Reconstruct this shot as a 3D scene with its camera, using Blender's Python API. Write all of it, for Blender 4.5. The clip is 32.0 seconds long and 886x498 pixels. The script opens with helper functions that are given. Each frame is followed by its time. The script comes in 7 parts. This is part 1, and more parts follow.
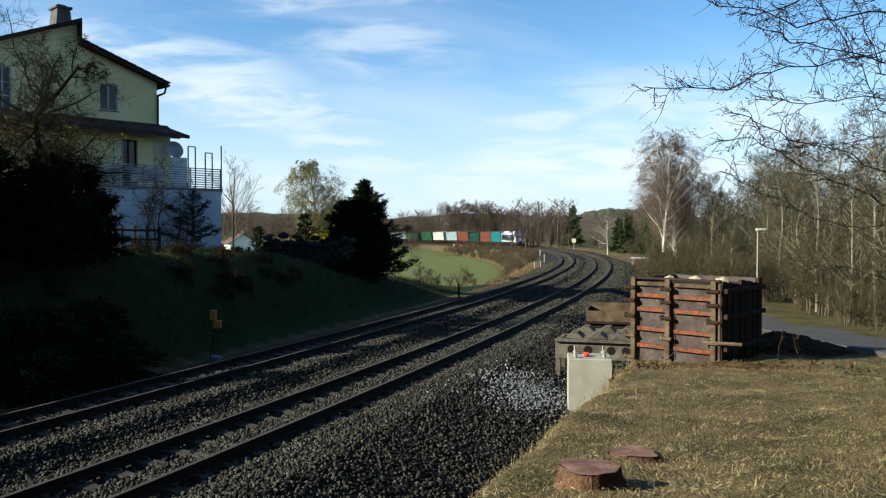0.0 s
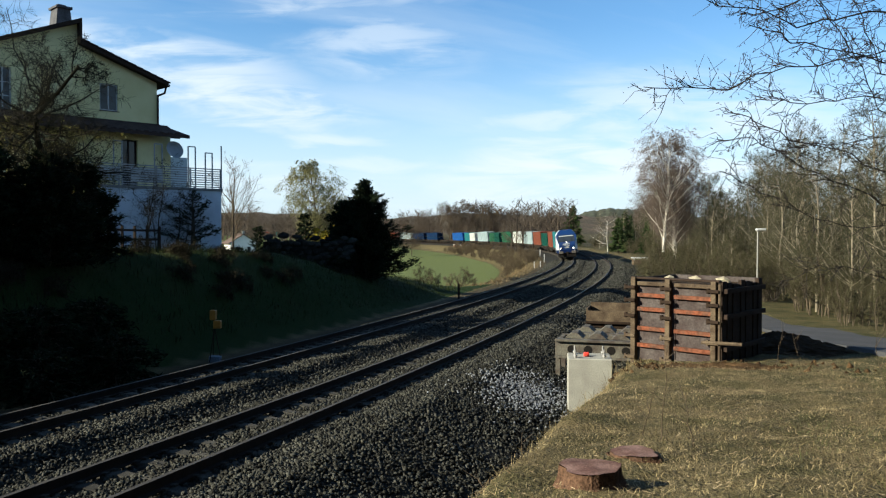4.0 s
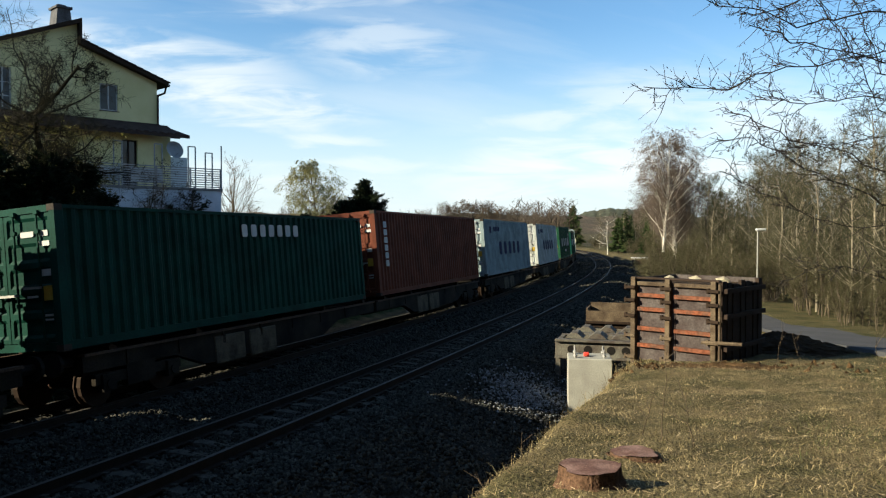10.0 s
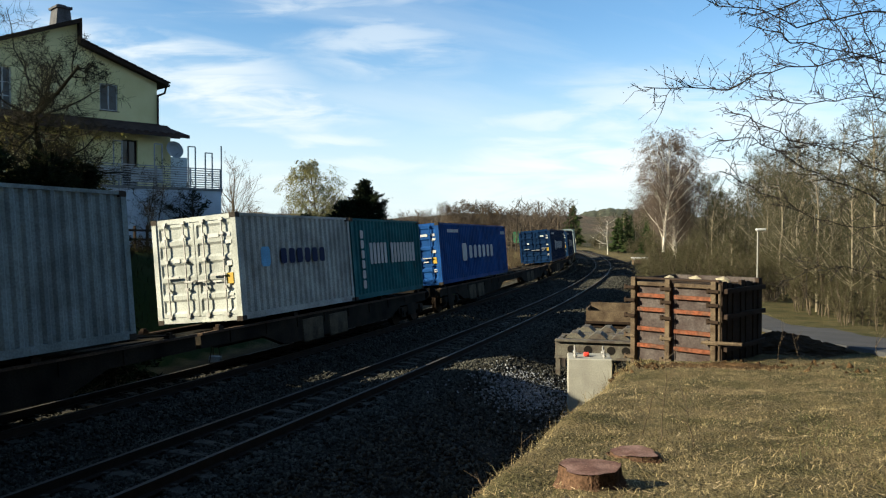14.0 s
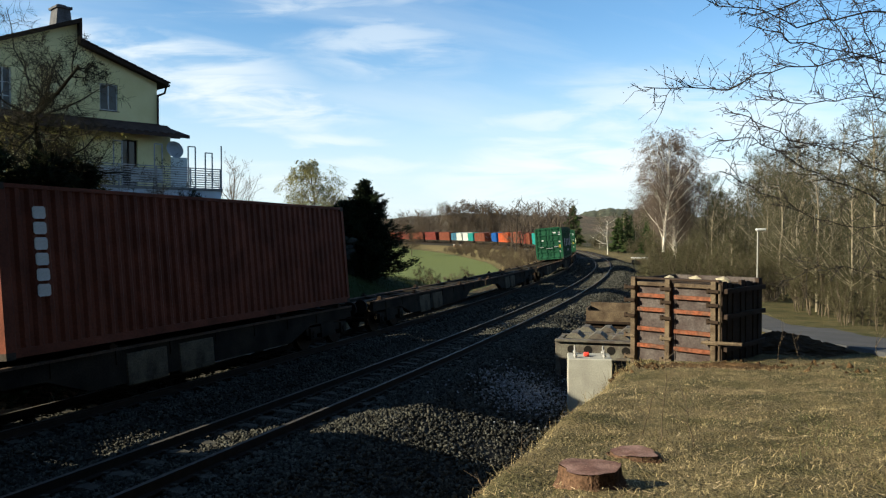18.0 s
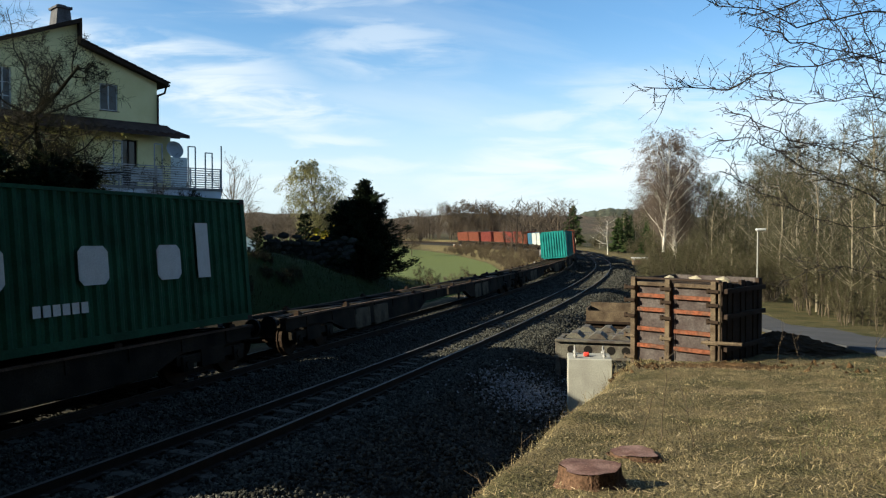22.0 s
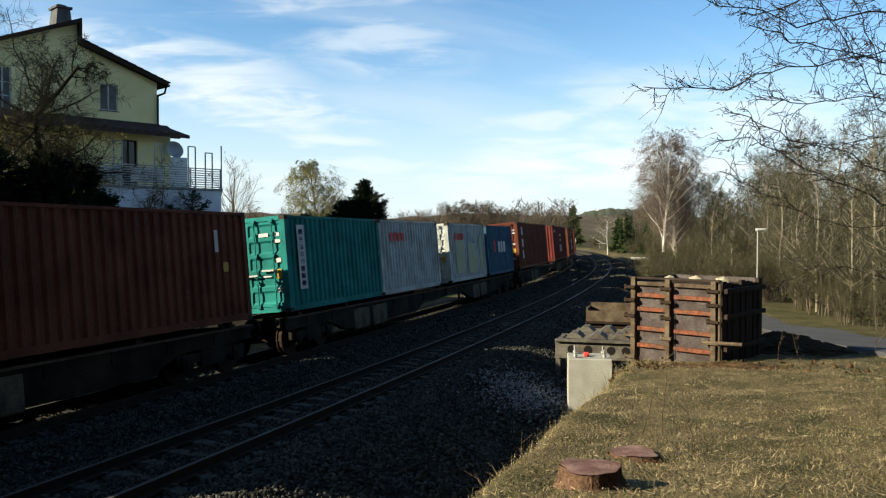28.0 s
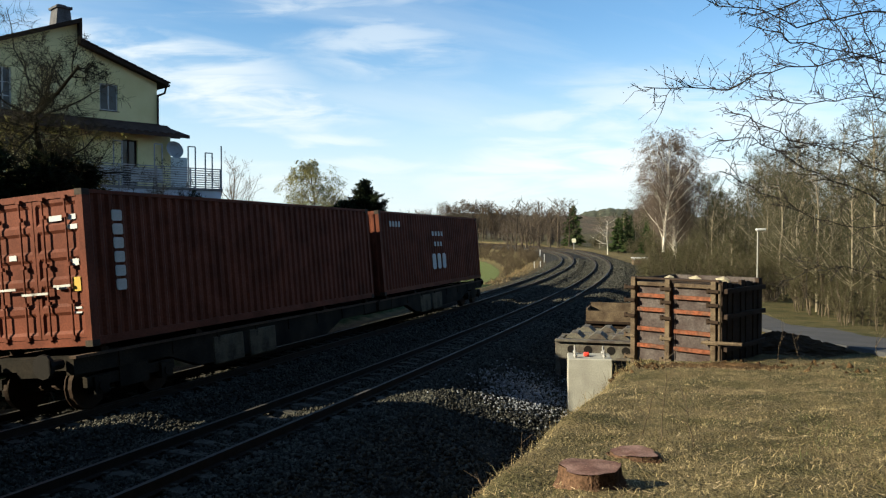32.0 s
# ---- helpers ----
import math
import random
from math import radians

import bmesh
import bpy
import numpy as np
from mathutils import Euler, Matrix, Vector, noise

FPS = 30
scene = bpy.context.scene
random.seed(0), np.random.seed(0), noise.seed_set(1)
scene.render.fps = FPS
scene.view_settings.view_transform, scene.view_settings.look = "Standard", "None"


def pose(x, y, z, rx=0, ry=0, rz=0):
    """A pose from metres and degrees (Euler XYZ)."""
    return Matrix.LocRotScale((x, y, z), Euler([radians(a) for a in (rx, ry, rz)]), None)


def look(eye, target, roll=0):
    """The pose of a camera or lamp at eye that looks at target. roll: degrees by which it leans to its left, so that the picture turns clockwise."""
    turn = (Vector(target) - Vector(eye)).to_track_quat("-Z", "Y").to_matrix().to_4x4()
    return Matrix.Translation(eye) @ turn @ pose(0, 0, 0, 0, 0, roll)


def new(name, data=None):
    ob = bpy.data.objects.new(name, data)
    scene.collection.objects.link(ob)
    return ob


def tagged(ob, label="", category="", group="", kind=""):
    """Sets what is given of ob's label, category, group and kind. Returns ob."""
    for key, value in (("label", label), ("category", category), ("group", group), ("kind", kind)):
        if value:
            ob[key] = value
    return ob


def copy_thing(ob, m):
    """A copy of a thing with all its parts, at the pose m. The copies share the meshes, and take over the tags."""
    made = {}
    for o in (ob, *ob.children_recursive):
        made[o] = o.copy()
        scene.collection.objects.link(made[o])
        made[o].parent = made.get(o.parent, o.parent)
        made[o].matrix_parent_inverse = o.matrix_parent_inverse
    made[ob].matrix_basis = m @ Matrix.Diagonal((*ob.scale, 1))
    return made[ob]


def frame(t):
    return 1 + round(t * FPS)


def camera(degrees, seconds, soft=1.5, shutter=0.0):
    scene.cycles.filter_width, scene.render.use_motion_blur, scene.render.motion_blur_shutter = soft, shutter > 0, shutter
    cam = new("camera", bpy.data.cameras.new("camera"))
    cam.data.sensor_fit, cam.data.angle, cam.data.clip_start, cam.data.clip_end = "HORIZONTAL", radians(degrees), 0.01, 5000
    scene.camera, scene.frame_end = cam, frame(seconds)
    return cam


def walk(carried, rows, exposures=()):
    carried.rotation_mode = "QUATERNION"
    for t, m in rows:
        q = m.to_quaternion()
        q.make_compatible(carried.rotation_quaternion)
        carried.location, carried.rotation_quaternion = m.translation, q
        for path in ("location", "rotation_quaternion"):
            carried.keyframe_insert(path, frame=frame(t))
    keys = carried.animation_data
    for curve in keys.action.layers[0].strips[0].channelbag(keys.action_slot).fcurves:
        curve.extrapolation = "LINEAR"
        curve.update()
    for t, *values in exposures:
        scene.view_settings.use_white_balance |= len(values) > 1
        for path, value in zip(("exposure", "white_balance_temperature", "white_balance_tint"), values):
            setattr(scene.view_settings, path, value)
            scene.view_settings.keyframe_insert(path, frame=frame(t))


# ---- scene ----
# Camera: stands still on the bank beside a double-track railway bend.
EYE_Z = 3.345
cam = camera(58.5, 32.0, soft=1.2)
STAND = pose(0, 0, EYE_Z, 88.5, 0, 0)
# the clip's camera warms and lifts its picture a little while the dark train fills it
walk(cam, [(0, STAND), (32, STAND)], [(0, 1.40, 6100, 5), (7.5, 1.40, 6100, 5), (9, 1.48, 6600, 5), (17, 1.48, 6600, 5), (19, 1.44, 6350, 5), (24, 1.44, 6350, 5), (25.5, 1.48, 6550, 5), (32, 1.48, 6600, 5)])

# ---- light ----
SUN_DIR = Vector((-0.867, -0.298, 0.407)).normalized()      # towards the low sun
world = bpy.data.worlds.new("sky")
scene.world = world
world.use_nodes = True
wn, wl = world.node_tree.nodes, world.node_tree.links
wn.clear()


def sky_nodes():
    out = wn.new("ShaderNodeOutputWorld")
    bg = wn.new("ShaderNodeBackground")
    bg.inputs[1].default_value = 0.058
    sky = wn.new("ShaderNodeTexSky")
    sky.sky_type = "NISHITA"
    sky.sun_disc = False
    sky.sun_elevation = math.asin(SUN_DIR.z)
    sky.sun_rotation = math.atan2(SUN_DIR.x, SUN_DIR.y)
    sky.altitude, sky.air_density, sky.dust_density, sky.ozone_density = 400, 1.0, 0.15, 1.2
    # thin cirrus drawn out along the wind, all over the sky
    co = wn.new("ShaderNodeTexCoord")
    sep = wn.new("ShaderNodeSeparateXYZ")
    wl.new(co.outputs["Generated"], sep.inputs[0])
    zz = wn.new("ShaderNodeMath"); zz.operation = "MAXIMUM"; zz.inputs[1].default_value = 0.0
    wl.new(sep.outputs[2], zz.inputs[0])
    za = wn.new("ShaderNodeMath"); za.operation = "ADD"; za.inputs[1].default_value = 0.12
    wl.new(zz.outputs[0], za.inputs[0])
    dv = []
    for k in (0, 1):
        m = wn.new("ShaderNodeMath"); m.operation = "DIVIDE"
        wl.new(sep.outputs[k], m.inputs[0]); wl.new(za.outputs[0], m.inputs[1])
        dv.append(m)
    cmb = wn.new("ShaderNodeCombineXYZ")
    wl.new(dv[0].outputs[0], cmb.inputs[0]); wl.new(dv[1].outputs[0], cmb.inputs[1])
    mp = wn.new("ShaderNodeMapping")
    mp.inputs["Location"].default_value = (0.3, 1.9, 0)
    mp.inputs["Rotation"].default_value = (0, 0, radians(16))
    mp.inputs["Scale"].default_value = (0.42, 1.15, 1)
    turn_wind = wn.new("ShaderNodeMapping"); turn_wind.inputs["Rotation"].default_value = (0, 0, radians(-34))
    wl.new(cmb.outputs[0], turn_wind.inputs[0]); wl.new(turn_wind.outputs[0], mp.inputs[0])
    nz = wn.new("ShaderNodeTexNoise")
    nz.inputs["Scale"].default_value = 0.85
    nz.inputs["Detail"].default_value = 9
    nz.inputs["Roughness"].default_value = 0.52
    nz.inputs["Distortion"].default_value = 0.35
    wl.new(mp.outputs[0], nz.inputs["Vector"])
    rmp = wn.new("ShaderNodeValToRGB")
    rmp.color_ramp.elements[0].position, rmp.color_ramp.elements[0].color = 0.47, (0, 0, 0, 1)
    rmp.color_ramp.elements[1].position, rmp.color_ramp.elements[1].color = 0.72, (0.42, 0.42, 0.42, 1)
    wl.new(nz.outputs[0], rmp.inputs[0])
    # the single wisps over the bend: bearing and rise as slopes, half length, half width, lean in degrees, density
    yy = wn.new("ShaderNodeMath"); yy.operation = "MAXIMUM"; yy.inputs[1].default_value = 0.02
    wl.new(sep.outputs[1], yy.inputs[0])
    uv = wn.new("ShaderNodeCombineXYZ")
    for k in (0, 2):
        m = wn.new("ShaderNodeMath"); m.operation = "DIVIDE"
        wl.new(sep.outputs[k], m.inputs[0]); wl.new(yy.outputs[0], m.inputs[1])
        wl.new(m.outputs[0], uv.inputs[0 if k == 0 else 1])
    grain = wn.new("ShaderNodeMapping"); grain.inputs["Rotation"].default_value = (0, 0, radians(8))
    grain.inputs["Scale"].default_value = (7.0, 34.0, 1)
    wl.new(uv.outputs[0], grain.inputs[0])
    gn = wn.new("ShaderNodeTexNoise")
    gn.inputs["Scale"].default_value, gn.inputs["Detail"].default_value, gn.inputs["Roughness"].default_value, gn.inputs["Distortion"].default_value = 1.0, 8, 0.55, 0.5
    wl.new(grain.outputs[0], gn.inputs["Vector"])
    gr = wn.new("ShaderNodeMapRange"); gr.interpolation_type = "SMOOTHSTEP"
    gr.inputs["From Min"].default_value, gr.inputs["From Max"].default_value = 0.33, 0.60
    wl.new(gn.outputs[0], gr.inputs[0])
    # the wisps' outlines are frayed by the same wind
    fray = wn.new("ShaderNodeVectorMath"); fray.operation = "MULTIPLY_ADD"
    wl.new(gn.outputs[1], fray.inputs[0]); fray.inputs[1].default_value = (0.09, 0.05, 0); wl.new(uv.outputs[0], fray.inputs[2])
    total = rmp.outputs[0]
    for (u0, v0, a, b, lean, dense) in ((-0.35, 0.218, 0.24, 0.042, -12, 0.75), (-0.25, 0.162, 0.21, 0.036, -8, 0.85), (-0.25, 0.135, 0.08, 0.014, -8, 0.6),
                                        (-0.07, 0.226, 0.15, 0.05, -3, 0.5), (-0.135, 0.116, 0.08, 0.012, -5, 0.6), (0.155, 0.072, 0.22, 0.062, 7, 0.95),
                                        (0.20, 0.14, 0.22, 0.024, 4, 0.6), (0.34, 0.15, 0.26, 0.06, -4, 0.6), (-0.22, 0.066, 0.16, 0.026, -10, 0.6),
                                        (-0.08, 0.082, 0.10, 0.012, -4, 0.5), (-0.16, 0.285, 0.25, 0.024, 2, 0.5), (0.42, 0.08, 0.2, 0.05, 0, 0.7)):
        mp2 = wn.new("ShaderNodeMapping"); mp2.vector_type = "TEXTURE"
        mp2.inputs["Location"].default_value = (u0 + 0.045, v0 + 0.025, 0)
        mp2.inputs["Rotation"].default_value = (0, 0, radians(lean))
        mp2.inputs["Scale"].default_value = (a, b, 1)
        wl.new(fray.outputs[0], mp2.inputs[0])
        ln = wn.new("ShaderNodeVectorMath"); ln.operation = "LENGTH"
        wl.new(mp2.outputs[0], ln.inputs[0])
        mr = wn.new("ShaderNodeMapRange"); mr.interpolation_type = "SMOOTHSTEP"
        mr.inputs["From Min"].default_value, mr.inputs["From Max"].default_value = 1.1, 0.25
        mr.inputs["To Min"].default_value, mr.inputs["To Max"].default_value = 0.0, dense
        wl.new(ln.outputs["Value"], mr.inputs[0])
        sh = wn.new("ShaderNodeMath"); sh.operation = "MULTIPLY"
        wl.new(mr.outputs[0], sh.inputs[0]); wl.new(gr.outputs[0], sh.inputs[1])
        mx = wn.new("ShaderNodeMath"); mx.operation = "MAXIMUM"
        wl.new(total, mx.inputs[0]); wl.new(sh.outputs[0], mx.inputs[1])
        total = mx.outputs[0]
    mix = wn.new("ShaderNodeMixRGB")
    mix.inputs[2].default_value = (6.3, 6.6, 6.95, 1)
    tint = wn.new("ShaderNodeMixRGB"); tint.blend_type = "MULTIPLY"; tint.inputs[0].default_value = 1
    tint.inputs[2].default_value = (0.74, 1.0, 1.2, 1)
    wl.new(sky.outputs[0], tint.inputs[1])
    # pale haze low over the horizon
    hz = wn.new("ShaderNodeMapRange"); hz.interpolation_type = "SMOOTHSTEP"
    hz.inputs["From Min"].default_value, hz.inputs["From Max"].default_value = 0.26, -0.02
    hz.inputs["To Min"].default_value, hz.inputs["To Max"].default_value = 0.0, 0.9
    wl.new(zz.outputs[0], hz.inputs[0])
    hmix = wn.new("ShaderNodeMixRGB"); hmix.inputs[2].default_value = (5.3, 5.9, 6.45, 1)
    wl.new(hz.outputs[0], hmix.inputs[0]); wl.new(tint.outputs[0], hmix.inputs[1])
    wl.new(total, mix.inputs[0]); wl.new(hmix.outputs[0], mix.inputs[1])
    wl.new(mix.outputs[0], bg.inputs[0]); wl.new(bg.outputs[0], out.inputs[0])


sky_nodes()
sun = new("sun", bpy.data.lights.new("sun", "SUN"))
sun.data.energy, sun.data.angle, sun.data.color = 5.0, radians(0.6), (1.0, 0.87, 0.66)
sun.matrix_world = look(SUN_DIR * 100, (0, 0, 0))

# ---- materials ----
MATS = {}


def mat(name, base, rough=0.8, var=0.25, scale=3.0, fine=40.0, bump=0.3, metal=0.0, alt=None, island=0.0, spec=None, bump_d=0.01, coord="Object"):
    """A surface with two scales of variation, a second colour for stains and fine relief."""
    if name in MATS:
        return MATS[name]
    spec = 0.08 if spec is None and rough >= 0.7 else (0.3 if spec is None else spec)
    m = bpy.data.materials.new(name)
    m.use_nodes = True
    n, l = m.node_tree.nodes, m.node_tree.links
    b = n["Principled BSDF"]
    b.inputs["Roughness"].default_value = rough
    b.inputs["Metallic"].default_value = metal
    b.inputs["Specular IOR Level"].default_value = spec
    tc = n.new("ShaderNodeTexCoord")
    n1 = n.new("ShaderNodeTexNoise"); n1.inputs["Scale"].default_value = scale; n1.inputs["Detail"].default_value = 5
    n2 = n.new("ShaderNodeTexNoise"); n2.inputs["Scale"].default_value = fine; n2.inputs["Detail"].default_value = 3
    l.new(tc.outputs[coord], n1.inputs["Vector"]); l.new(tc.outputs[coord], n2.inputs["Vector"])
    ramp = n.new("ShaderNodeValToRGB")
    alt = alt or tuple(c * (1 - var) for c in base)
    ramp.color_ramp.elements[0].position, ramp.color_ramp.elements[0].color = 0.36, (*alt, 1)
    ramp.color_ramp.elements[1].position, ramp.color_ramp.elements[1].color = 0.64, (*base, 1)
    l.new(n1.outputs[0], ramp.inputs[0])
    hsv = n.new("ShaderNodeHueSaturation")
    mr = n.new("ShaderNodeMapRange")
    mr.inputs["From Min"].default_value, mr.inputs["From Max"].default_value = 0.3, 0.7
    mr.inputs["To Min"].default_value, mr.inputs["To Max"].default_value = 1 - var, 1 + var
    l.new(n2.outputs[0], mr.inputs[0])
    val = mr.outputs[0]
    if island:
        ge = n.new("ShaderNodeNewGeometry"); oi = n.new("ShaderNodeObjectInfo")
        ad = n.new("ShaderNodeMath"); ad.operation = "ADD"
        l.new(ge.outputs["Random Per Island"], ad.inputs[0]); l.new(oi.outputs["Random"], ad.inputs[1])
        fr = n.new("ShaderNodeMath"); fr.operation = "FRACT"; l.new(ad.outputs[0], fr.inputs[0])
        mi = n.new("ShaderNodeMapRange")
        mi.inputs["To Min"].default_value, mi.inputs["To Max"].default_value = 1 - island, 1 + island
        l.new(fr.outputs[0], mi.inputs[0])
        mu = n.new("ShaderNodeMath"); mu.operation = "MULTIPLY"
        l.new(val, mu.inputs[0]); l.new(mi.outputs[0], mu.inputs[1])
        val = mu.outputs[0]
    l.new(val, hsv.inputs["Value"]); l.new(ramp.outputs[0], hsv.inputs["Color"])
    l.new(hsv.outputs[0], b.inputs["Base Color"])
    if bump:
        bp = n.new("ShaderNodeBump"); bp.inputs["Strength"].default_value = bump; bp.inputs["Distance"].default_value = bump_d
        l.new(n2.outputs[0], bp.inputs["Height"]); l.new(bp.outputs[0], b.inputs["Normal"])
    MATS[name] = m
    return m


def glass(name, tint=(0.03, 0.04, 0.05), rough=0.05, spec=0.8):
    if name in MATS:
        return MATS[name]
    m = bpy.data.materials.new(name)
    m.use_nodes = True
    b = m.node_tree.nodes["Principled BSDF"]
    b.inputs["Base Color"].default_value = (*tint, 1)
    b.inputs["Roughness"].default_value = rough
    b.inputs["Specular IOR Level"].default_value = spec
    MATS[name] = m
    return m


def glow(name, col, power):
    m = bpy.data.materials.new(name)
    m.use_nodes = True
    b = m.node_tree.nodes["Principled BSDF"]
    b.inputs["Base Color"].default_value = (*col, 1)
    b.inputs["Emission Color"].default_value = (*col, 1)
    b.inputs["Emission Strength"].default_value = power
    MATS[name] = m
    return m


M_GRASS = mat("dry_grass_soil", (0.20, 0.155, 0.085), 0.95, 0.3, 0.9, 14, 0.8, alt=(0.10, 0.10, 0.04), bump_d=0.04)
M_BALLAST = mat("ballast_stone", (0.043, 0.043, 0.036), 0.85, 0.35, 2.0, 30, 0.8, island=0.8, bump_d=0.03)
# bed darker than its stones: shade in the gaps painted into the colour
M_BED = mat("ballast_gap_shade", (0.024, 0.023, 0.020), 0.95, 0.35, 2.0, 30, 1.0, bump_d=0.05)
M_RUST = mat("rusty_steel", (0.03, 0.02, 0.014), 0.75, 0.3, 6, 60, 0.3, metal=0.3)
M_RAIL = mat("rail_steel", (0.026, 0.019, 0.015), 0.7, 0.25, 5, 60, 0.2, metal=0.3)
M_RAILTOP = mat("polished_rail_head", (0.055, 0.050, 0.045), 0.65, 0.15, 5, 60, 0.05, metal=0.2, spec=0.15)
M_SLEEPER = mat("sleeper_concrete", (0.056, 0.053, 0.045), 0.9, 0.35, 3, 50, 0.3, island=0.2)
M_CONC = mat("pale_concrete", (0.27, 0.27, 0.235), 0.9, 0.15, 2.5, 40, 0.25, alt=(0.22, 0.215, 0.19))
M_ROAD = mat("worn_asphalt", (0.058, 0.059, 0.062), 0.9, 0.2, 0.7, 60, 0.3)
M_BARK = mat("grey_brown_bark", (0.085, 0.068, 0.048), 0.95, 0.35, 3, 30, 0.6)
M_TWIG = mat("bare_twigs", (0.085, 0.065, 0.045), 0.95, 0.3, 2, 30, 0.0)
M_TWIG2 = mat("brown_twigs", (0.062, 0.058, 0.031), 0.95, 0.3, 2, 30, 0.0)
M_BIRCH = mat("birch_bark", (0.60, 0.57, 0.50), 0.8, 0.3, 3.0, 14, 0.3, alt=(0.36, 0.33, 0.28))
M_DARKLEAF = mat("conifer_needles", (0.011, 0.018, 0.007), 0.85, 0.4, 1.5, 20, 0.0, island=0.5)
M_BUDS = mat("budding_leaves", (0.11, 0.105, 0.03), 0.8, 0.3, 2, 30, 0.0, island=0.4)
M_DIRT = mat("dark_soil", (0.05, 0.034, 0.02), 0.97, 0.4, 4, 40, 0.9, bump_d=0.03)

M_WHITE = mat("white_lettering", (0.42, 0.43, 0.42), 0.6, 0.12, 4, 40, 0.0)
M_BLACK = mat("black_steel", (0.010, 0.009, 0.008), 0.7, 0.3, 3, 40, 0.2)
M_ZINC = mat("galvanised_bar", (0.35, 0.35, 0.34), 0.5, 0.2, 5, 50, 0.1, metal=0.6)

# ---- mesh helpers ----


def part(name, bm, material, parent=None, label=""):
    """Links a bmesh as one mesh object under a thing or a part."""
    me = bpy.data.meshes.new(name)
    bm.to_mesh(me)
    bm.free()
    return put(name, me, material, parent, label)


def put(name, me, material, parent=None, label=""):
    if material is not None and not me.materials:
        for mm in (material if isinstance(material, (list, tuple)) else [material]):
            me.materials.append(mm)
    ob = new(name, me)
    ob.parent = parent
    if label:
        tagged(ob, label)
    return ob


def thing(name, label, category, group="", kind="", m=None):
    ob = new(name)
    ob.empty_display_size = 0.2
    if m is not None:
        ob.matrix_basis = m
    return tagged(ob, label, category, group, kind)


def box(bm, x0, y0, z0, x1, y1, z1, bevel=0.0):
    m = Matrix.LocRotScale(((x0 + x1) / 2, (y0 + y1) / 2, (z0 + z1) / 2), None, (abs(x1 - x0), abs(y1 - y0), abs(z1 - z0)))
    r = bmesh.ops.create_cube(bm, size=1, matrix=m)
    if bevel:
        es = list({e for v in r["verts"] for e in v.link_edges})
        bmesh.ops.bevel(bm, geom=es, offset=bevel, segments=1, affect="EDGES")
    return bm


def boxes(*dims, bevel=0.0):
    bm = bmesh.new()
    for d in dims:
        box(bm, *d, bevel=bevel)
    return bm


def bar(bm, a, b, w, h=None, up=(0, 0, 1)):
    """A square bar from a to b."""
    a, b = Vector(a), Vector(b)
    h = h or w
    x = (b - a).normalized()
    u = Vector(up)
    if abs(x.dot(u)) > 0.98:
        u = Vector((1, 0, 0))
    y = u.cross(x).normalized()
    z = x.cross(y)
    m = Matrix((x, y, z)).transposed().to_4x4()
    m.translation = (a + b) / 2
    bmesh.ops.create_cube(bm, size=1, matrix=m @ Matrix.Diagonal(((b - a).length, w, h, 1)))
    return bm


def rod(bm, a, b, r, seg=8, r2=None):
    a, b = Vector(a), Vector(b)
    q = (b - a).to_track_quat("Z", "Y").to_matrix().to_4x4()
    q.translation = (a + b) / 2
    bmesh.ops.create_cone(bm, cap_ends=True, segments=seg, radius1=r, radius2=r if r2 is None else r2, depth=(b - a).length, matrix=q)
    return bm


def smooth(ob):
    ob.data.polygons.foreach_set("use_smooth", [True] * len(ob.data.polygons))
    return ob


def raw(name, verts, faces, material, parent=None, label="", smoothed=False):
    me = bpy.data.meshes.new(name)
    me.from_pydata(verts, [], faces)
    me.update()
    if smoothed:
        me.polygons.foreach_set("use_smooth", [True] * len(me.polygons))
    return put(name, me, material, parent, label)


def soup(name, verts, tris, material, parent=None, label=""):
    """A mesh from numpy arrays of vertices and triangles."""
    me = bpy.data.meshes.new(name)
    v = np.asarray(verts, np.float32).reshape(-1, 3)
    t = np.asarray(tris, np.int32).reshape(-1, 3)
    me.vertices.add(len(v)); me.vertices.foreach_set("co", v.ravel())
    me.loops.add(t.size); me.loops.foreach_set("vertex_index", t.ravel())
    me.polygons.add(len(t))
    me.polygons.foreach_set("loop_start", np.arange(0, t.size, 3, dtype=np.int32))
    me.polygons.foreach_set("loop_total", np.full(len(t), 3, np.int32))
    me.update(calc_edges=True)
    me.validate()
    return put(name, me, material, parent, label)


# ---- the line of the railway ----
CANT, GAUGE, SPACING, SECOND_UP = 0.09, 0.79, 4.285, 0.09
SS = np.arange(-900.0, 1000.0, 1.0)
_k = np.interp(SS, [-120, -60, 0, 40, 80, 120, 160, 200, 260, 330, 430],
               [0, -0.0015, -0.00204, -0.00208, -0.00201, -0.00217, -0.0030, -0.00269, -0.00233, -0.00244, 0])
_sl = np.interp(SS, [-60, -30, 99, 101, 330, 400], [0, -0.0097, -0.0097, -0.00567, -0.00567, 0])


def _run(v):
    return np.concatenate([[0], np.cumsum((v[1:] + v[:-1]) / 2)])


_i0 = int(np.argmin(abs(SS)))
TH = _run(_k); TH = TH - TH[_i0] + 0.36941
LX = _run(np.sin(TH)); LX = LX - LX[_i0] - 9.78762
LY = _run(np.cos(TH)); LY = LY - LY[_i0] + 8.39198
LZ = _run(_sl); LZ = LZ - LZ[_i0]


def line(s):
    return (float(np.interp(s, SS, LX)), float(np.interp(s, SS, LY)), float(np.interp(s, SS, LZ)), float(np.interp(s, SS, TH)))


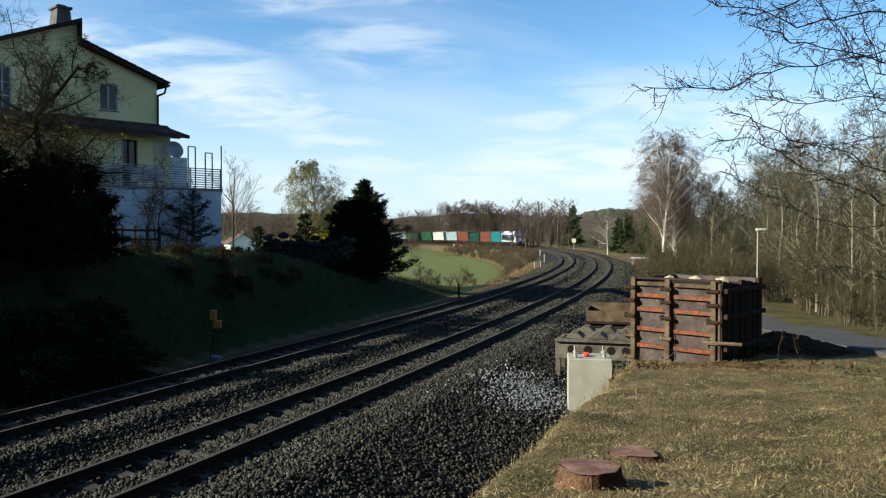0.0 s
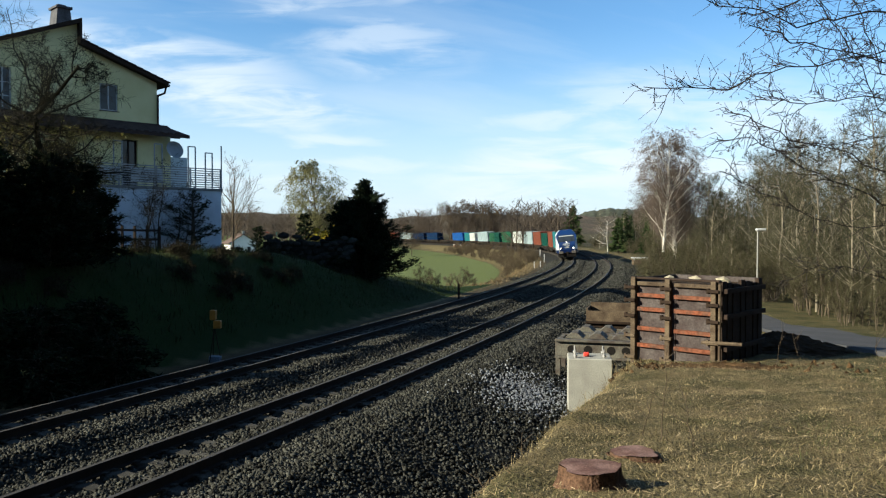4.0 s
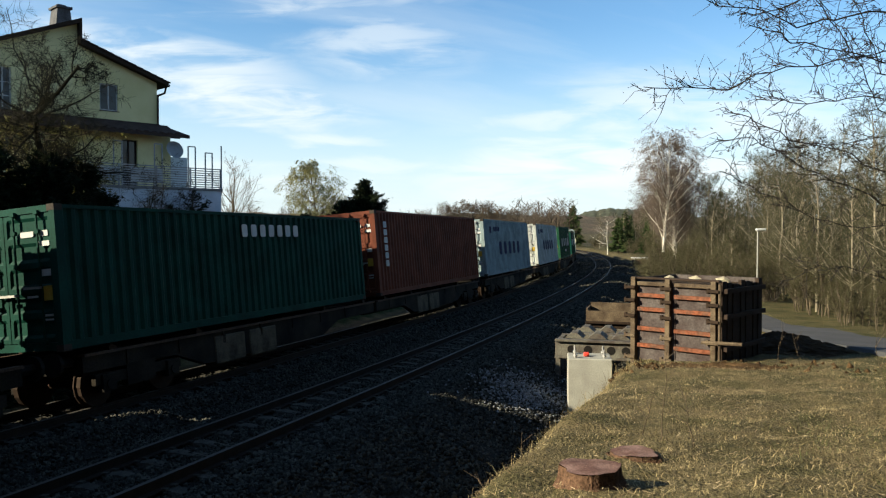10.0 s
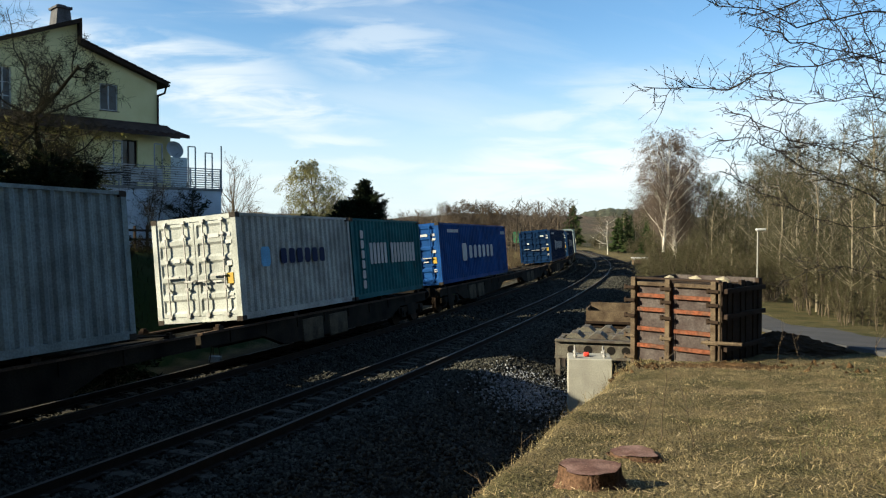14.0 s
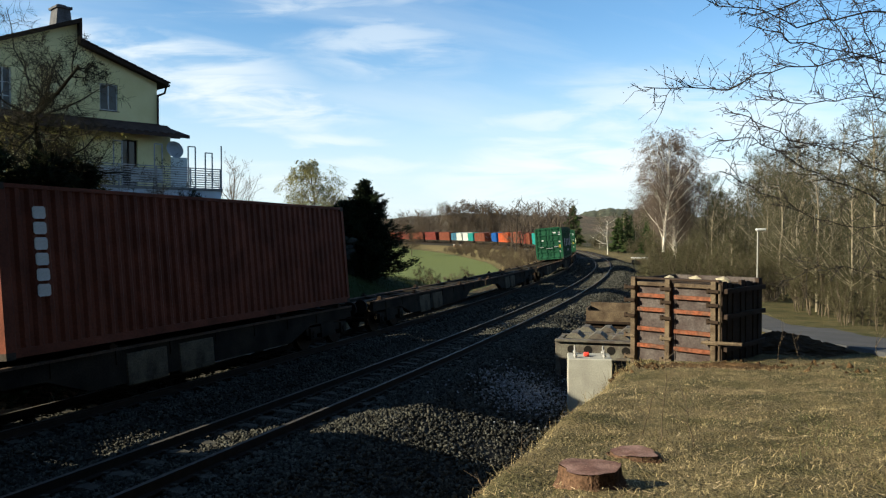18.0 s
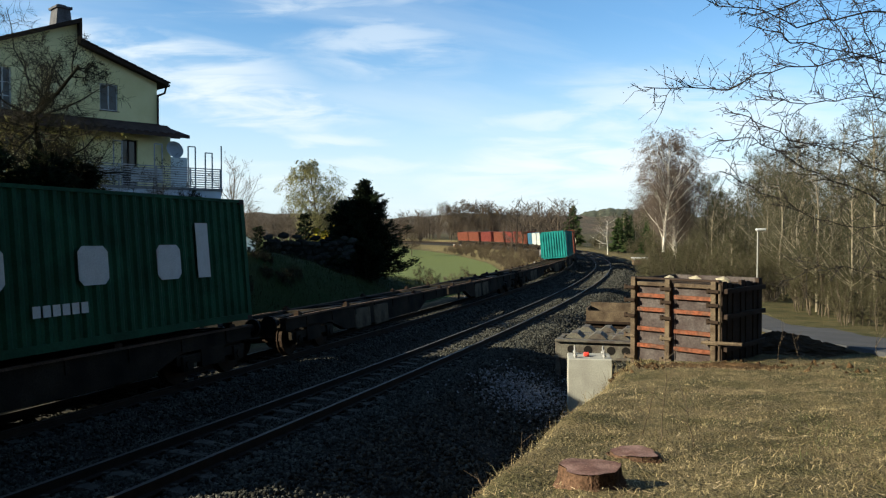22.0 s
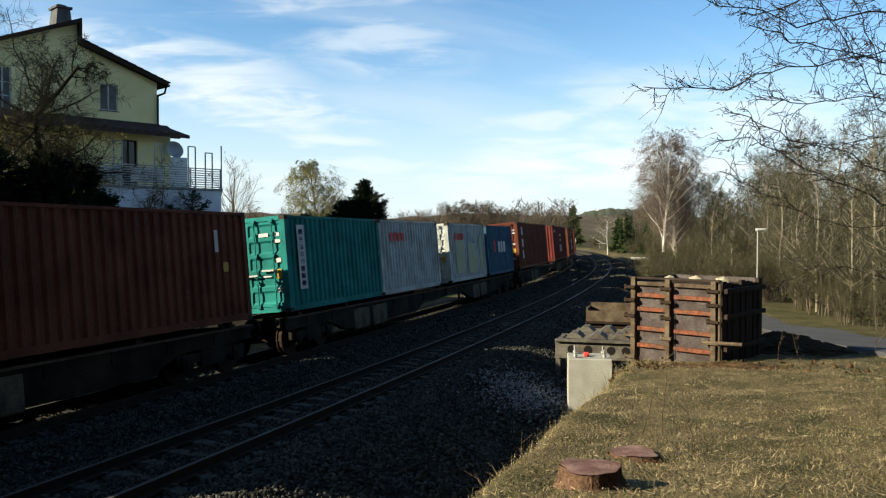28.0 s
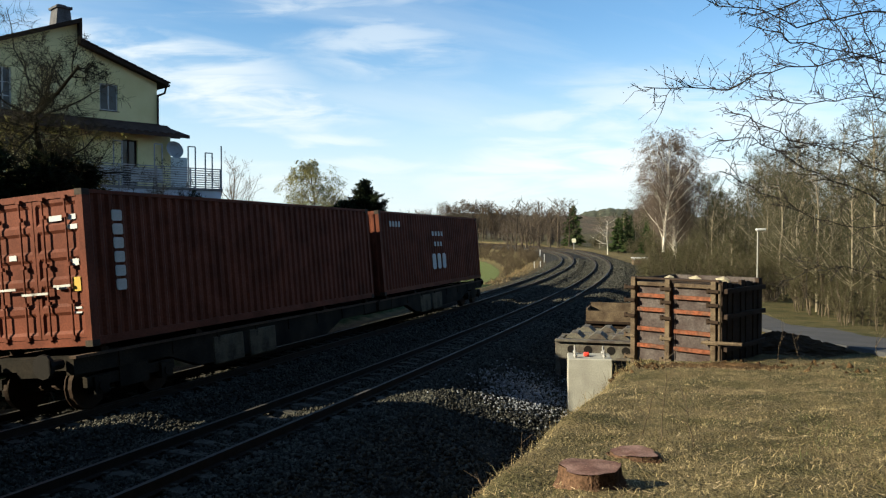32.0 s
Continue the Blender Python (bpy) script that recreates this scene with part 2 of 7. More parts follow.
def beside(s, d, h=0.0, track=0):
    """The point d metres to the side of a track's centre line (towards the camera's bank) and h above its rails."""
    x, y, z, th = line(s)
    o = d + (SPACING if track else 0)
    return Vector((x + o * math.cos(th), y - o * math.sin(th), z + h + (SECOND_UP if track else 0)))


_near = slice(300, 1700)
CS, CXY = SS[_near], np.stack([LX[_near], LY[_near]], 1)


def line_coords(x, y):
    """For arrays of places: how far along the first track, and how far beside it, they lie."""
    x, y = np.asarray(x, float).ravel(), np.asarray(y, float).ravel()
    s, d = np.empty(len(x)), np.empty(len(x))
    for i in range(0, len(x), 4000):
        q = (x[i:i + 4000, None] - CXY[None, :, 0]) ** 2 + (y[i:i + 4000, None] - CXY[None, :, 1]) ** 2
        j = q.argmin(1)
        th = np.interp(CS[j], SS, TH)
        dx, dy = x[i:i + 4000] - CXY[j, 0], y[i:i + 4000] - CXY[j, 1]
        s[i:i + 4000] = CS[j] + dx * np.sin(th) + dy * np.cos(th)
        d[i:i + 4000] = dx * np.cos(th) - dy * np.sin(th)
    return s, d


def bank_right(x, y):
    """The meadow on which the camera stands falls away along the line."""
    return np.interp(y, [-60, 3, 17, 36, 60, 2000], [1.9, 1.74, 0.42, -1.05, -1.5, -1.5])


def bumps(x, y, f, a):
    return a * (np.sin(x * f + 1.3 * np.sin(y * f * 0.7)) * np.sin(y * f * 1.1 + 1.7 * np.sin(x * f * 0.6)))


def ground_height(x, y, s=None, d=None):
    x, y = np.asarray(x, float).ravel(), np.asarray(y, float).ravel()
    if s is None:
        s, d = line_coords(x, y)
    zr = np.interp(s, SS, LZ)
    left = np.interp(s, [-60, 0, 20, 29.5, 33, 37, 41, 47, 58, 75, 210, 300, 420], [2.2, 2.6, 2.4, 2.15, 1.6, 0.7, 0.4, -0.1, -1.5, -3.4, -3.2, -2.0, -1.2])
    left = left + np.interp(s, [60, 85, 150, 210, 300, 400], [0, -1.0, -1.6, -2.0, -2.6, 0]) * np.interp(-d, [40, 70], [1, 0])
    right = np.maximum(bank_right(x, y), zr - 0.7)
    # distance from the track: shoulder, ditch, bank
    t1 = np.clip((-d - 4.2) / np.interp(s, [55, 90], [4.6, 6.6]), 0, 1)
    t1 = t1 * t1 * (3 - 2 * t1)
    zl = (zr - 0.85) * (1 - t1) + left * t1 + np.clip(-d - 9, 0, 60) * 0.012 * (left > 0)
    t2 = np.clip((d - 8.5 - np.interp(s, [0, 15], [0.45, 0.0])) / 1.6, 0, 1)
    t2 = t2 * t2 * (3 - 2 * t2)
    low = zr - np.interp(d, [6.8, 7.4, 8.5], [0.8, 0.88, 1.02])
    zrgt = low * (1 - t2) + right * t2
    z = np.where(d < 2, zl, zrgt)
    rough_ = np.clip((np.abs(d - 2.15) - 5.6) / 2, 0, 1)
    z = z + rough_ * (bumps(x, y, 1.9, 0.035) + bumps(x + 9, y, 0.6, 0.06))
    # tussocks on the bank
    z = z + np.clip((d - 9.2) / 0.8, 0, 1) * (y < 30) * (bumps(x, y, 6.3, 0.022) + bumps(x + 3.1, y + 1.7, 13.0, 0.016))
    far = np.hypot(x, y)
    z = z + np.clip((far - 420) / 900, 0, 3) * 12 * (np.abs(d) > 40)
    return z


def on_ground(x, y):
    return float(ground_height([x], [y])[0])

# ---- ground, road ----


def axis_steps(lo_far, lo, hi_far, fine, cuts):
    """Grid lines from lo on, with the given step up to each cut (to, step), and ever coarser ones outside."""
    core, v = [], lo
    for to, st in cuts:
        while v < to - 1e-6:
            core.append(v); v += st
    lo, hi = core[0], core[-1]
    out, step, v = [], fine, hi
    while v < hi_far:
        step *= 1.18
        v += step
        out.append(v)
    low, step, v = [], fine, lo
    while v > lo_far:
        step *= 1.18
        v -= step
        low.append(v)
    return np.array(low[::-1] + core + out)


def build_ground():
    xs = axis_steps(-2500, -112, 2500, 1.5, ((-22, 1.6), (-2.5, 0.45), (9, 0.13), (20, 0.45), (48, 1.6)))
    ys = axis_steps(-2500, 0, 3500, 1.5, ((3, 0.45), (15, 0.13), (60, 0.45), (330, 1.6)))
    X, Y = np.meshgrid(xs, ys)
    Z = ground_height(X, Y)
    verts = np.stack([X.ravel(), Y.ravel(), Z], 1)
    nx, ny = len(xs), len(ys)
    i = np.arange((ny - 1) * nx).reshape(ny - 1, nx)[:, :-1].ravel()
    tris = np.concatenate([np.stack([i, i + 1, i + nx + 1], 1), np.stack([i, i + nx + 1, i + nx], 1)])
    g = soup("ground", verts, tris, None)
    g.data.polygons.foreach_set("use_smooth", [True] * len(g.data.polygons))
    # grass by place: lawn and field greener than the dry bank, the lawn's shade painted into its colour
    m = mat("meadow", (0.122, 0.096, 0.049), 0.95, 0.45, 1.3, 34, 1.0, alt=(0.062, 0.055, 0.025), bump_d=0.06)
    n, l = m.node_tree.nodes, m.node_tree.links
    b = n["Principled BSDF"]
    dry = b.inputs["Base Color"].links[0].from_socket
    at = n.new("ShaderNodeVertexColor"); at.layer_name = "cover"
    # near-black green: the shade on the lawn is put into this colour
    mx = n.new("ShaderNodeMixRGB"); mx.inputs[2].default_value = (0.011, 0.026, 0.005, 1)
    sp = n.new("ShaderNodeSeparateColor")
    l.new(at.outputs[0], sp.inputs[0])
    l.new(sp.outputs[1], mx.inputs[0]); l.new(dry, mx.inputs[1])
    mx2 = n.new("ShaderNodeMixRGB"); mx2.inputs[2].default_value = (0.04, 0.03, 0.019, 1)
    l.new(sp.outputs[0], mx2.inputs[0]); l.new(mx.outputs[0], mx2.inputs[1])
    mx3 = n.new("ShaderNodeMixRGB"); mx3.inputs[2].default_value = (0.105, 0.125, 0.045, 1)
    l.new(sp.outputs[2], mx3.inputs[0]); l.new(mx2.outputs[0], mx3.inputs[1])
    l.new(mx3.outputs[0], b.inputs["Base Color"])
    g.data.materials.append(m)
    s, d = line_coords(X, Y)
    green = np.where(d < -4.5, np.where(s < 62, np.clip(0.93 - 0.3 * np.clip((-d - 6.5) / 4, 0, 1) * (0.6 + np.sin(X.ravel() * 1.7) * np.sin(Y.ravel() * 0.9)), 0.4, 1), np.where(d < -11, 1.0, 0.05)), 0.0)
    green = np.where((d > 14) & (Y.ravel() > 8), 0.3, green)
    soil = np.where((d > -4.2) & (d < 9.3), 0.75, 0.0)
    soil = np.maximum(soil, np.where((d > 24), 0.45, 0))
    col = g.data.color_attributes.new("cover", "FLOAT_COLOR", "POINT")
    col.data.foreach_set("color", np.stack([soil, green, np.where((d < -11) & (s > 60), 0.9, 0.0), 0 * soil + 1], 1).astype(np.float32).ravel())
    return tagged(g, "dry spring meadow and lawn banks along the railway", "ground", kind="structure")


ground = build_ground()


def build_road():
    ys = np.arange(6, 48, 1.0)
    cx = 12.6 + 0.16 * (ys - 22) + 0.001 * (ys - 22) ** 2 * (ys > 22) * -1
    vs, fs = [], []
    for i, (y, x) in enumerate(zip(ys, cx)):
        for o in (-1.7, -1.05, -0.4, 0.25, 0.9):
            vs.append((x + o, y - 0.16 * o, 0))
    z = ground_height([v[0] for v in vs], [v[1] for v in vs])
    z = z.reshape(-1, 5).max(1).repeat(5) + 0.05
    vs = [(v[0], v[1], zz) for v, zz in zip(vs, z)]
    for i in range(len(ys) - 1):
        for k in range(4):
            a = i * 5 + k
            fs.append((a, a + 1, a + 6, a + 5))
    r = raw("road", vs, fs, M_ROAD)
    so = r.modifiers.new("thick", "SOLIDIFY"); so.thickness = 0.12; so.offset = -1
    return tagged(r, "narrow grey asphalt lane beside the wood", "road", kind="structure")


build_road()

# ---- tracks ----
RAIL_PROFILE = [(-0.07, -0.172), (0.07, -0.172), (0.07, -0.155), (0.012, -0.135), (0.012, -0.045), (0.036, -0.035), (0.036, 0.0), (-0.036, 0.0), (-0.036, -0.035), (-0.012, -0.045), (-0.012, -0.135), (-0.07, -0.155)]


def sweep_rail(parent, track, side, s0, s1, step):
    ss = np.arange(s0, s1, step)
    n = len(RAIL_PROFILE)
    vs, fs, mi = [], [], []
    for s in ss:
        x, y, z, th = line(s)
        for (u, w) in RAIL_PROFILE:
            o = side * GAUGE + u + (SPACING if track else 0)
            vs.append((x + o * math.cos(th), y - o * math.sin(th), z + w + side * GAUGE * CANT + (SECOND_UP if track else 0)))
    for i in range(len(ss) - 1):
        for k in range(n):
            a, b = i * n + k, i * n + (k + 1) % n
            fs.append((a, b, b + n, a + n))
            mi.append(1 if k == 6 else 0)
    r = raw("rail", vs, fs, [M_RAIL, M_RAILTOP], parent)
    r.data.polygons.foreach_set("material_index", mi)
    return r


def sleeper_mesh():
    bm = bmesh.new()
    # a concrete sleeper: thinner in the middle, sloped shoulders
    xs = [(-1.3, 0.10, 0.13), (-0.95, 0.13, 0.20), (-0.5, 0.13, 0.20), (-0.25, 0.11, 0.15), (0.25, 0.11, 0.15), (0.5, 0.13, 0.20), (0.95, 0.13, 0.20), (1.3, 0.10, 0.13)]
    rings = []
    for x, w, h in xs:
        rings.append([bm.verts.new(p) for p in ((x, -w - 0.02, -0.2), (x, w + 0.02, -0.2), (x, w * 0.8, h - 0.2), (x, -w * 0.8, h - 0.2))])
    for a, b in zip(rings, rings[1:]):
        for k in range(4):
            bm.faces.new((a[k], a[(k + 1) % 4], b[(k + 1) % 4], b[k]))
    bm.faces.new(rings[0][::-1]); bm.faces.new(rings[-1])
    for sx in (-1, 1):
        for oy in (-0.09, 0.09):
            box(bm, sx * GAUGE - 0.13, oy - 0.035, -0.005, sx * GAUGE + 0.13, oy + 0.035, 0.03)
    bmesh.ops.recalc_face_normals(bm, faces=bm.faces)
    me = bpy.data.meshes.new("sleeper")
    bm.to_mesh(me); bm.free()
    me.materials.append(M_SLEEPER)
    return me


SLEEPER = sleeper_mesh()


def track_pose(s, track, h=0.0):
    p = beside(s, 0, h, track)
    th = line(s)[3]
    m = Matrix.Rotation(-th, 4, "Z") @ Matrix.Rotation(-math.atan(CANT), 4, "Y")
    m.translation = p
    return m


def build_track(track):
    t = thing("railway_track", "double-track main line with rusty rails on concrete sleepers", "railway track", "tracks", "structure")
    for side in (-1, 1):
        sweep_rail(t, track, side, -60, 130, 1.0)
        sweep_rail(t, track, side, 129, 700, 4.0)
    s, k = -6.0, 0
    far_v, far_t, off = [], [], 0
    SLEEPER.calc_loop_triangles()
    sv = np.array([v.co for v in SLEEPER.vertices]); st = np.array([p.vertices for p in SLEEPER.loop_triangles])
    while s < 250:
        m = track_pose(s, track, -0.175)
        if s < 140:
            ob = put("sleeper", SLEEPER, None, t)
            ob.matrix_basis = m
        else:
            mm = np.array(m)
            far_v.append(sv @ mm[:3, :3].T + mm[:3, 3]); far_t.append(st + off); off += len(sv)
        s += 0.62; k += 1
    rest = soup("far_sleepers", np.concatenate(far_v), np.concatenate(far_t), M_SLEEPER, t)
    tagged(rest, kind="stuff")
    return t


def build_ballast():
    """The bed of crushed stone: one body under both tracks, and loose stones on it."""
    prof = [(-3.9, -0.98), (-2.35, -0.33), (-1.45, -0.2), (-1.0, -0.225), (0, -0.237), (1.0, -0.225), (1.45, -0.2), (1.9, -0.22), (2.15, -0.08), (2.5, -0.2), (2.85, -0.19), (3.3, -0.22), (4.3, -0.234), (5.3, -0.22), (5.75, -0.185), (6.5, -0.24), (8.8, -1.0)]
    ss = np.concatenate([np.arange(-60, 80, 0.7), np.arange(80, 300, 3), np.arange(300, 700, 10)])
    x, y, z, th = (np.interp(ss, SS, a) for a in (LX, LY, LZ, TH))
    d = np.array([p[0] for p in prof]); h = np.array([p[1] for p in prof])
    X = x[:, None] + d * np.cos(th)[:, None]; Y = y[:, None] - d * np.sin(th)[:, None]
    tilt = np.where(d < 2.15, d * CANT, (d - SPACING) * CANT + SECOND_UP)
    tilt = np.where((d < -2.3), -2.3 * CANT, tilt); tilt = np.where(d > 7, tilt * 0.6, tilt)
    Z = z[:, None] + h + tilt + bumps(X, Y, 2.3, 0.02)
    v = np.stack([X.ravel(), Y.ravel(), Z.ravel()], 1)
    n = len(d)
    i = np.arange((len(ss) - 1) * n).reshape(-1, n)[:, :-1].ravel()
    t = np.concatenate([np.stack([i, i + 1, i + n + 1], 1), np.stack([i, i + n + 1, i + n], 1)])
    bed = soup("ballast_bed", v, t, M_BED)
    smooth(bed)
    tagged(bed, "grey crushed-stone ballast bed under both tracks", "ballast", kind="structure")
    # loose stones
    rng = np.random.default_rng(5)
    base = np.array([(1, 0, 0), (-1, 0, 0), (0, 1, 0), (0, -1, 0), (0, 0, 1), (0, 0, -1)], float)
    bt = np.array([(0, 2, 4), (2, 1, 4), (1, 3, 4), (3, 0, 4), (2, 0, 5), (1, 2, 5), (3, 1, 5), (0, 3, 5)])
    groups = [(150000, -5, 22, 0.036), (46000, 22, 60, 0.052), (12000, 60, 110, 0.08)]
    V, T, o = [], [], 0
    for cnt, s0, s1, r in groups:
        s = s0 + (s1 - s0) * rng.random(cnt) ** 1.25
        dd = rng.uniform(-3.3, 9.3, cnt)
        keep = ~((abs(dd) < 1.3) & (rng.random(cnt) < 0.55)) & ~((abs(dd - SPACING) < 1.3) & (rng.random(cnt) < 0.55))
        s, dd = s[keep], dd[keep]
        px, py, pz, pt = (np.interp(s, SS, a) for a in (LX, LY, LZ, TH))
        bx, by = px + dd * np.cos(pt), py - dd * np.sin(pt)
        bz = pz + np.interp(dd, d, h + tilt) + bumps(bx, by, 2.3, 0.02) + r * 0.35
        edge = dd > 8.2
        bz[edge] = np.maximum(bz[edge], ground_height(bx[edge], by[edge], s[edge], dd[edge]) + r * 0.2)
        k = len(s)
        sz = r * rng.uniform(0.55, 1.35, (k, 1, 1)) * rng.uniform(0.6, 1.25, (k, 1, 3))
        q = rng.normal(size=(k, 4)); q /= np.linalg.norm(q, axis=1, keepdims=True)
        w, a, b, c = q.T
        R = np.stack([np.stack([1 - 2 * (b * b + c * c), 2 * (a * b - c * w), 2 * (a * c + b * w)], 1),
                      np.stack([2 * (a * b + c * w), 1 - 2 * (a * a + c * c), 2 * (b * c - a * w)], 1),
                      np.stack([2 * (a * c - b * w), 2 * (b * c + a * w), 1 - 2 * (a * a + b * b)], 1)], 1)
        pts = np.einsum("kij,knj->kni", R, (base[None] + rng.normal(0, 0.18, (k, 6, 3))) * sz)
        pts += np.stack([bx, by, bz], 1)[:, None]
        V.append(pts.reshape(-1, 3)); T.append((bt[None] + (np.arange(k) * 6)[:, None, None] + o).reshape(-1, 3)); o += k * 6
    st = soup("ballast_stones", np.concatenate(V), np.concatenate(T), M_BALLAST)
    tagged(st, "loose grey crushed stones on the track bed", "ballast", kind="stuff")


build_ballast()
for tr in (0, 1):
    build_track(tr)

# ---- house on the bank ----
M_YWALL = mat("pale_yellow_render", (0.66, 0.60, 0.33), 0.9, 0.08, 0.8, 50, 0.2, alt=(0.58, 0.52, 0.27))
M_WWALL = mat("white_render", (0.50, 0.56, 0.62), 0.9, 0.12, 0.7, 40, 0.2, alt=(0.36, 0.41, 0.47))
M_TILE = mat("dark_roof_tiles", (0.045, 0.032, 0.028), 0.8, 0.3, 3, 30, 0.3, island=0.3)
M_DARKWOOD = mat("dark_stained_wood", (0.035, 0.024, 0.018), 0.8, 0.3, 3, 30, 0.3)
M_GLASS = glass("window_glass", (0.02, 0.025, 0.03), 0.1, 0.3)
M_PANE = mat("white_window_frame", (0.4, 0.4, 0.39), 0.6, 0.1, 3, 30, 0.0)
M_STEEL = mat("dull_steel_tube", (0.30, 0.31, 0.32), 0.55, 0.2, 4, 40, 0.1, metal=0.3)
HOUSE = pose(-11.2, 40.0, 0, 0, 0, 46.2)


def prism(pts, y0, y1):
    """A slab from an outline in x and z, between two depths."""
    bm = bmesh.new()
    a = [bm.verts.new((x, y0, z)) for x, z in pts]
    b = [bm.verts.new((x, y1, z)) for x, z in pts]
    n = len(pts)
    bm.faces.new(a); bm.faces.new(b[::-1])
    for k in range(n):
        bm.faces.new((a[k], b[k], b[(k + 1) % n], a[(k + 1) % n]))
    bmesh.ops.recalc_face_normals(bm, faces=bm.faces)
    return bm


def window(parent, x0, x1, z0, z1, y, mull=1, bars_=0, fm=None):
    w = thing("window", "", "")
    for k in ("label", "category"):
        if k in w:
            del w[k]
    w.parent = parent
    part("frame", boxes((x0 - 0.06, y - 0.05, z0 - 0.06, x0, y + 0.1, z1 + 0.06), (x1, y - 0.05, z0 - 0.06, x1 + 0.06, y + 0.1, z1 + 0.06),
                        (x0, y - 0.05, z1, x1, y + 0.1, z1 + 0.06), (x0, y - 0.05, z0 - 0.06, x1, y + 0.1, z0),
                        *[(x0 + (x1 - x0) * (i + 1) / (mull + 1) - 0.03, y - 0.045, z0, x0 + (x1 - x0) * (i + 1) / (mull + 1) + 0.03, y + 0.05, z1) for i in range(mull)],
                        *[(x0, y - 0.04, z0 + (z1 - z0) * (i + 1) / (bars_ + 1) - 0.02, x1, y + 0.05, z0 + (z1 - z0) * (i + 1) / (bars_ + 1) + 0.02) for i in range(bars_)]), fm or M_PANE, w)
    part("sill", boxes((x0 - 0.12, y - 0.14, z0 - 0.1, x1 + 0.12, y + 0.02, z0 - 0.06)), M_DARKWOOD, w)
    part("pane", boxes((x0, y - 0.005, z0, x1, y + 0.02, z1)), M_GLASS, w)
    return w


def wall_with_holes(x0, x1, z0, z1, y0, y1, holes):
    """A straight wall, pieced round its openings (x0, x1, z0, z1)."""
    bm = bmesh.new()
    xs = sorted({x0, x1, *[h[0] for h in holes], *[h[1] for h in holes]})
    for a, b in zip(xs, xs[1:]):
        cuts = sorted([(h[2], h[3]) for h in holes if h[0] <= a + 1e-6 and h[1] >= b - 1e-6])
        z = z0
        for c, d in cuts:
            if c > z:
                box(bm, a, y0, z, b, y1, c)
            z = d
        if z < z1:
            box(bm, a, y0, z, b, y1, z1)
    bmesh.ops.remove_doubles(bm, verts=bm.verts, dist=1e-4)
    return bm


def tiles(parent, p0, p1, depth0, depth1, name="roof_tile_row"):
    """Rows of pantiles from the ridge p0 to the eave p1 (x, z)."""
    n = max(4, int(math.hypot(p1[0] - p0[0], p1[1] - p0[1]) / 0.36))
    dx, dz = (p1[0] - p0[0]) / n, (p1[1] - p0[1]) / n
    ang = math.atan2(dz, dx)
    for i in range(n):
        bm = bmesh.new()
        L = math.hypot(dx, dz) * 1.15
        m = int((depth1 - depth0) / 0.6)
        for k in range(m):
            y = depth0 + (depth1 - depth0) * k / m
            w = (depth1 - depth0) / m
            box(bm, 0, y + 0.01, 0, L, y + w - 0.01, 0.05 + 0.02 * (k % 2))
        bmesh.ops.rotate(bm, verts=bm.verts, cent=(0, 0, 0), matrix=Matrix.Rotation(-ang - 0.05 * (1 if dx > 0 else -1), 3, "Y"))
        bmesh.ops.translate(bm, verts=bm.verts, vec=(p0[0] + dx * i, 0, p0[1] + dz * i))
        part(name, bm, M_TILE, parent)


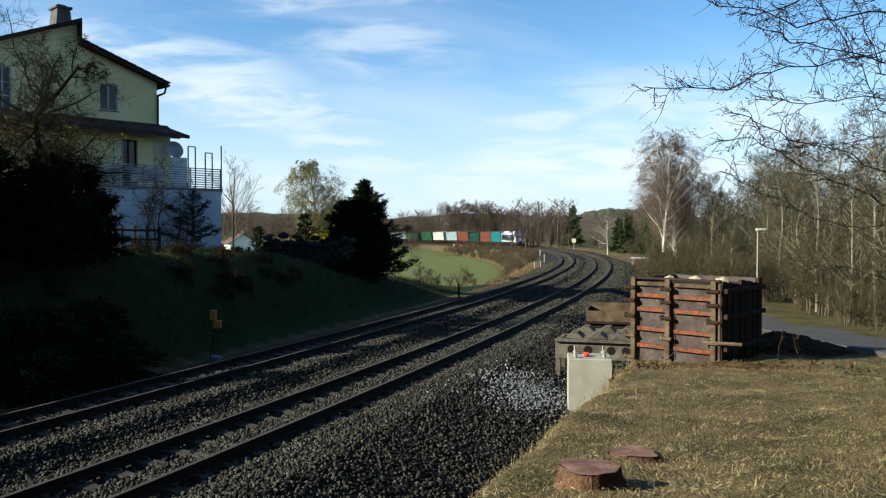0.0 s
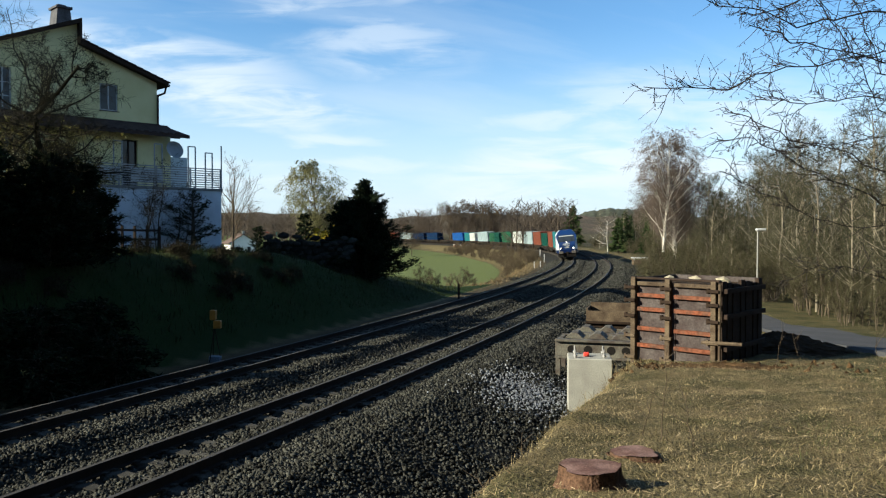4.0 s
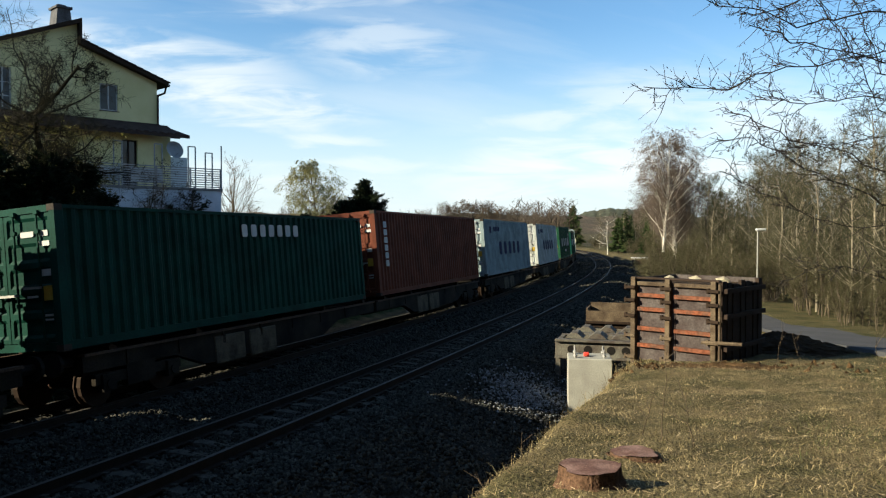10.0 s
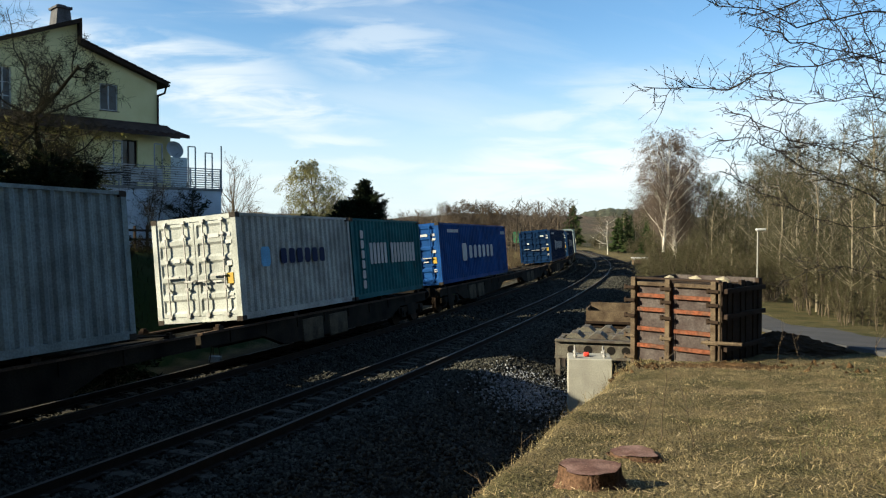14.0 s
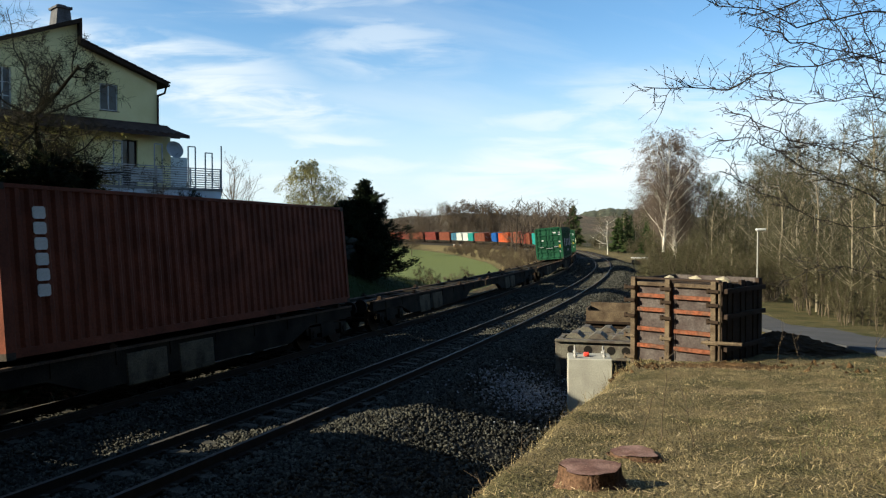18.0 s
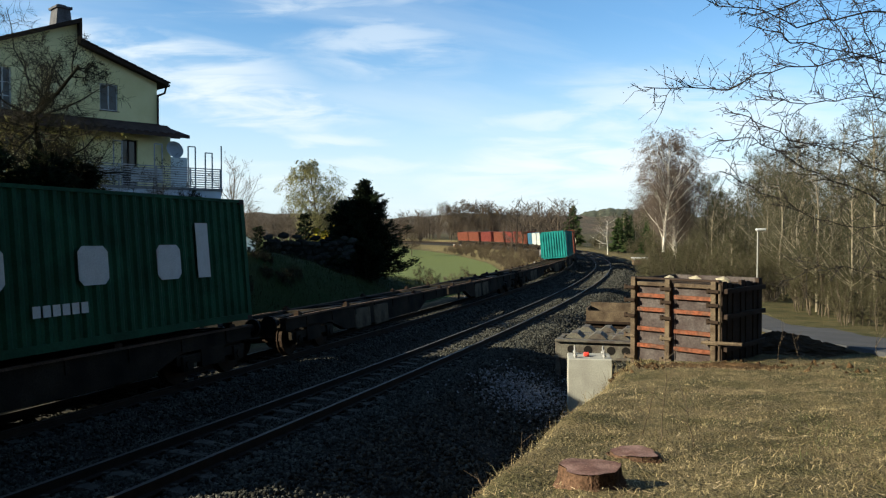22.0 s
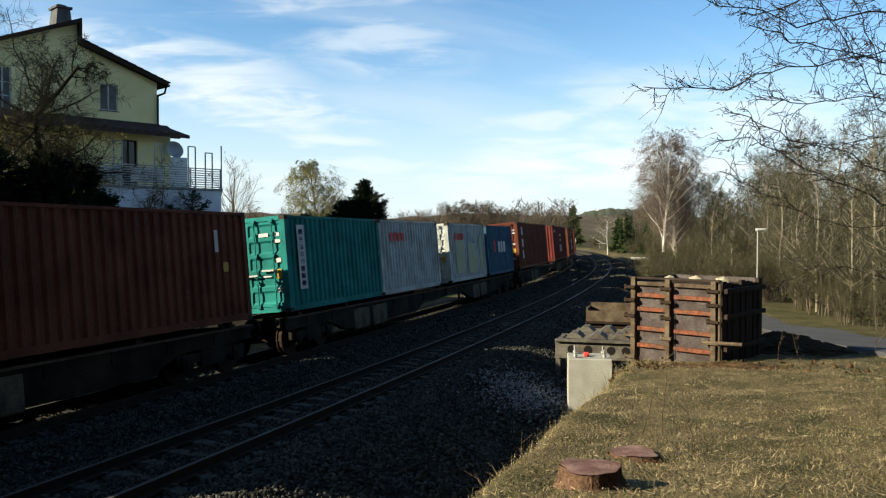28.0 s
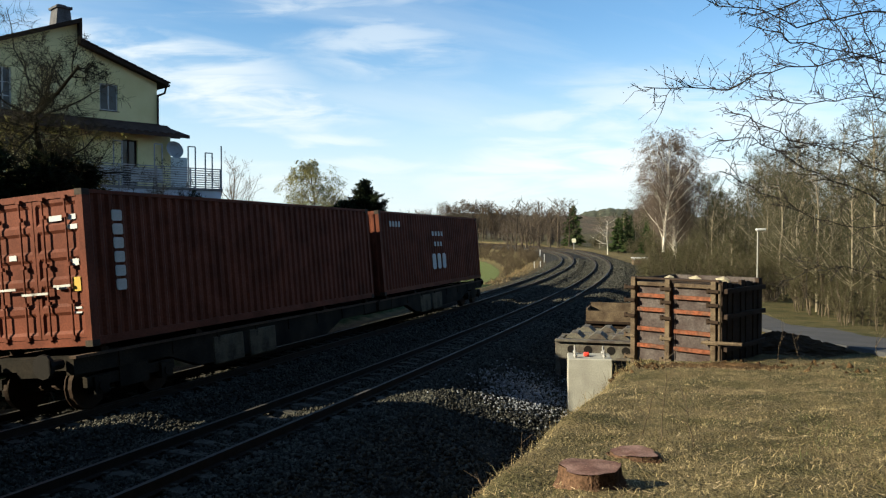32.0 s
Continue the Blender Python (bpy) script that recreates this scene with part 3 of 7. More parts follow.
def build_house():
    h = thing("house", "pale yellow house with dark tiled roofs above a white garage", "house", m=HOUSE)
    yu, yl, yb = 2.0, 1.95, 11.0
    up = [(-5.21, -4.34, 8.96, 10.24), (-9.75, -9.06, 8.5, 10.4)]
    low = [(-4.25, -3.46, 5.3, 7.63), (-9.75, -9.1, 6.6, 7.5)]
    part("upper_wall", wall_with_holes(-12.0, -2.37, 8.0, 10.46, yu, yu + 0.3, up), M_YWALL, h)
    part("gable_wall", prism([(-2.37, 10.46), (-2.37, 10.68), (-6.2, 11.95), (-6.2, 12.9), (-12.0, 10.5), (-12.0, 10.46)], yu, yu + 0.3), M_YWALL, h)
    part("lower_wall", wall_with_holes(-12.0, -1.75, 5.23, 8.02, yl - 0.1, yl + 0.3, low), M_YWALL, h)
    part("right_wall", boxes((-2.37 - 0.3, yu + 0.3, 8.0, -2.37, yb, 10.46), (-2.05, yl + 0.3, 2.0, -1.75, yb, 8.0)), M_YWALL, h)
    part("left_wall", boxes((-12.0, yu + 0.3, 2.0, -11.7, yb, 10.46)), M_YWALL, h)
    part("back_wall", boxes((-11.7, yb - 0.3, 2.0, -2.67, yb, 10.46)), M_YWALL, h)
    # roofs: two pitches that meet at different heights
    r = part("roof", prism([(-6.2, 12.05), (-1.95, 10.62), (-1.95, 10.45), (-6.2, 11.85)], yu - 0.35, yb + 0.4), M_DARKWOOD, h)
    tiles(r, (-6.2, 12.07), (-1.9, 10.60), yu - 0.4, yu + 3.2)
    r2 = part("roof", prism([(-6.12, 13.05), (-12.6, 10.35), (-12.6, 10.2), (-6.12, 12.85)], yu - 0.35, yb + 0.4), M_DARKWOOD, h)
    part("ridge_wall", boxes((-6.22, yu - 0.3, 11.9, -6.1, yb, 13.02)), M_DARKWOOD, h)
    sk = part("skirt_roof", prism([(-12.0, 8.5), (-1.9, 8.5), (-1.2, 8.02), (-1.2, 7.9), (-12.0, 7.9)], yu - 0.02, yu - 0.12), M_DARKWOOD, h)
    bm = bmesh.new()
    # lean-to canopy along the front
    pts = [(-12.2, yu, 8.55), (-2.3, yu, 8.55), (-1.15, yu - 1.0, 8.0), (-12.2, yu - 1.0, 8.0)]
    a = [bm.verts.new(p) for p in pts]; b = [bm.verts.new((p[0], p[1], p[2] - 0.16)) for p in pts]
    bm.faces.new(a); bm.faces.new(b[::-1])
    for k in range(4):
        bm.faces.new((a[k], b[k], b[(k + 1) % 4], a[(k + 1) % 4]))
    bmesh.ops.recalc_face_normals(bm, faces=bm.faces)
    part("canopy", bm, M_TILE, h)
    for i in range(26):
        part("canopy_tile", boxes((-11.9 + i * 0.4, yu - 1.02, 8.01, -11.9 + i * 0.4 + 0.2, yu - 0.5, 8.06)), M_TILE, h)
    ch = bmesh.new()
    lo = [ch.verts.new((x, y, 12.2)) for x, y in ((-6.75, 3.2), (-5.85, 3.2), (-5.85, 4.2), (-6.75, 4.2))]
    hi = [ch.verts.new((x, y, 13.75)) for x, y in ((-6.6, 3.3), (-6.02, 3.3), (-6.02, 4.1), (-6.6, 4.1))]
    for k in range(4):
        ch.faces.new((lo[k], lo[(k + 1) % 4], hi[(k + 1) % 4], hi[k]))
    ch.faces.new(hi)
    chim = part("chimney", ch, mat("slate_chimney", (0.085, 0.085, 0.09), 0.8, 0.3, 3, 20, 0.3), h)
    part("chimney_cap", boxes((-6.68, 3.2, 13.75, -5.94, 4.2, 13.85), (-6.5, 3.5, 13.85, -6.15, 3.9, 13.97)), mat("slate_chimney", (0.085, 0.085, 0.09)), chim)
    gt = bmesh.new()
    rod(gt, (-1.92, yu - 0.35, 10.48), (-1.92, yb, 10.48), 0.08, 8)
    part("gutter", gt, M_DARKWOOD, h)
    dp = bmesh.new()
    rod(dp, (-1.93, yu - 0.1, 10.45), (-2.0, yu - 0.1, 10.12), 0.05, 8)
    rod(dp, (-2.0, yu - 0.1, 10.12), (-2.36, yu - 0.08, 9.95), 0.05, 8)
    rod(dp, (-2.36, yu - 0.08, 9.97), (-2.36, yu - 0.08, 8.3), 0.05, 8)
    part("drainpipe", dp, M_DARKWOOD, h)
    for (a, b, c, d) in up:
        window(h, a + 0.06, b - 0.06, c + 0.06, d - 0.06, yu + 0.12, 1, 2 if a < -8 else 0)
    for (a, b, c, d) in low:
        window(h, a + 0.06, b - 0.06, c + 0.06, d - 0.06, yl + 0.08, 1, 0, M_DARKWOOD)
    ds = bmesh.new()
    bmesh.ops.create_uvsphere(ds, u_segments=20, v_segments=12, radius=0.9)
    bmesh.ops.delete(ds, geom=[v for v in ds.verts if v.co.z > -0.66], context="VERTS")
    bmesh.ops.translate(ds, verts=ds.verts, vec=(0, 0, 0.9))
    bmesh.ops.rotate(ds, verts=ds.verts, cent=(0, 0, 0), matrix=Matrix.Rotation(radians(72), 3, "X"))
    bmesh.ops.scale(ds, verts=ds.verts, vec=(1.0, 1.0, 1.0))
    bmesh.ops.translate(ds, verts=ds.verts, vec=(-1.75, 1.5, 7.25))
    dish = part("satellite_dish", ds, mat("grey_dish", (0.26, 0.28, 0.30), 0.6, 0.1, 3, 30, 0.0), h)
    ar = bmesh.new()
    bar(ar, (-1.75, 1.5, 7.2), (-1.75, 1.9, 7.0), 0.05); bar(ar, (-1.75, 1.5, 6.95), (-1.75, 1.05, 7.1), 0.03)
    part("dish_arm", ar, M_STEEL, dish)
    # white garage wall under the terrace
    part("garage_wall", boxes((-7.0, 0, 1.2, 0, 0.3, 5.2), (-0.3, 0.3, 1.2, 0, 4.0, 5.2)), M_WWALL, h)
    part("terrace_floor", boxes((-7.05, -0.05, 5.2, 0.06, 4.0, 5.33)), mat("grey_slab", (0.2, 0.2, 0.2), 0.9), h)
    # railing
    for x in (-6.9, -5.2, -3.4, -1.65, 0.0):
        rp = bmesh.new(); bar(rp, (x, 0.05, 5.3), (x, 0.05, 6.3), 0.06)
        part("railing_post", rp, M_STEEL, h)
    for i in range(9):
        rp = bmesh.new(); bar(rp, (-6.95, 0.05, 5.40 + i * 0.112), (0.0, 0.05, 5.40 + i * 0.112), 0.03, 0.05)
        part("railing_bar", rp, M_STEEL, h)
    for i, x in enumerate((-6.6, -4.6)):
        part("railing_panel", boxes((x, 0.1, 5.5, x + 1.5, 0.13, 6.15)), M_WWALL, h)
    for x in (-5.4, -3.45, -1.72, -0.8):
        fr = bmesh.new()
        top = 7.35 if x < -1 else 7.1
        for q in (x, x + 0.38):
            bar(fr, (q, 0.12, 5.3), (q, 0.12, top), 0.05)
        bar(fr, (x, 0.12, top), (x + 0.38, 0.12, top), 0.05)
        part("steel_frame", fr, M_STEEL, h)
    gp = boxes((-1.9, 3.4, 5.33, 0.0, 3.43, 7.1))
    part("wind_screen", gp, mat("pale_screen", (0.45, 0.52, 0.55), 0.3, 0.05, 2, 30, 0.0), h)
    pl = bmesh.new(); rod(pl, (0.03, 0.02, 5.0), (0.03, 0.02, 7.5), 0.035, 8)
    part("pole", pl, M_STEEL, h)
    return h


build_house()


def build_fence():
    f = thing("wooden_fence", "weathered dark wooden rail fence on the bank", "fence")
    pts = [(-14.9 + k * 0.42, 34.0 + k * 0.34) for k in range(6)]
    for x, y in pts:
        z = on_ground(x, y)
        part("post", boxes((x - 0.05, y - 0.05, z - 0.3, x + 0.05, y + 0.05, z + 1.15), bevel=0.01), M_DARKWOOD, f)
    for (x, y), (x2, y2) in zip(pts, pts[1:]):
        for hh in (0.55, 0.95):
            bm = bmesh.new()
            bar(bm, (x, y - 0.06, on_ground(x, y) + hh), (x2, y2 - 0.06, on_ground(x2, y2) + hh), 0.04, 0.1)
            part("rail", bm, M_DARKWOOD, f)


build_fence()

# ---- building site beside the line ----
M_TIMBER = mat("weathered_timber", (0.10, 0.076, 0.05), 0.9, 0.35, 3, 40, 0.4, alt=(0.045, 0.032, 0.022))
M_ORANGE = mat("faded_orange_steel", (0.15, 0.05, 0.026), 0.8, 0.4, 3, 14, 0.2, alt=(0.075, 0.042, 0.028))
M_PLY = mat("concrete_smeared_panel", (0.07, 0.06, 0.056), 0.85, 0.3, 2.2, 25, 0.3, alt=(0.04, 0.03, 0.028))
M_WOODCUT = mat("cut_wood", (0.18, 0.115, 0.098), 0.85, 0.3, 6, 60, 0.4, alt=(0.10, 0.055, 0.045))
M_SHEET = mat("grey_green_steel", (0.11, 0.105, 0.085), 0.7, 0.3, 3, 30, 0.2, alt=(0.055, 0.045, 0.038))


def build_formwork():
    W, D, H, z0 = 2.12, 2.06, 1.95, 0.24
    f = thing("concrete_formwork", "square concreting formwork with orange ribs, rusty posts and clamps", "formwork", m=pose(5.96, 17.0, z0, 0, 0, -43.8))
    for k in range(2):
        part("panel", boxes((-W + 0.1 + k * 0.98, 0.06, 0, -W + 1.06 + k * 0.98, 0.1, H - 0.08)), M_PLY, f)
    part("back_panel", boxes((-W, D - 0.06, 0, 0, D, H)), M_PLY, f)
    part("left_panel", boxes((-W, 0.1, 0, -W + 0.05, D - 0.06, H)), M_PLY, f)
    part("fill", boxes((-W + 0.06, 0.12, 0, -0.12, D - 0.08, H - 0.12)), M_DIRT, f)
    for z in (0.40, 0.79, 1.24, 1.56, 1.83):
        mm = M_TIMBER if z > 1.8 else M_ORANGE
        for k in range(2):
            x0 = -W + 0.14 + k * 0.92
            part("rib", boxes((x0, -0.03, z - 0.045, x0 + (0.84 if k == 0 else 0.98), 0.07, z + 0.045), bevel=0.008), mm, f)
    for x in (-W + 0.05, -1.2, -0.12):
        part("post", boxes((x - 0.06, -0.07, -0.05, x + 0.06, 0.06, H + (0.03 if x < -2 else 0)), bevel=0.01), M_TIMBER, f)
    part("corner_tube", rod(bmesh.new(), (0.03, -0.06, 0.0), (0.03, -0.06, H - 0.05), 0.035, 8), M_TIMBER, f)
    for x in (-W + 0.0, -1.2, -0.1):
        for z in (0.12, 0.62, 1.08, 1.44, 1.74):
            c = boxes((x - 0.13, -0.13, z - 0.035, x + 0.13, -0.05, z + 0.035), (x - 0.16, -0.11, z - 0.06, x - 0.1, -0.03, z + 0.06), bevel=0.008)
            part("clamp", c, M_RUST if z > 1 else M_TIMBER, f)
    part("tie_bar", rod(bmesh.new(), (-0.35, -0.1, 0.62), (0.55, -0.1, 0.66), 0.04, 8), M_TIMBER, f)
    n = 9
    for i in range(n):
        y = 0.02 + i * (D - 0.02) / n
        part("plank", boxes((0.0, y + 0.012, 0.0, 0.05 + 0.02 * (i % 3), y + (D / n) - 0.012, H - 0.03 * (i % 4))), M_DARKWOOD, f)
    for z in (0.5, 1.2, 1.75):
        part("wale", boxes((0.08, 0, z - 0.05, 0.17, D, z + 0.05)), M_DARKWOOD, f)
    part("top_board", boxes((-W, -0.02, H - 0.02, 0.0, 0.12, H + 0.03), bevel=0.01), M_DARKWOOD, f)
    rng = random.Random(3)
    for i in (1, 3, 5):
        bm = bmesh.new()
        bmesh.ops.create_icosphere(bm, subdivisions=1, radius=0.08 + 0.05 * rng.random())
        for v in bm.verts:
            v.co *= 0.7 + 0.6 * rng.random()
        bmesh.ops.scale(bm, verts=bm.verts, vec=(1.6, 1, 0.6))
        bmesh.ops.translate(bm, verts=bm.verts, vec=(-W + 0.3 + i * 0.33, 0.35 + 0.5 * rng.random(), H + 0.0))
        part("concrete_lump", bm, mat("dry_concrete_lump", (0.28, 0.25, 0.18), 0.95, 0.2, 5, 30, 0.4), f)


build_formwork()


def build_foundation():
    c = thing("concrete_foundation", "pale new concrete mast foundation with anchor bolts", "foundation", m=pose(3.34, 18.0, 0, 0, 0, -8))
    part("block", boxes((-0.49, -0.45, -1.3, 0.49, 0.45, 0.43), bevel=0.02), M_CONC, c)
    for x in (-0.32, 0.32):
        for y in (-0.28, 0.28):
            b = bmesh.new()
            rod(b, (x, y, 0.42), (x, y, 0.62), 0.022, 8); rod(b, (x, y, 0.46), (x, y, 0.50), 0.05, 6)
            part("anchor_bolt", b, M_ZINC, c)
    part("marker_cap", boxes((-0.13, -0.12, 0.43, 0.0, 0.0, 0.52), bevel=0.02), mat("red_plastic", (0.6, 0.05, 0.03), 0.5, 0.1), c)


build_foundation()


def build_steel_stack():
    """Steel cross frames stacked behind the foundation."""
    for (px, py, z, w, rz, col, lab) in ((3.95, 20.3, 0.02, 2.1, -16, M_SHEET, "grey-green steel cross frame with round holes, lying in a stack"),
                                         (4.6, 22.2, -0.06, 1.9, -16, M_SHEET, "weathered steel cross frame with folded plates, lying in a stack"),
                                         (5.35, 24.2, 0.02, 1.9, -16, M_RUST, "rusty steel tray standing in a stack")):
        t = thing("steel_frame", lab, "steel frame", "stacked steel frames", m=pose(px, py, z, 0, 0, rz))
        part("front_beam", boxes((-w / 2, -0.1, 0, w / 2, 0, 0.42), (-w / 2, -0.2, 0.40, w / 2, 0.05, 0.46), (-w / 2, -0.2, -0.03, w / 2, 0.05, 0.03), bevel=0.006), col, t)
        part("back_beam", boxes((-w / 2, 1.2, 0, w / 2, 1.3, 0.42), bevel=0.006), col, t)
        for x in (-w / 2 + 0.06, 0, w / 2 - 0.06):
            part("cross_beam", boxes((x - 0.06, 0.0, 0.05, x + 0.06, 1.2, 0.40)), col, t)
        # flat black discs stand for the shade inside the round holes
        for x in (-0.62, -0.2, 0.38, 0.75):
            h = bmesh.new(); rod(h, (x, -0.106, 0.2), (x, -0.094, 0.2), 0.11, 12)
            part("hole_plate", h, M_BLACK, t)
        for x in (-0.6, 0.0, 0.6):
            g = prism([(x - 0.24, 0.44), (x + 0.24, 0.44), (x + 0.08, 0.58), (x - 0.08, 0.58)], 0.25, 0.9)
            part("folded_plate", g, M_SHEET, t)
        for lx in (-w / 2, w / 2 - 0.12):
            for ly in (0, 1.1):
                part("leg", boxes((lx, ly, -0.6, lx + 0.12, ly + 0.12, 0)), col, t)
        if col is M_RUST:
            part("tray", boxes((-0.9, -0.05, 0.45, 0.95, 0.0, 0.78), (-0.9, 1.0, 0.45, 0.95, 1.05, 0.95), (-0.95, 0, 0.45, -0.9, 1.0, 0.85)), M_TIMBER, t)


build_steel_stack()


def stump(name, x, y, r, h, seed, label):
    rng = random.Random(seed)
    z = on_ground(x, y)
    t = thing(name, label, "tree stump", "tree stumps", m=pose(x, y, z - 0.06))
    n = 26
    prof = [1 + 0.10 * math.sin(3 * a + seed) + 0.06 * math.sin(7 * a) + 0.06 * rng.random() for a in [i * 2 * math.pi / n for i in range(n)]]
    bm = bmesh.new()
    rings = []
    for (zz, k) in ((0, 1.28), (0.08, 1.13), (h * 0.6, 1.02), (h, 0.99)):
        rings.append([bm.verts.new((math.cos(i * 2 * math.pi / n) * r * prof[i] * k * (1 + 0.05 * rng.random()), math.sin(i * 2 * math.pi / n) * r * prof[i] * k, zz)) for i in range(n)])
    for a, b in zip(rings, rings[1:]):
        for i in range(n):
            bm.faces.new((a[i], a[(i + 1) % n], b[(i + 1) % n], b[i]))
    part("bark", bm, mat("stump_bark", (0.10, 0.058, 0.036), 0.95, 0.4, 9, 50, 1.0, bump_d=0.02), t)
    bm = bmesh.new()
    ring = [bm.verts.new((math.cos(i * 2 * math.pi / n) * r * prof[i] * 1.02, math.sin(i * 2 * math.pi / n) * r * prof[i] * 1.0, h + 0.006 + 0.005 * math.sin(3 * i * 2 * math.pi / n))) for i in range(n)]
    c = bm.verts.new((0, 0, h + 0.01))
    for i in range(n):
        bm.faces.new((ring[i], ring[(i + 1) % n], c))
    part("cut_face", bm, M_WOODCUT, t, "smooth reddish saw cut")


stump("tree_stump", 1.05, 5.62, 0.2, 0.2, 1, "freshly cut reddish tree stump with rough bark in dry grass")
stump("tree_stump", 1.64, 6.75, 0.18, 0.10, 4, "low flat-cut tree stump in dry grass")


def heap(name, cx, cy, rx, ry, h, seed, material, label):
    rng = np.random.default_rng(seed)
    n, m = 44, 16
    vs, fs = [(cx, cy, on_ground(cx, cy) + h)], []
    for j in range(1, m + 1):
        for i in range(n):
            a = 2 * math.pi * i / n
            q = j / m
            k = 1 + 0.12 * math.sin(3 * a + seed) + 0.06 * rng.normal() * q
            x, y = cx + math.cos(a) * rx * q * k, cy + math.sin(a) * ry * q * k
            vs.append((x, y, on_ground(x, y) + h * (1 - q ** 1.4) * (1 + 0.05 * rng.normal()) - 0.04 * q))
    for i in range(n):
        fs.append((0, 1 + i, 1 + (i + 1) % n))
    for j in range(m - 1):
        for i in range(n):
            a, b = 1 + j * n + i, 1 + j * n + (i + 1) % n
            fs.append((a, a + n, b + n, b))
    return tagged(raw(name, vs, fs, material), label, "soil heap")


heap("earth_mound", 8.4, 19.6, 1.7, 1.0, 0.58, 2, M_DIRT, "dark heap of dug soil beside the formwork")
heap("earth_mound", 5.6, 15.9, 1.9, 0.7, 0.12, 5, mat("tan_soil", (0.066, 0.040, 0.019), 0.97, 0.5, 4, 30, 0.9, island=0.4, bump_d=0.03), "loose tan soil at the foot of the formwork")


def build_lamp():
    x, y = 17.9, 45.0
    z = on_ground(x, y)
    t = thing("street_lamp", "slim pale street lamp with a flat white head", "street lamp", m=pose(x, y, z))
    top = 3.345 - 0.0026 * 45 + 0.0 - z
    part("pole", rod(bmesh.new(), (0, 0, -0.2), (0, 0, top), 0.05, 10, 0.035), mat("pale_pole", (0.24, 0.24, 0.22), 0.5, 0.1, 4, 40, 0.0), t)
    part("head", boxes((-0.1, -0.12, top - 0.03, 0.45, 0.12, top + 0.11), bevel=0.04), M_WHITE, t)


build_lamp()


def build_trackside():
    # yellow work-warning lamps on a thin stand
    z = on_ground(-7.45, 25.7)
    t = thing("warning_device", "yellow track warning device on a thin tripod", "warning device", m=pose(-7.45, 25.7, z))
    leg = bmesh.new()
    for a in (0, 2.1, 4.2):
        rod(leg, (0.22 * math.cos(a), 0.22 * math.sin(a), 0), (0, 0, 1.15), 0.014, 6)
    part("tripod", leg, M_RUST, t)
    yl = mat("warning_yellow", (0.30, 0.13, 0.012), 0.5, 0.15, 4, 40, 0.0)
    part("lamp_box", boxes((-0.13, -0.1, 1.38, 0.06, 0.1, 1.7), bevel=0.02), yl, t)
    part("horn_box", boxes((-0.02, -0.1, 1.1, 0.22, 0.1, 1.36), bevel=0.02), yl, t)
    part("battery_box", boxes((-0.16, -0.12, 0.0, 0.2, 0.12, 0.2), bevel=0.02), mat("blue_grey_box", (0.12, 0.16, 0.2), 0.6), t)
    # posts and small signs by the line
    for (s, d, h, w, col, nm, lab) in ((45, -3.6, 1.0, 0.14, M_DARKWOOD, "marker_post", "dark wooden marker post by the track"),
                                       (96, -4.2, 0.85, 0.09, M_PANE, "marker_post", "small white marker post by the track"),
                                       (100, -3.6, 0.8, 0.09, M_PANE, "marker_post", "small white marker post by the track"),
                                       (118, -3.4, 1.3, 0.12, M_PANE, "marker_post", "small white marker post by the track"),
                                       (150, -3.0, 1.2, 0.3, M_PANE, "marker_post", "small white marker post by the track")):
        p = beside(s, d)
        z = on_ground(p.x, p.y)
        t = thing(nm, lab, "marker post", "marker posts", m=pose(p.x, p.y, z))
        part("post", boxes((-w / 2, -w / 2, -0.2, w / 2, w / 2, h), bevel=0.01), col, t)
    p = beside(175, 7.5)
    z = on_ground(p.x, p.y)
    t = thing("track_sign", "pale square track sign on a thin post", "railway sign", m=pose(p.x, p.y, z))
    part("post", rod(bmesh.new(), (0, 0, -0.3), (0, 0, 3.0), 0.06, 8), M_STEEL, t)
    part("plate", boxes((-0.45, -0.06, 2.4, 0.45, -0.02, 3.3)), mat("pale_sign", (0.6, 0.58, 0.42), 0.6, 0.1), t)
    p = beside(104, 9.6)
    z = on_ground(p.x, p.y)
    t = thing("timber_stack", "stack of pale timber under a flat roof by the wood", "timber stack", m=pose(p.x, p.y, z))
    part("stack", boxes((-0.9, -0.7, 0, 0.9, 0.7, 0.7), bevel=0.03), M_TIMBER, t)
    part("roof", boxes((-1.0, -0.8, 0.95, 1.0, 0.8, 1.05), (-0.9, -0.7, 0.7, -0.8, -0.6, 0.95), (0.8, -0.7, 0.7, 0.9, -0.6, 0.95)), M_PANE, t)


build_trackside()


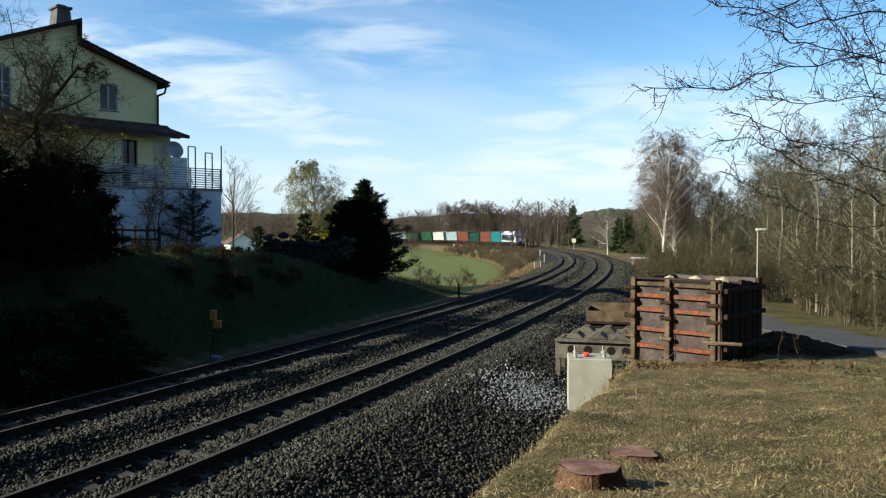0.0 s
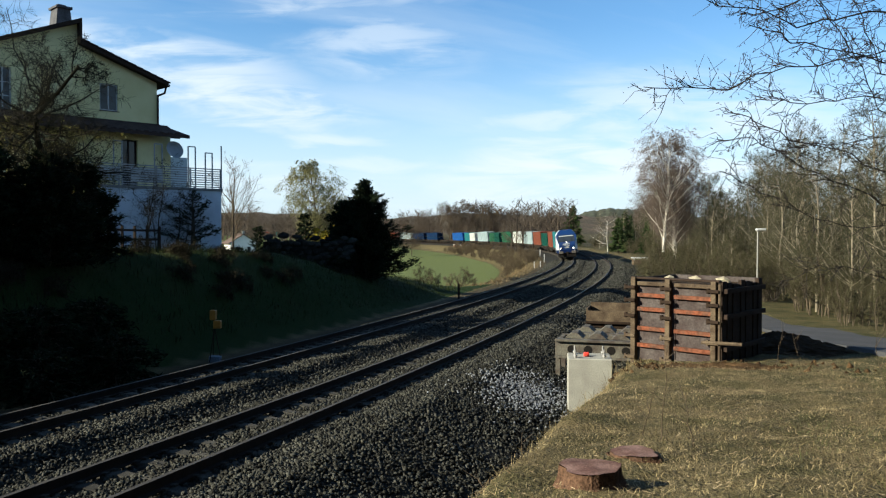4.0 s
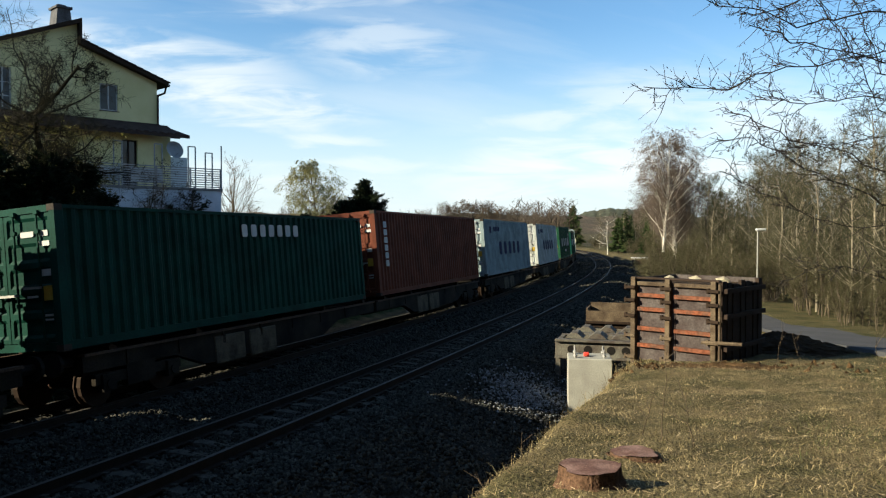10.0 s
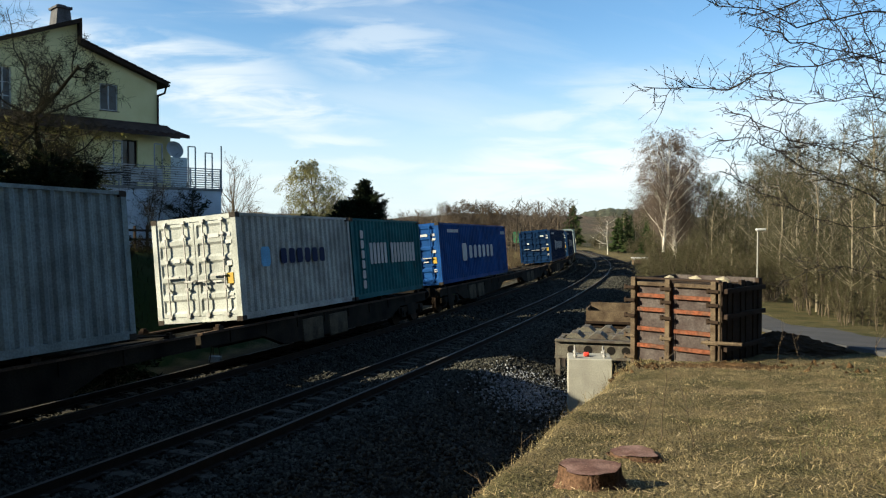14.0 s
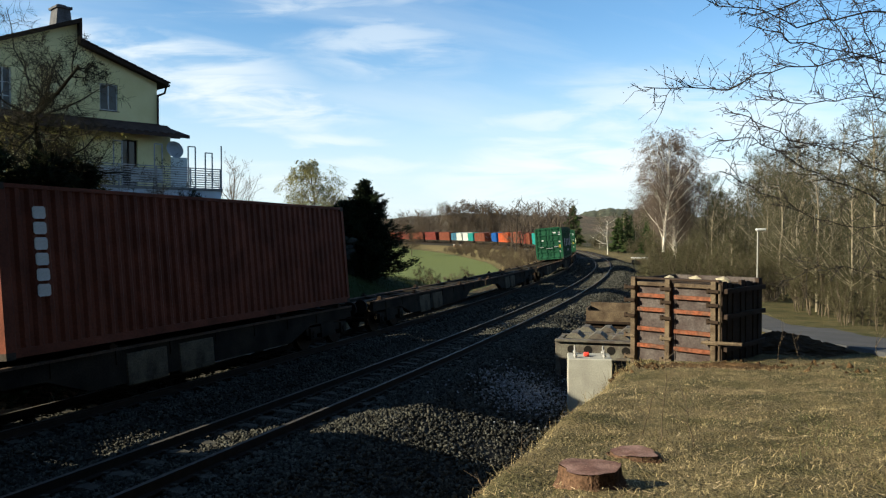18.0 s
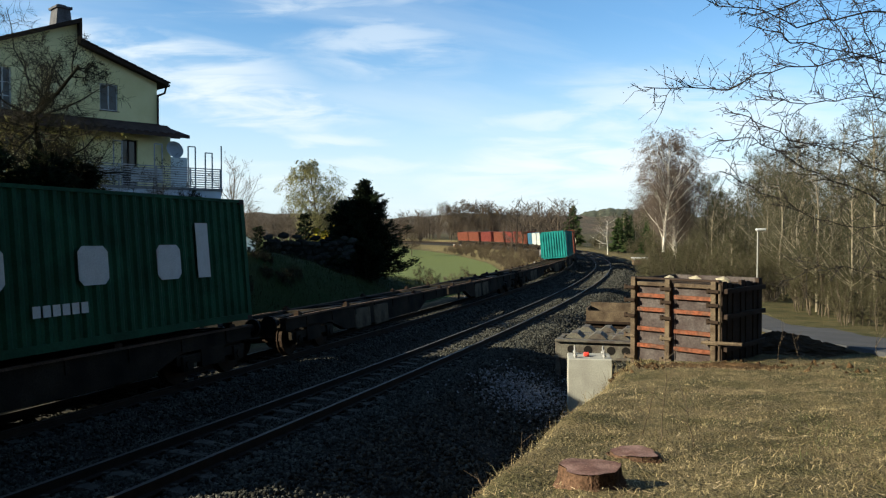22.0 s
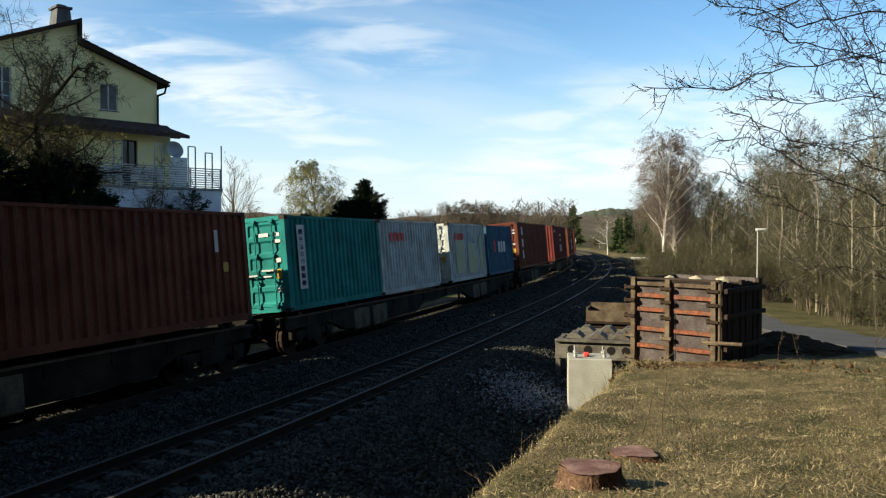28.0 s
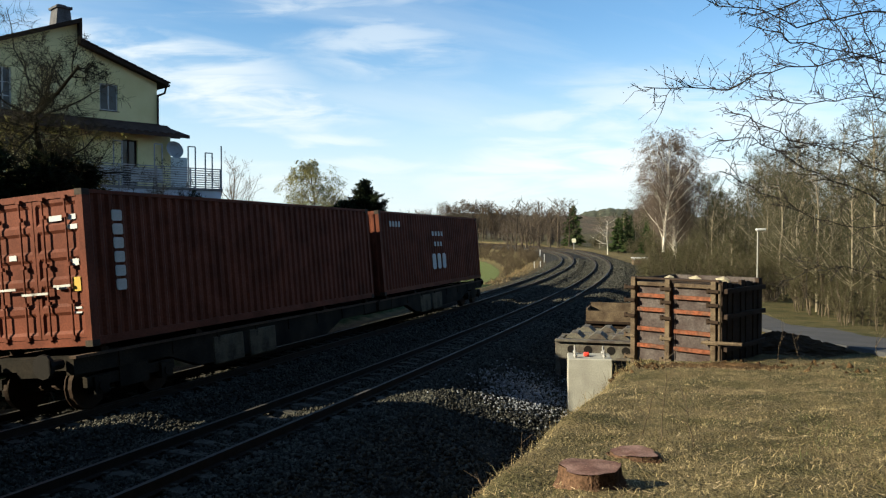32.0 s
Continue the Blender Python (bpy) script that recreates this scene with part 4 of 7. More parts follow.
def build_far_houses():
    t = thing("far_house", "small white house with a brown roof among trees", "house", m=pose(-52.0, 203, on_ground(-54, 203) - 0.3, 0, 0, 25))
    part("wall", prism([(-3.2, 0), (3.2, 0), (3.2, 3.2), (0, 5.2), (-3.2, 3.2)], -4, 5), mat("white_house_wall", (0.75, 0.74, 0.7), 0.9, 0.1), t)
    for sg in (-1, 1):
        part("roof", prism([(0, 5.45), (sg * 3.8, 3.05), (sg * 3.8, 2.85), (0, 5.25)], -4.4, 5.4), mat("brown_roof", (0.10, 0.072, 0.058), 0.8, 0.2), t)
    part("chimney", boxes((0.5, 0, 4.6, 1.1, 0.6, 6.2)), M_CONC, t)
    for x in (-1.4, 1.4):
        part("window", boxes((x - 0.45, -4.03, 1.0, x + 0.45, -3.97, 2.2)), M_GLASS, t)
    # brick parapet of a bridge under the line
    p = beside(262, -3.6)
    b = thing("bridge_parapet", "red brick bridge abutment with a concrete cap under the line", "bridge", m=pose(p.x, p.y, 0, 0, 0, -math.degrees(line(262)[3])))
    zz = line(262)[2]
    part("brick_face", boxes((-0.5, -9, zz - 4.2, 0.3, 9, zz - 0.6)), mat("red_brick", (0.25, 0.11, 0.07), 0.9, 0.3, 2, 12, 0.3), b)
    part("cap", boxes((-0.65, -9.2, zz - 0.6, 0.4, 9.2, zz - 0.25)), M_CONC, b)


build_far_houses()

# ---- trees, shrubs, grass ----


class Twigs:
    """Collects tapered tubes and leaves, and turns them into arrays all at once."""

    def __init__(self):
        self.tubes, self.leaves, self.keep = {}, [], 2

    def tube(self, pts, rads, sides=3):
        self.tubes.setdefault((len(pts), sides), []).append((pts, rads))

    def leaf(self, c, u, w):
        self.leaves.append((c, u, w))

    def arrays(self):
        V, T, o = [], [], 0
        for (k, sides), items in self.tubes.items():
            P = np.array([p for p, r in items], float)
            R = np.array([r for p, r in items], float)
            d = np.gradient(P, axis=1)
            d /= np.linalg.norm(d, axis=2, keepdims=True) + 1e-9
            ref = np.where(np.abs(d[..., 2:3]) > 0.9, np.array([1.0, 0, 0]), np.array([0, 0, 1.0]))
            a = np.cross(d, ref); a /= np.linalg.norm(a, axis=2, keepdims=True) + 1e-9
            b = np.cross(d, a)
            g = np.arange(sides) * 2 * math.pi / sides
            ring = P[:, :, None] + R[:, :, None, None] * (a[:, :, None] * np.cos(g)[:, None] + b[:, :, None] * np.sin(g)[:, None])
            V.append(ring.reshape(-1, 3))
            i = np.arange(k - 1)[:, None] * sides
            j = np.arange(sides)[None]
            p, q = i + j, i + (j + 1) % sides
            f = np.stack([np.stack([p, q, q + sides], -1), np.stack([p, q + sides, p + sides], -1)], 2).reshape(-1, 3)
            T.append((f[None] + (np.arange(len(P)) * k * sides)[:, None, None] + o).reshape(-1, 3))
            o += len(P) * k * sides
        if self.leaves:
            C, U, L = (np.array([q[n] for q in self.leaves]) for n in range(3))
            V.append(np.stack([C - U - L * 0.5, C + U, C + L, C - U * 0.3 + L * 0.9], 1).reshape(-1, 3))
            f = np.array([[0, 1, 2], [0, 2, 3]])
            T.append((f[None] + (np.arange(len(C)) * 4)[:, None, None] + o).reshape(-1, 3))
        return np.concatenate(V), np.concatenate(T)


def turn(d, rng, a):
    v = d + a * rng.normal(size=3)
    return v / np.linalg.norm(v)


def grow(limbs, twigs, rng, start, d, length, r, level, top, kids, wander, lift, thin, spread, leaves=None, rmin=0.006, ratio=0.5, dome=0.0):
    """A limb with its side branches."""
    n = 7 if level == 0 else (5 if level == 1 else 4)
    pts, rads = [np.array(start, float)], [r]
    step = length / n
    dirs = [d]
    for i in range(n):
        d = turn(d, rng, wander)
        d = d + np.array([0, 0, lift[min(level, len(lift) - 1)]])
        d /= np.linalg.norm(d)
        pts.append(pts[-1] + d * step)
        rads.append(r * (1 - (i + 1) / n * (0.78 if level < top else 0.6)))
        dirs.append(d)
    (limbs if level < limbs.keep else twigs).tube(pts, rads, 6 if level == 0 else (4 if level == 1 else 3))
    if level >= top:
        if leaves is not None:
            for _ in range(leaves[0]):
                q = pts[-1 - int(rng.integers(0, 3))] + rng.normal(size=3) * 0.05
                twigs.leaf(q, rng.normal(size=3) * leaves[1], rng.normal(size=3) * leaves[1])
        return
    for _ in range(kids[level]):
        f = 0.12 + 0.86 * rng.random() if level or dome > 1 else 0.28 + 0.72 * rng.random()
        k = min(int(f * n), n - 1)
        p = pts[k] + (pts[k + 1] - pts[k]) * (f * n - k)
        side = np.cross(dirs[k], rng.normal(size=3)); side /= np.linalg.norm(side) + 1e-9
        e = dirs[k] * (1 - spread) + side * spread
        e /= np.linalg.norm(e)
        le = length * thin[level] * ((0.35 + 0.95 * math.sin(math.pi * f ** 1.5)) if dome and level == 0 else 1.15 - 0.7 * f) * (0.7 + 0.6 * rng.random())
        grow(limbs, twigs, rng, p, e, le, max(rads[k] * ratio, rmin), level + 1, top, kids, wander, lift, thin, spread, leaves, rmin, ratio, dome)


def tree(name, seed, height, r, label, kids=(16, 7, 5), lift=(0.05, 0.06, 0.0), thin=(0.42, 0.45, 0.5), spread=0.62, wander=0.10, bark=None, twig=None, stems=1, leaves=None, category="tree", group="", lean=0.0, keep=2, rmin=0.008, ratio=0.5, dome=0.0):
    rng = np.random.default_rng(seed)
    limbs, tw = Twigs(), Twigs()
    limbs.keep = keep
    for i in range(stems):
        d = np.array([lean + (0.16 * math.cos(i * 2.4) if stems > 1 else 0), (0.16 * math.sin(i * 2.4) if stems > 1 else 0), 1.0])
        off = np.array([0.25 * math.cos(i * 2.4), 0.25 * math.sin(i * 2.4), -0.25]) if stems > 1 else np.array([0, 0, -0.25])
        grow(limbs, tw, rng, off, d / np.linalg.norm(d), height * (1 - 0.12 * i), r, 0, 3, kids, wander, lift, thin, spread, leaves, rmin, ratio, dome)
    t = thing(name, label, category, group)
    soup("trunk", *limbs.arrays(), bark or M_BARK, t)
    soup("crown", *tw.arrays(), twig or M_TWIG, t)
    return t


def plant(src, x, y, size=1.0, rz=0.0, sink=0.1, dz=None):
    z = on_ground(x, y) - sink if dz is None else dz
    return copy_thing(src, Matrix.Translation((x, y, z)) @ Matrix.Rotation(rz, 4, "Z") @ Matrix.Diagonal((size, size, size, 1)))


def move(ob, x, y, size=1.0, rz=0.0, sink=0.1):
    ob.matrix_basis = Matrix.Translation((x, y, on_ground(x, y) - sink)) @ Matrix.Rotation(rz, 4, "Z") @ Matrix.Diagonal((size, size, size, 1))
    return ob


def conifer(name, seed, height, radius, label, sprays=2600, leaf=0.16, droop=-0.15, bare=0.04, power=0.8, material=None, trunk_r=0.14, group="", ragged=0.25, dense=1.0):
    """An evergreen: whorls of drooping branches covered with small flat sprays."""
    rng = np.random.default_rng(seed)
    limbs, lv = Twigs(), Twigs()
    limbs.tube([(0, 0, -0.2), (0.05, 0, height * 0.5), (0, 0.05, height * 0.97)], [trunk_r, trunk_r * 0.6, 0.02], 6)
    n_br = int((26 + height * 9) * dense)
    br = []
    for i in range(n_br):
        f = bare + (1 - bare) * (i + rng.random()) / n_br
        R = radius * (1 - f) ** power * (1 + ragged * rng.normal()) + 0.12
        a = i * 2.399 + rng.normal() * 0.3
        z = height * f
        p0 = np.array([0, 0, z]); p1 = np.array([math.cos(a) * R * 0.6, math.sin(a) * R * 0.6, z + 0.1 * R]); p2 = np.array([math.cos(a) * R, math.sin(a) * R, z + droop * R + 0.25 * R * f])
        limbs.tube([p0, p1, p2], [0.03, 0.02, 0.008], 3)
        br.append((p0, p1, p2, max(R, 0.3)))
    w = np.array([b[3] for b in br]); w = np.cumsum(w / w.sum())
    k = np.minimum(np.searchsorted(w, rng.random(sprays)), len(br) - 1)
    P0, P1, P2 = (np.array([b[n] for b in br])[k] for n in range(3))
    R = np.array([b[3] for b in br])[k][:, None]
    f = (0.12 + 0.9 * rng.random(sprays) ** 0.7)[:, None]
    Q = (1 - f) ** 2 * P0 + 2 * f * (1 - f) * P1 + f * f * P2 + rng.normal(size=(sprays, 3)) * np.array([0.09, 0.09, 0.07]) * (0.6 + 0.4 * R)
    out = P2 - P0; out /= np.linalg.norm(out, axis=1, keepdims=True) + 1e-9
    U = out + 0.5 * rng.normal(size=(sprays, 3)); U *= leaf * rng.uniform(0.6, 1.6, (sprays, 1)) / np.linalg.norm(U, axis=1, keepdims=True)
    L = np.cross(U, rng.normal(size=(sprays, 3))); L *= leaf * 0.42 / (np.linalg.norm(L, axis=1, keepdims=True) + 1e-9)
    lv.leaves = list(zip(Q, U, L))
    t = thing(name, label, "conifer", group)
    soup("trunk", *limbs.arrays(), M_BARK, t)
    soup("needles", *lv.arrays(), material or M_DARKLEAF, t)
    return t


def build_left_side():
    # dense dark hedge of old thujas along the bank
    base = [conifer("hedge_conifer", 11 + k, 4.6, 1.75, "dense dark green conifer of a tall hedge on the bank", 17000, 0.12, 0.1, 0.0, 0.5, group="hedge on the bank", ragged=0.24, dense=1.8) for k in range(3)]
    # trees left of the view are unseen, added and sized to shade the track
    spots = [(-12.4, 24.8, 0.76), (-13.6, 23.6, 0.74), (-15.2, 22.6, 0.95), (-16.8, 21.4, 1.05), (-18.4, 20.2, 1.1), (-14.8, 19.2, 0.72), (-16.2, 18.0, 0.86), (-15.9, 15.2, 0.68),
             (-17.6, 14.2, 0.86), (-17.2, 11.2, 0.68), (-18.9, 9.8, 0.8), (-19.0, 6.6, 0.7), (-20.4, 3.4, 0.7), (-21.8, -0.2, 0.7), (-12.3, 27.0, 0.72), (-19.4, 17.0, 0.95), (-23.0, -4.0, 0.6), (-20.6, 13.0, 0.95)]
    for i, (x, y, s) in enumerate(spots):
        if i < 3:
            move(base[i], x, y, s, i * 1.7)
        else:
            plant(base[i % 3], x, y, s, i * 1.3)
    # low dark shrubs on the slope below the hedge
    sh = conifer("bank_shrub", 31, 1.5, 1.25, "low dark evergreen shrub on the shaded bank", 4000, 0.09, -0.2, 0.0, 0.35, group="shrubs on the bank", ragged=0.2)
    pts = [(-10.4, 23.4), (-11.0, 21.4), (-11.8, 19.4), (-12.6, 17.2), (-13.4, 15.2), (-14.2, 13.0), (-15.0, 10.8), (-9.2, 22.0), (-10.0, 19.6), (-11.0, 17.0), (-12.0, 14.6), (-13.0, 12.0)]
    for i, (x, y) in enumerate(pts):
        (move(sh, x, y, 0.9, 0.4) if i == 0 else plant(sh, x, y, 0.7 + 0.07 * (i * 5 % 6), i * 1.1))
    # brambles and dead stems on the shaded slope
    bb = tree("bramble", 35, 1.3, 0.012, "low dark tangled brambles on the shaded bank", (9, 6, 4), (-0.08, -0.05, -0.05), (0.6, 0.5, 0.5), 0.6, 0.2, stems=6, rmin=0.004, bark=mat("dark_bramble", (0.03, 0.025, 0.014), 0.95, 0.4, 3, 30, 0, island=0.5), twig=mat("dark_bramble", (0.03, 0.025, 0.014)), leaves=(1, 0.025), category="shrub", group="brambles on the bank")
    rb = random.Random(77)
    for i in range(34):
        t = rb.random()
        x, y = -12.6 + 5.2 * t + rb.uniform(-1.6, 1.0), 20.5 + 17 * t + rb.uniform(-2.5, 2.5)
        (move(bb, x, y, 0.8) if i == 0 else plant(bb, x, y, rb.uniform(0.45, 1.0), i * 1.1))
    # bare garden tree before the house
    t = tree("garden_tree", 41, 7.8, 0.17, "bare dark gnarled garden tree before the yellow house", (30, 17, 13), (0.03, 0.06, 0.02), (0.27, 0.5, 0.55), 0.72, 0.27, rmin=0.0055, ratio=0.42, dome=1, bark=mat("dark_garden_bark", (0.022, 0.020, 0.012), 0.95, 0.3, 4, 30, 0.4), twig=mat("dark_garden_bark", (0.022, 0.020, 0.012)))
    move(t, -13.3, 28.3, 1.08, 0.5)
    g = tree("garden_shrub", 43, 4.4, 0.035, "bare thin shrub before the white garage wall", (14, 8, 6), stems=4, rmin=0.005, bark=MATS["dark_garden_bark"], twig=MATS["dark_garden_bark"], category="shrub", group="garden shrubs")
    move(g, -13.2, 35.6, 0.95, 0.0)
    plant(g, -12.2, 36.6, 0.8, 2.0); plant(g, -14.6, 33.2, 1.05, 4.0);
    y = tree("budding_shrub", 47, 4.6, 0.06, "garden shrub with first yellow-green leaves", (12, 7, 5), stems=4, leaves=(2, 0.024), twig=M_BUDS, category="shrub", group="garden shrubs")
    move(y, -14.2, 26.8, 1.05, 0.3); plant(y, -13.0, 28.0, 1.0, 2.2)
    p = conifer("young_pine", 51, 3.2, 0.85, "sparse young pine before the white wall", 2000, 0.085, 0.25, 0.05, 0.5, ragged=0.5, dense=0.55)
    move(p, -12.1, 38.2, 0.92, 0.6)
    # dark stone wall and the conifers beside it
    w = thing("stone_wall", "dark rubble stone garden wall in shade", "stone wall", m=pose(0, 0, 0))
    rng = random.Random(8)
    stones = []
    for k in range(4):
        bm = bmesh.new()
        bmesh.ops.create_icosphere(bm, subdivisions=1, radius=0.22)
        for v in bm.verts:
            v.co = Vector((v.co.x * (1.1 + 0.3 * rng.random()), v.co.y * 0.9, v.co.z * (0.75 + 0.35 * rng.random())))
        me = bpy.data.meshes.new("stone"); bm.to_mesh(me); bm.free()
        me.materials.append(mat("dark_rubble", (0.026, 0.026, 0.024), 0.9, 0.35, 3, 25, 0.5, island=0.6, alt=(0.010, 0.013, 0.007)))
        stones.append(me)
    for i in range(17):
        for j in range(6 + (i * 7 % 3 == 0)):
            x = -10.3 + i * 0.3 + (0.15 if j % 2 else 0)
            yv = 46.6
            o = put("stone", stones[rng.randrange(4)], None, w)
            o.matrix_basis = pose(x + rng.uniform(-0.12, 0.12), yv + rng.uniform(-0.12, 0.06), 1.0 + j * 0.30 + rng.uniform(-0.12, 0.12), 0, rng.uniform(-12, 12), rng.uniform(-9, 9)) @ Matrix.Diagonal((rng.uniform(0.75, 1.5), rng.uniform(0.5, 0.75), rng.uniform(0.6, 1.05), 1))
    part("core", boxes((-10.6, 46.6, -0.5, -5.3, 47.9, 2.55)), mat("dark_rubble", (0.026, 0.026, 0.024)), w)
    c1 = conifer("garden_conifer", 61, 6.3, 2.2, "big dark garden conifer with feathery branch tips", 36000, 0.105, 0.34, 0.0, 0.8, ragged=0.3, group="garden conifers", dense=3.0)
    move(c1, -4.75, 48.3, 0.95, 0.2)
    c2 = conifer("garden_conifer", 62, 4.6, 1.5, "dark garden conifer with feathery branch tips", 12000, 0.11, 0.15, 0.0, 0.6, ragged=0.2, group="garden conifers", dense=2.5)
    move(c2, -6.2, 49.2, 1.0, 1.2)
    c3 = conifer("garden_conifer", 63, 3.6, 0.6, "slender dark columnar conifer", 1100, 0.14, 0.2, 0.0, 0.5, group="garden conifers")
    move(c3, -9.2, 52.5, 1.12, 0.2); plant(c3, -12.4, 53.0, 0.78, 1.0)
    yb = tree("budding_shrub", 48, 3.6, 0.05, "yellow flowering garden bush", (14, 8, 6), stems=4, leaves=(3, 0.07), twig=mat("yellow_blossom", (0.33, 0.27, 0.03), 0.8, 0.3, 2, 30, 0, island=0.4), category="shrub", group="garden shrubs")
    move(yb, -8.3, 53.0, 0.95)
    wb = tree("weeping_birch", 65, 9.6, 0.13, "slender birch with hanging twigs and first green", (52, 14, 10), (0.05, 0.05, -0.35), (0.23, 0.5, 0.6), 0.62, 0.05, rmin=0.012, dome=2, leaves=(1, 0.03), twig=mat("pale_green_buds", (0.15, 0.145, 0.065), 0.9, 0.3, 2, 30, 0, island=0.3), bark=M_BARK)
    move(wb, -10.6, 70.0, 1.15)
    bt = tree("bare_tree", 66, 8.2, 0.12, "bare young tree behind the house", (16, 8, 5), (0.1, 0.12, 0.05), (0.5, 0.45, 0.5), 0.5, 0.07, group="bare trees")
    move(bt, -15.6, 59.0, 1.0)


build_left_side()


def build_behind():
    """Unseen dark spruces behind the bank, added at the camera's back to block sky light."""
    rng = random.Random(5)
    src = conifer("tall_spruce", 15, 13.0, 4.2, "unseen tall dense spruce added behind the bank to block skylight", 42000, 0.26, -0.25, 0.02, 0.6, group="spruces behind the bank", ragged=0.15, dense=2.2)
    spots = [(-4, -13), (1.5, -11.5), (7, -10), (12, -7.5), (15.5, -2.5), (18, 3), (20.5, 9), (-9, -16), (4, -16), (10, -14), (16, -10), (20.5, -4), (23.5, 3), (-1.5, -18.5), (-14, -20), (-7, -22)]
    for i, (x, y) in enumerate(spots):
        k = rng.uniform(1.1, 1.4)
        (move(src, x, y, k) if i == 0 else plant(src, x, y, k, i * 1.3))


build_behind()



def crest(x, y):
    """Height of the wood's upper edge, set by bearing so its skyline fits the camera's view."""
    return 3.4 - on_ground(x, y) + math.hypot(x, y) * float(np.interp(x / y, [0.25, 0.36, 0.40, 0.48, 0.56, 0.7], [0.04, 0.05, 0.08, 0.117, 0.146, 0.18]))



def build_right_wood():
    rng = random.Random(21)
    kinds = [tree("wood_tree", 70 + k, 12.5 + 1.5 * k % 4, 0.15, "bare slim tree of the brown spring wood", (26, 10, 6), (0.08, 0.10, 0.03), (0.34, 0.48, 0.5), 0.6, 0.08,
                  rmin=0.011, bark=mat("olive_bark", (0.19, 0.165, 0.12), 0.95, 0.35, 3, 30, 0.5), twig=mat("olive_twigs", (0.058, 0.056, 0.033), 0.95, 0.3, 2, 30, 0.0), group="trees of the wood") for k in range(5)]
    under = [tree("thicket", 80 + k, 3.4, 0.035, "bare brown thicket at the edge of the wood", (14, 7, 5), stems=5, spread=0.5, twig=M_TWIG2, category="shrub", group="thickets of the wood") for k in range(3)]
    spots = []
    # along the lane and deeper into the wood
    while len(spots) < 235:
        y = rng.uniform(24, 120)
        x0 = 16.2 + 0.16 * (y - 22)
        x = x0 + rng.random() ** 1.3 * 34
        if abs(x / y - 0.275) < 0.05 and y < 100:
            continue
        if all((x - a) ** 2 + (y - b) ** 2 > 1.7 for a, b in spots):
            spots.append((x, y))
    used = set()
    for i, (x, y) in enumerate(spots):
        k = i % 5
        s = rng.uniform(0.72, 1.12) * (0.72 if y < 40 else (0.85 if y < 70 else 1.0))
        s = min(s, crest(x, y) * rng.uniform(0.8, 1.08) / 13.5)
        if k not in used:
            move(kinds[k], x, y, s, rng.uniform(0, 6)); used.add(k)
        else:
            plant(kinds[k], x, y, s, rng.uniform(0, 6))
    # between the lane and the line, farther off
    for i in range(34):
        s = rng.uniform(58, 185)
        d = rng.uniform(17, 34) if s < 100 else rng.uniform(12, 34)
        p = beside(s, d)
        near = abs(p.x / p.y - 0.275) < 0.075 and p.y < 95
        plant(kinds[i % 5], p.x, p.y, rng.uniform(0.55, 0.85) * (0.5 if near else 1), rng.uniform(0, 6))
    used = set()
    for i in range(230):
        if i < 150:
            y = rng.uniform(26, 110)
            x = 15.6 + 0.16 * (y - 22) + rng.random() * 10
        else:
            p = beside(rng.uniform(42, 190), rng.uniform(12.5, 24))
            x, y = p.x, p.y
            if abs(x - (12.6 + 0.16 * (y - 22))) < 3 and y < 100:
                x += 4.5
        if x < 0.25 * y + 0.3 and y < 100:
            x = 0.25 * y + 0.5 + 3 * rng.random()
        k = i % 3
        if k not in used:
            move(under[k], x, y, rng.uniform(0.7, 1.2), rng.uniform(0, 6)); used.add(k)
        else:
            plant(under[k], x, y, rng.uniform(0.7, 1.2), rng.uniform(0, 6))
    for i in range(46):
        x, y = 9.5 + 13 * rng.random(), 47 + 16 * rng.random()
        if x > 0.25 * y + 0.5:
            plant(under[i % 3], x, y, rng.uniform(0.8, 1.25), rng.uniform(0, 6))
    # birches
    b = tree("birch", 90, 14.2, 0.19, "tall bare birch with white bark and fine brown twigs", (64, 16, 11), (0.06, 0.08, -0.25), (0.27, 0.5, 0.5), 0.52, 0.03, keep=2, rmin=0.010, ratio=0.3, dome=1, bark=M_BIRCH, twig=mat("birch_twigs", (0.11, 0.086, 0.07), 0.95, 0.25, 2, 30, 0.0), group="birches")
    move(b, 21.0, 76.0, 0.93, 0.4)
    plant(b, 23.4, 79.0, 0.82, 2.5); plant(b, 24.6, 84.0, 0.7, 4.0)
    b2 = tree("birch", 92, 7.4, 0.13, "low spreading pale dead birch near the line", (12, 6, 3), (0.03, 0.05, 0.0), (0.5, 0.5, 0.5), 0.7, 0.1, bark=M_BIRCH, twig=mat("pale_dead_twigs", (0.22, 0.20, 0.17), 0.9, 0.3, 3, 30, 0.0), group="birches")
    p = beside(146, 9.5)
    move(b2, p.x, p.y, 1.0, 0.9)
    e = conifer("spruce", 93, 7.0, 1.9, "green spruce at the edge of the wood", 2600, 0.28, -0.1, 0.05, 0.8, material=mat("spruce_green", (0.04, 0.06, 0.02), 0.85, 0.4, 1.5, 20, 0, island=0.4), group="spruces")
    for i, (s, d, k) in enumerate(((152, 12.5, 1.0), (158, 15, 1.2), (147, 17, 0.9), (210, 16, 1.6), (166, 18, 1.1))):
        p = beside(s, d)
        (move(e, p.x, p.y, k) if i == 0 else plant(e, p.x, p.y, k, i * 1.0))


build_right_wood()


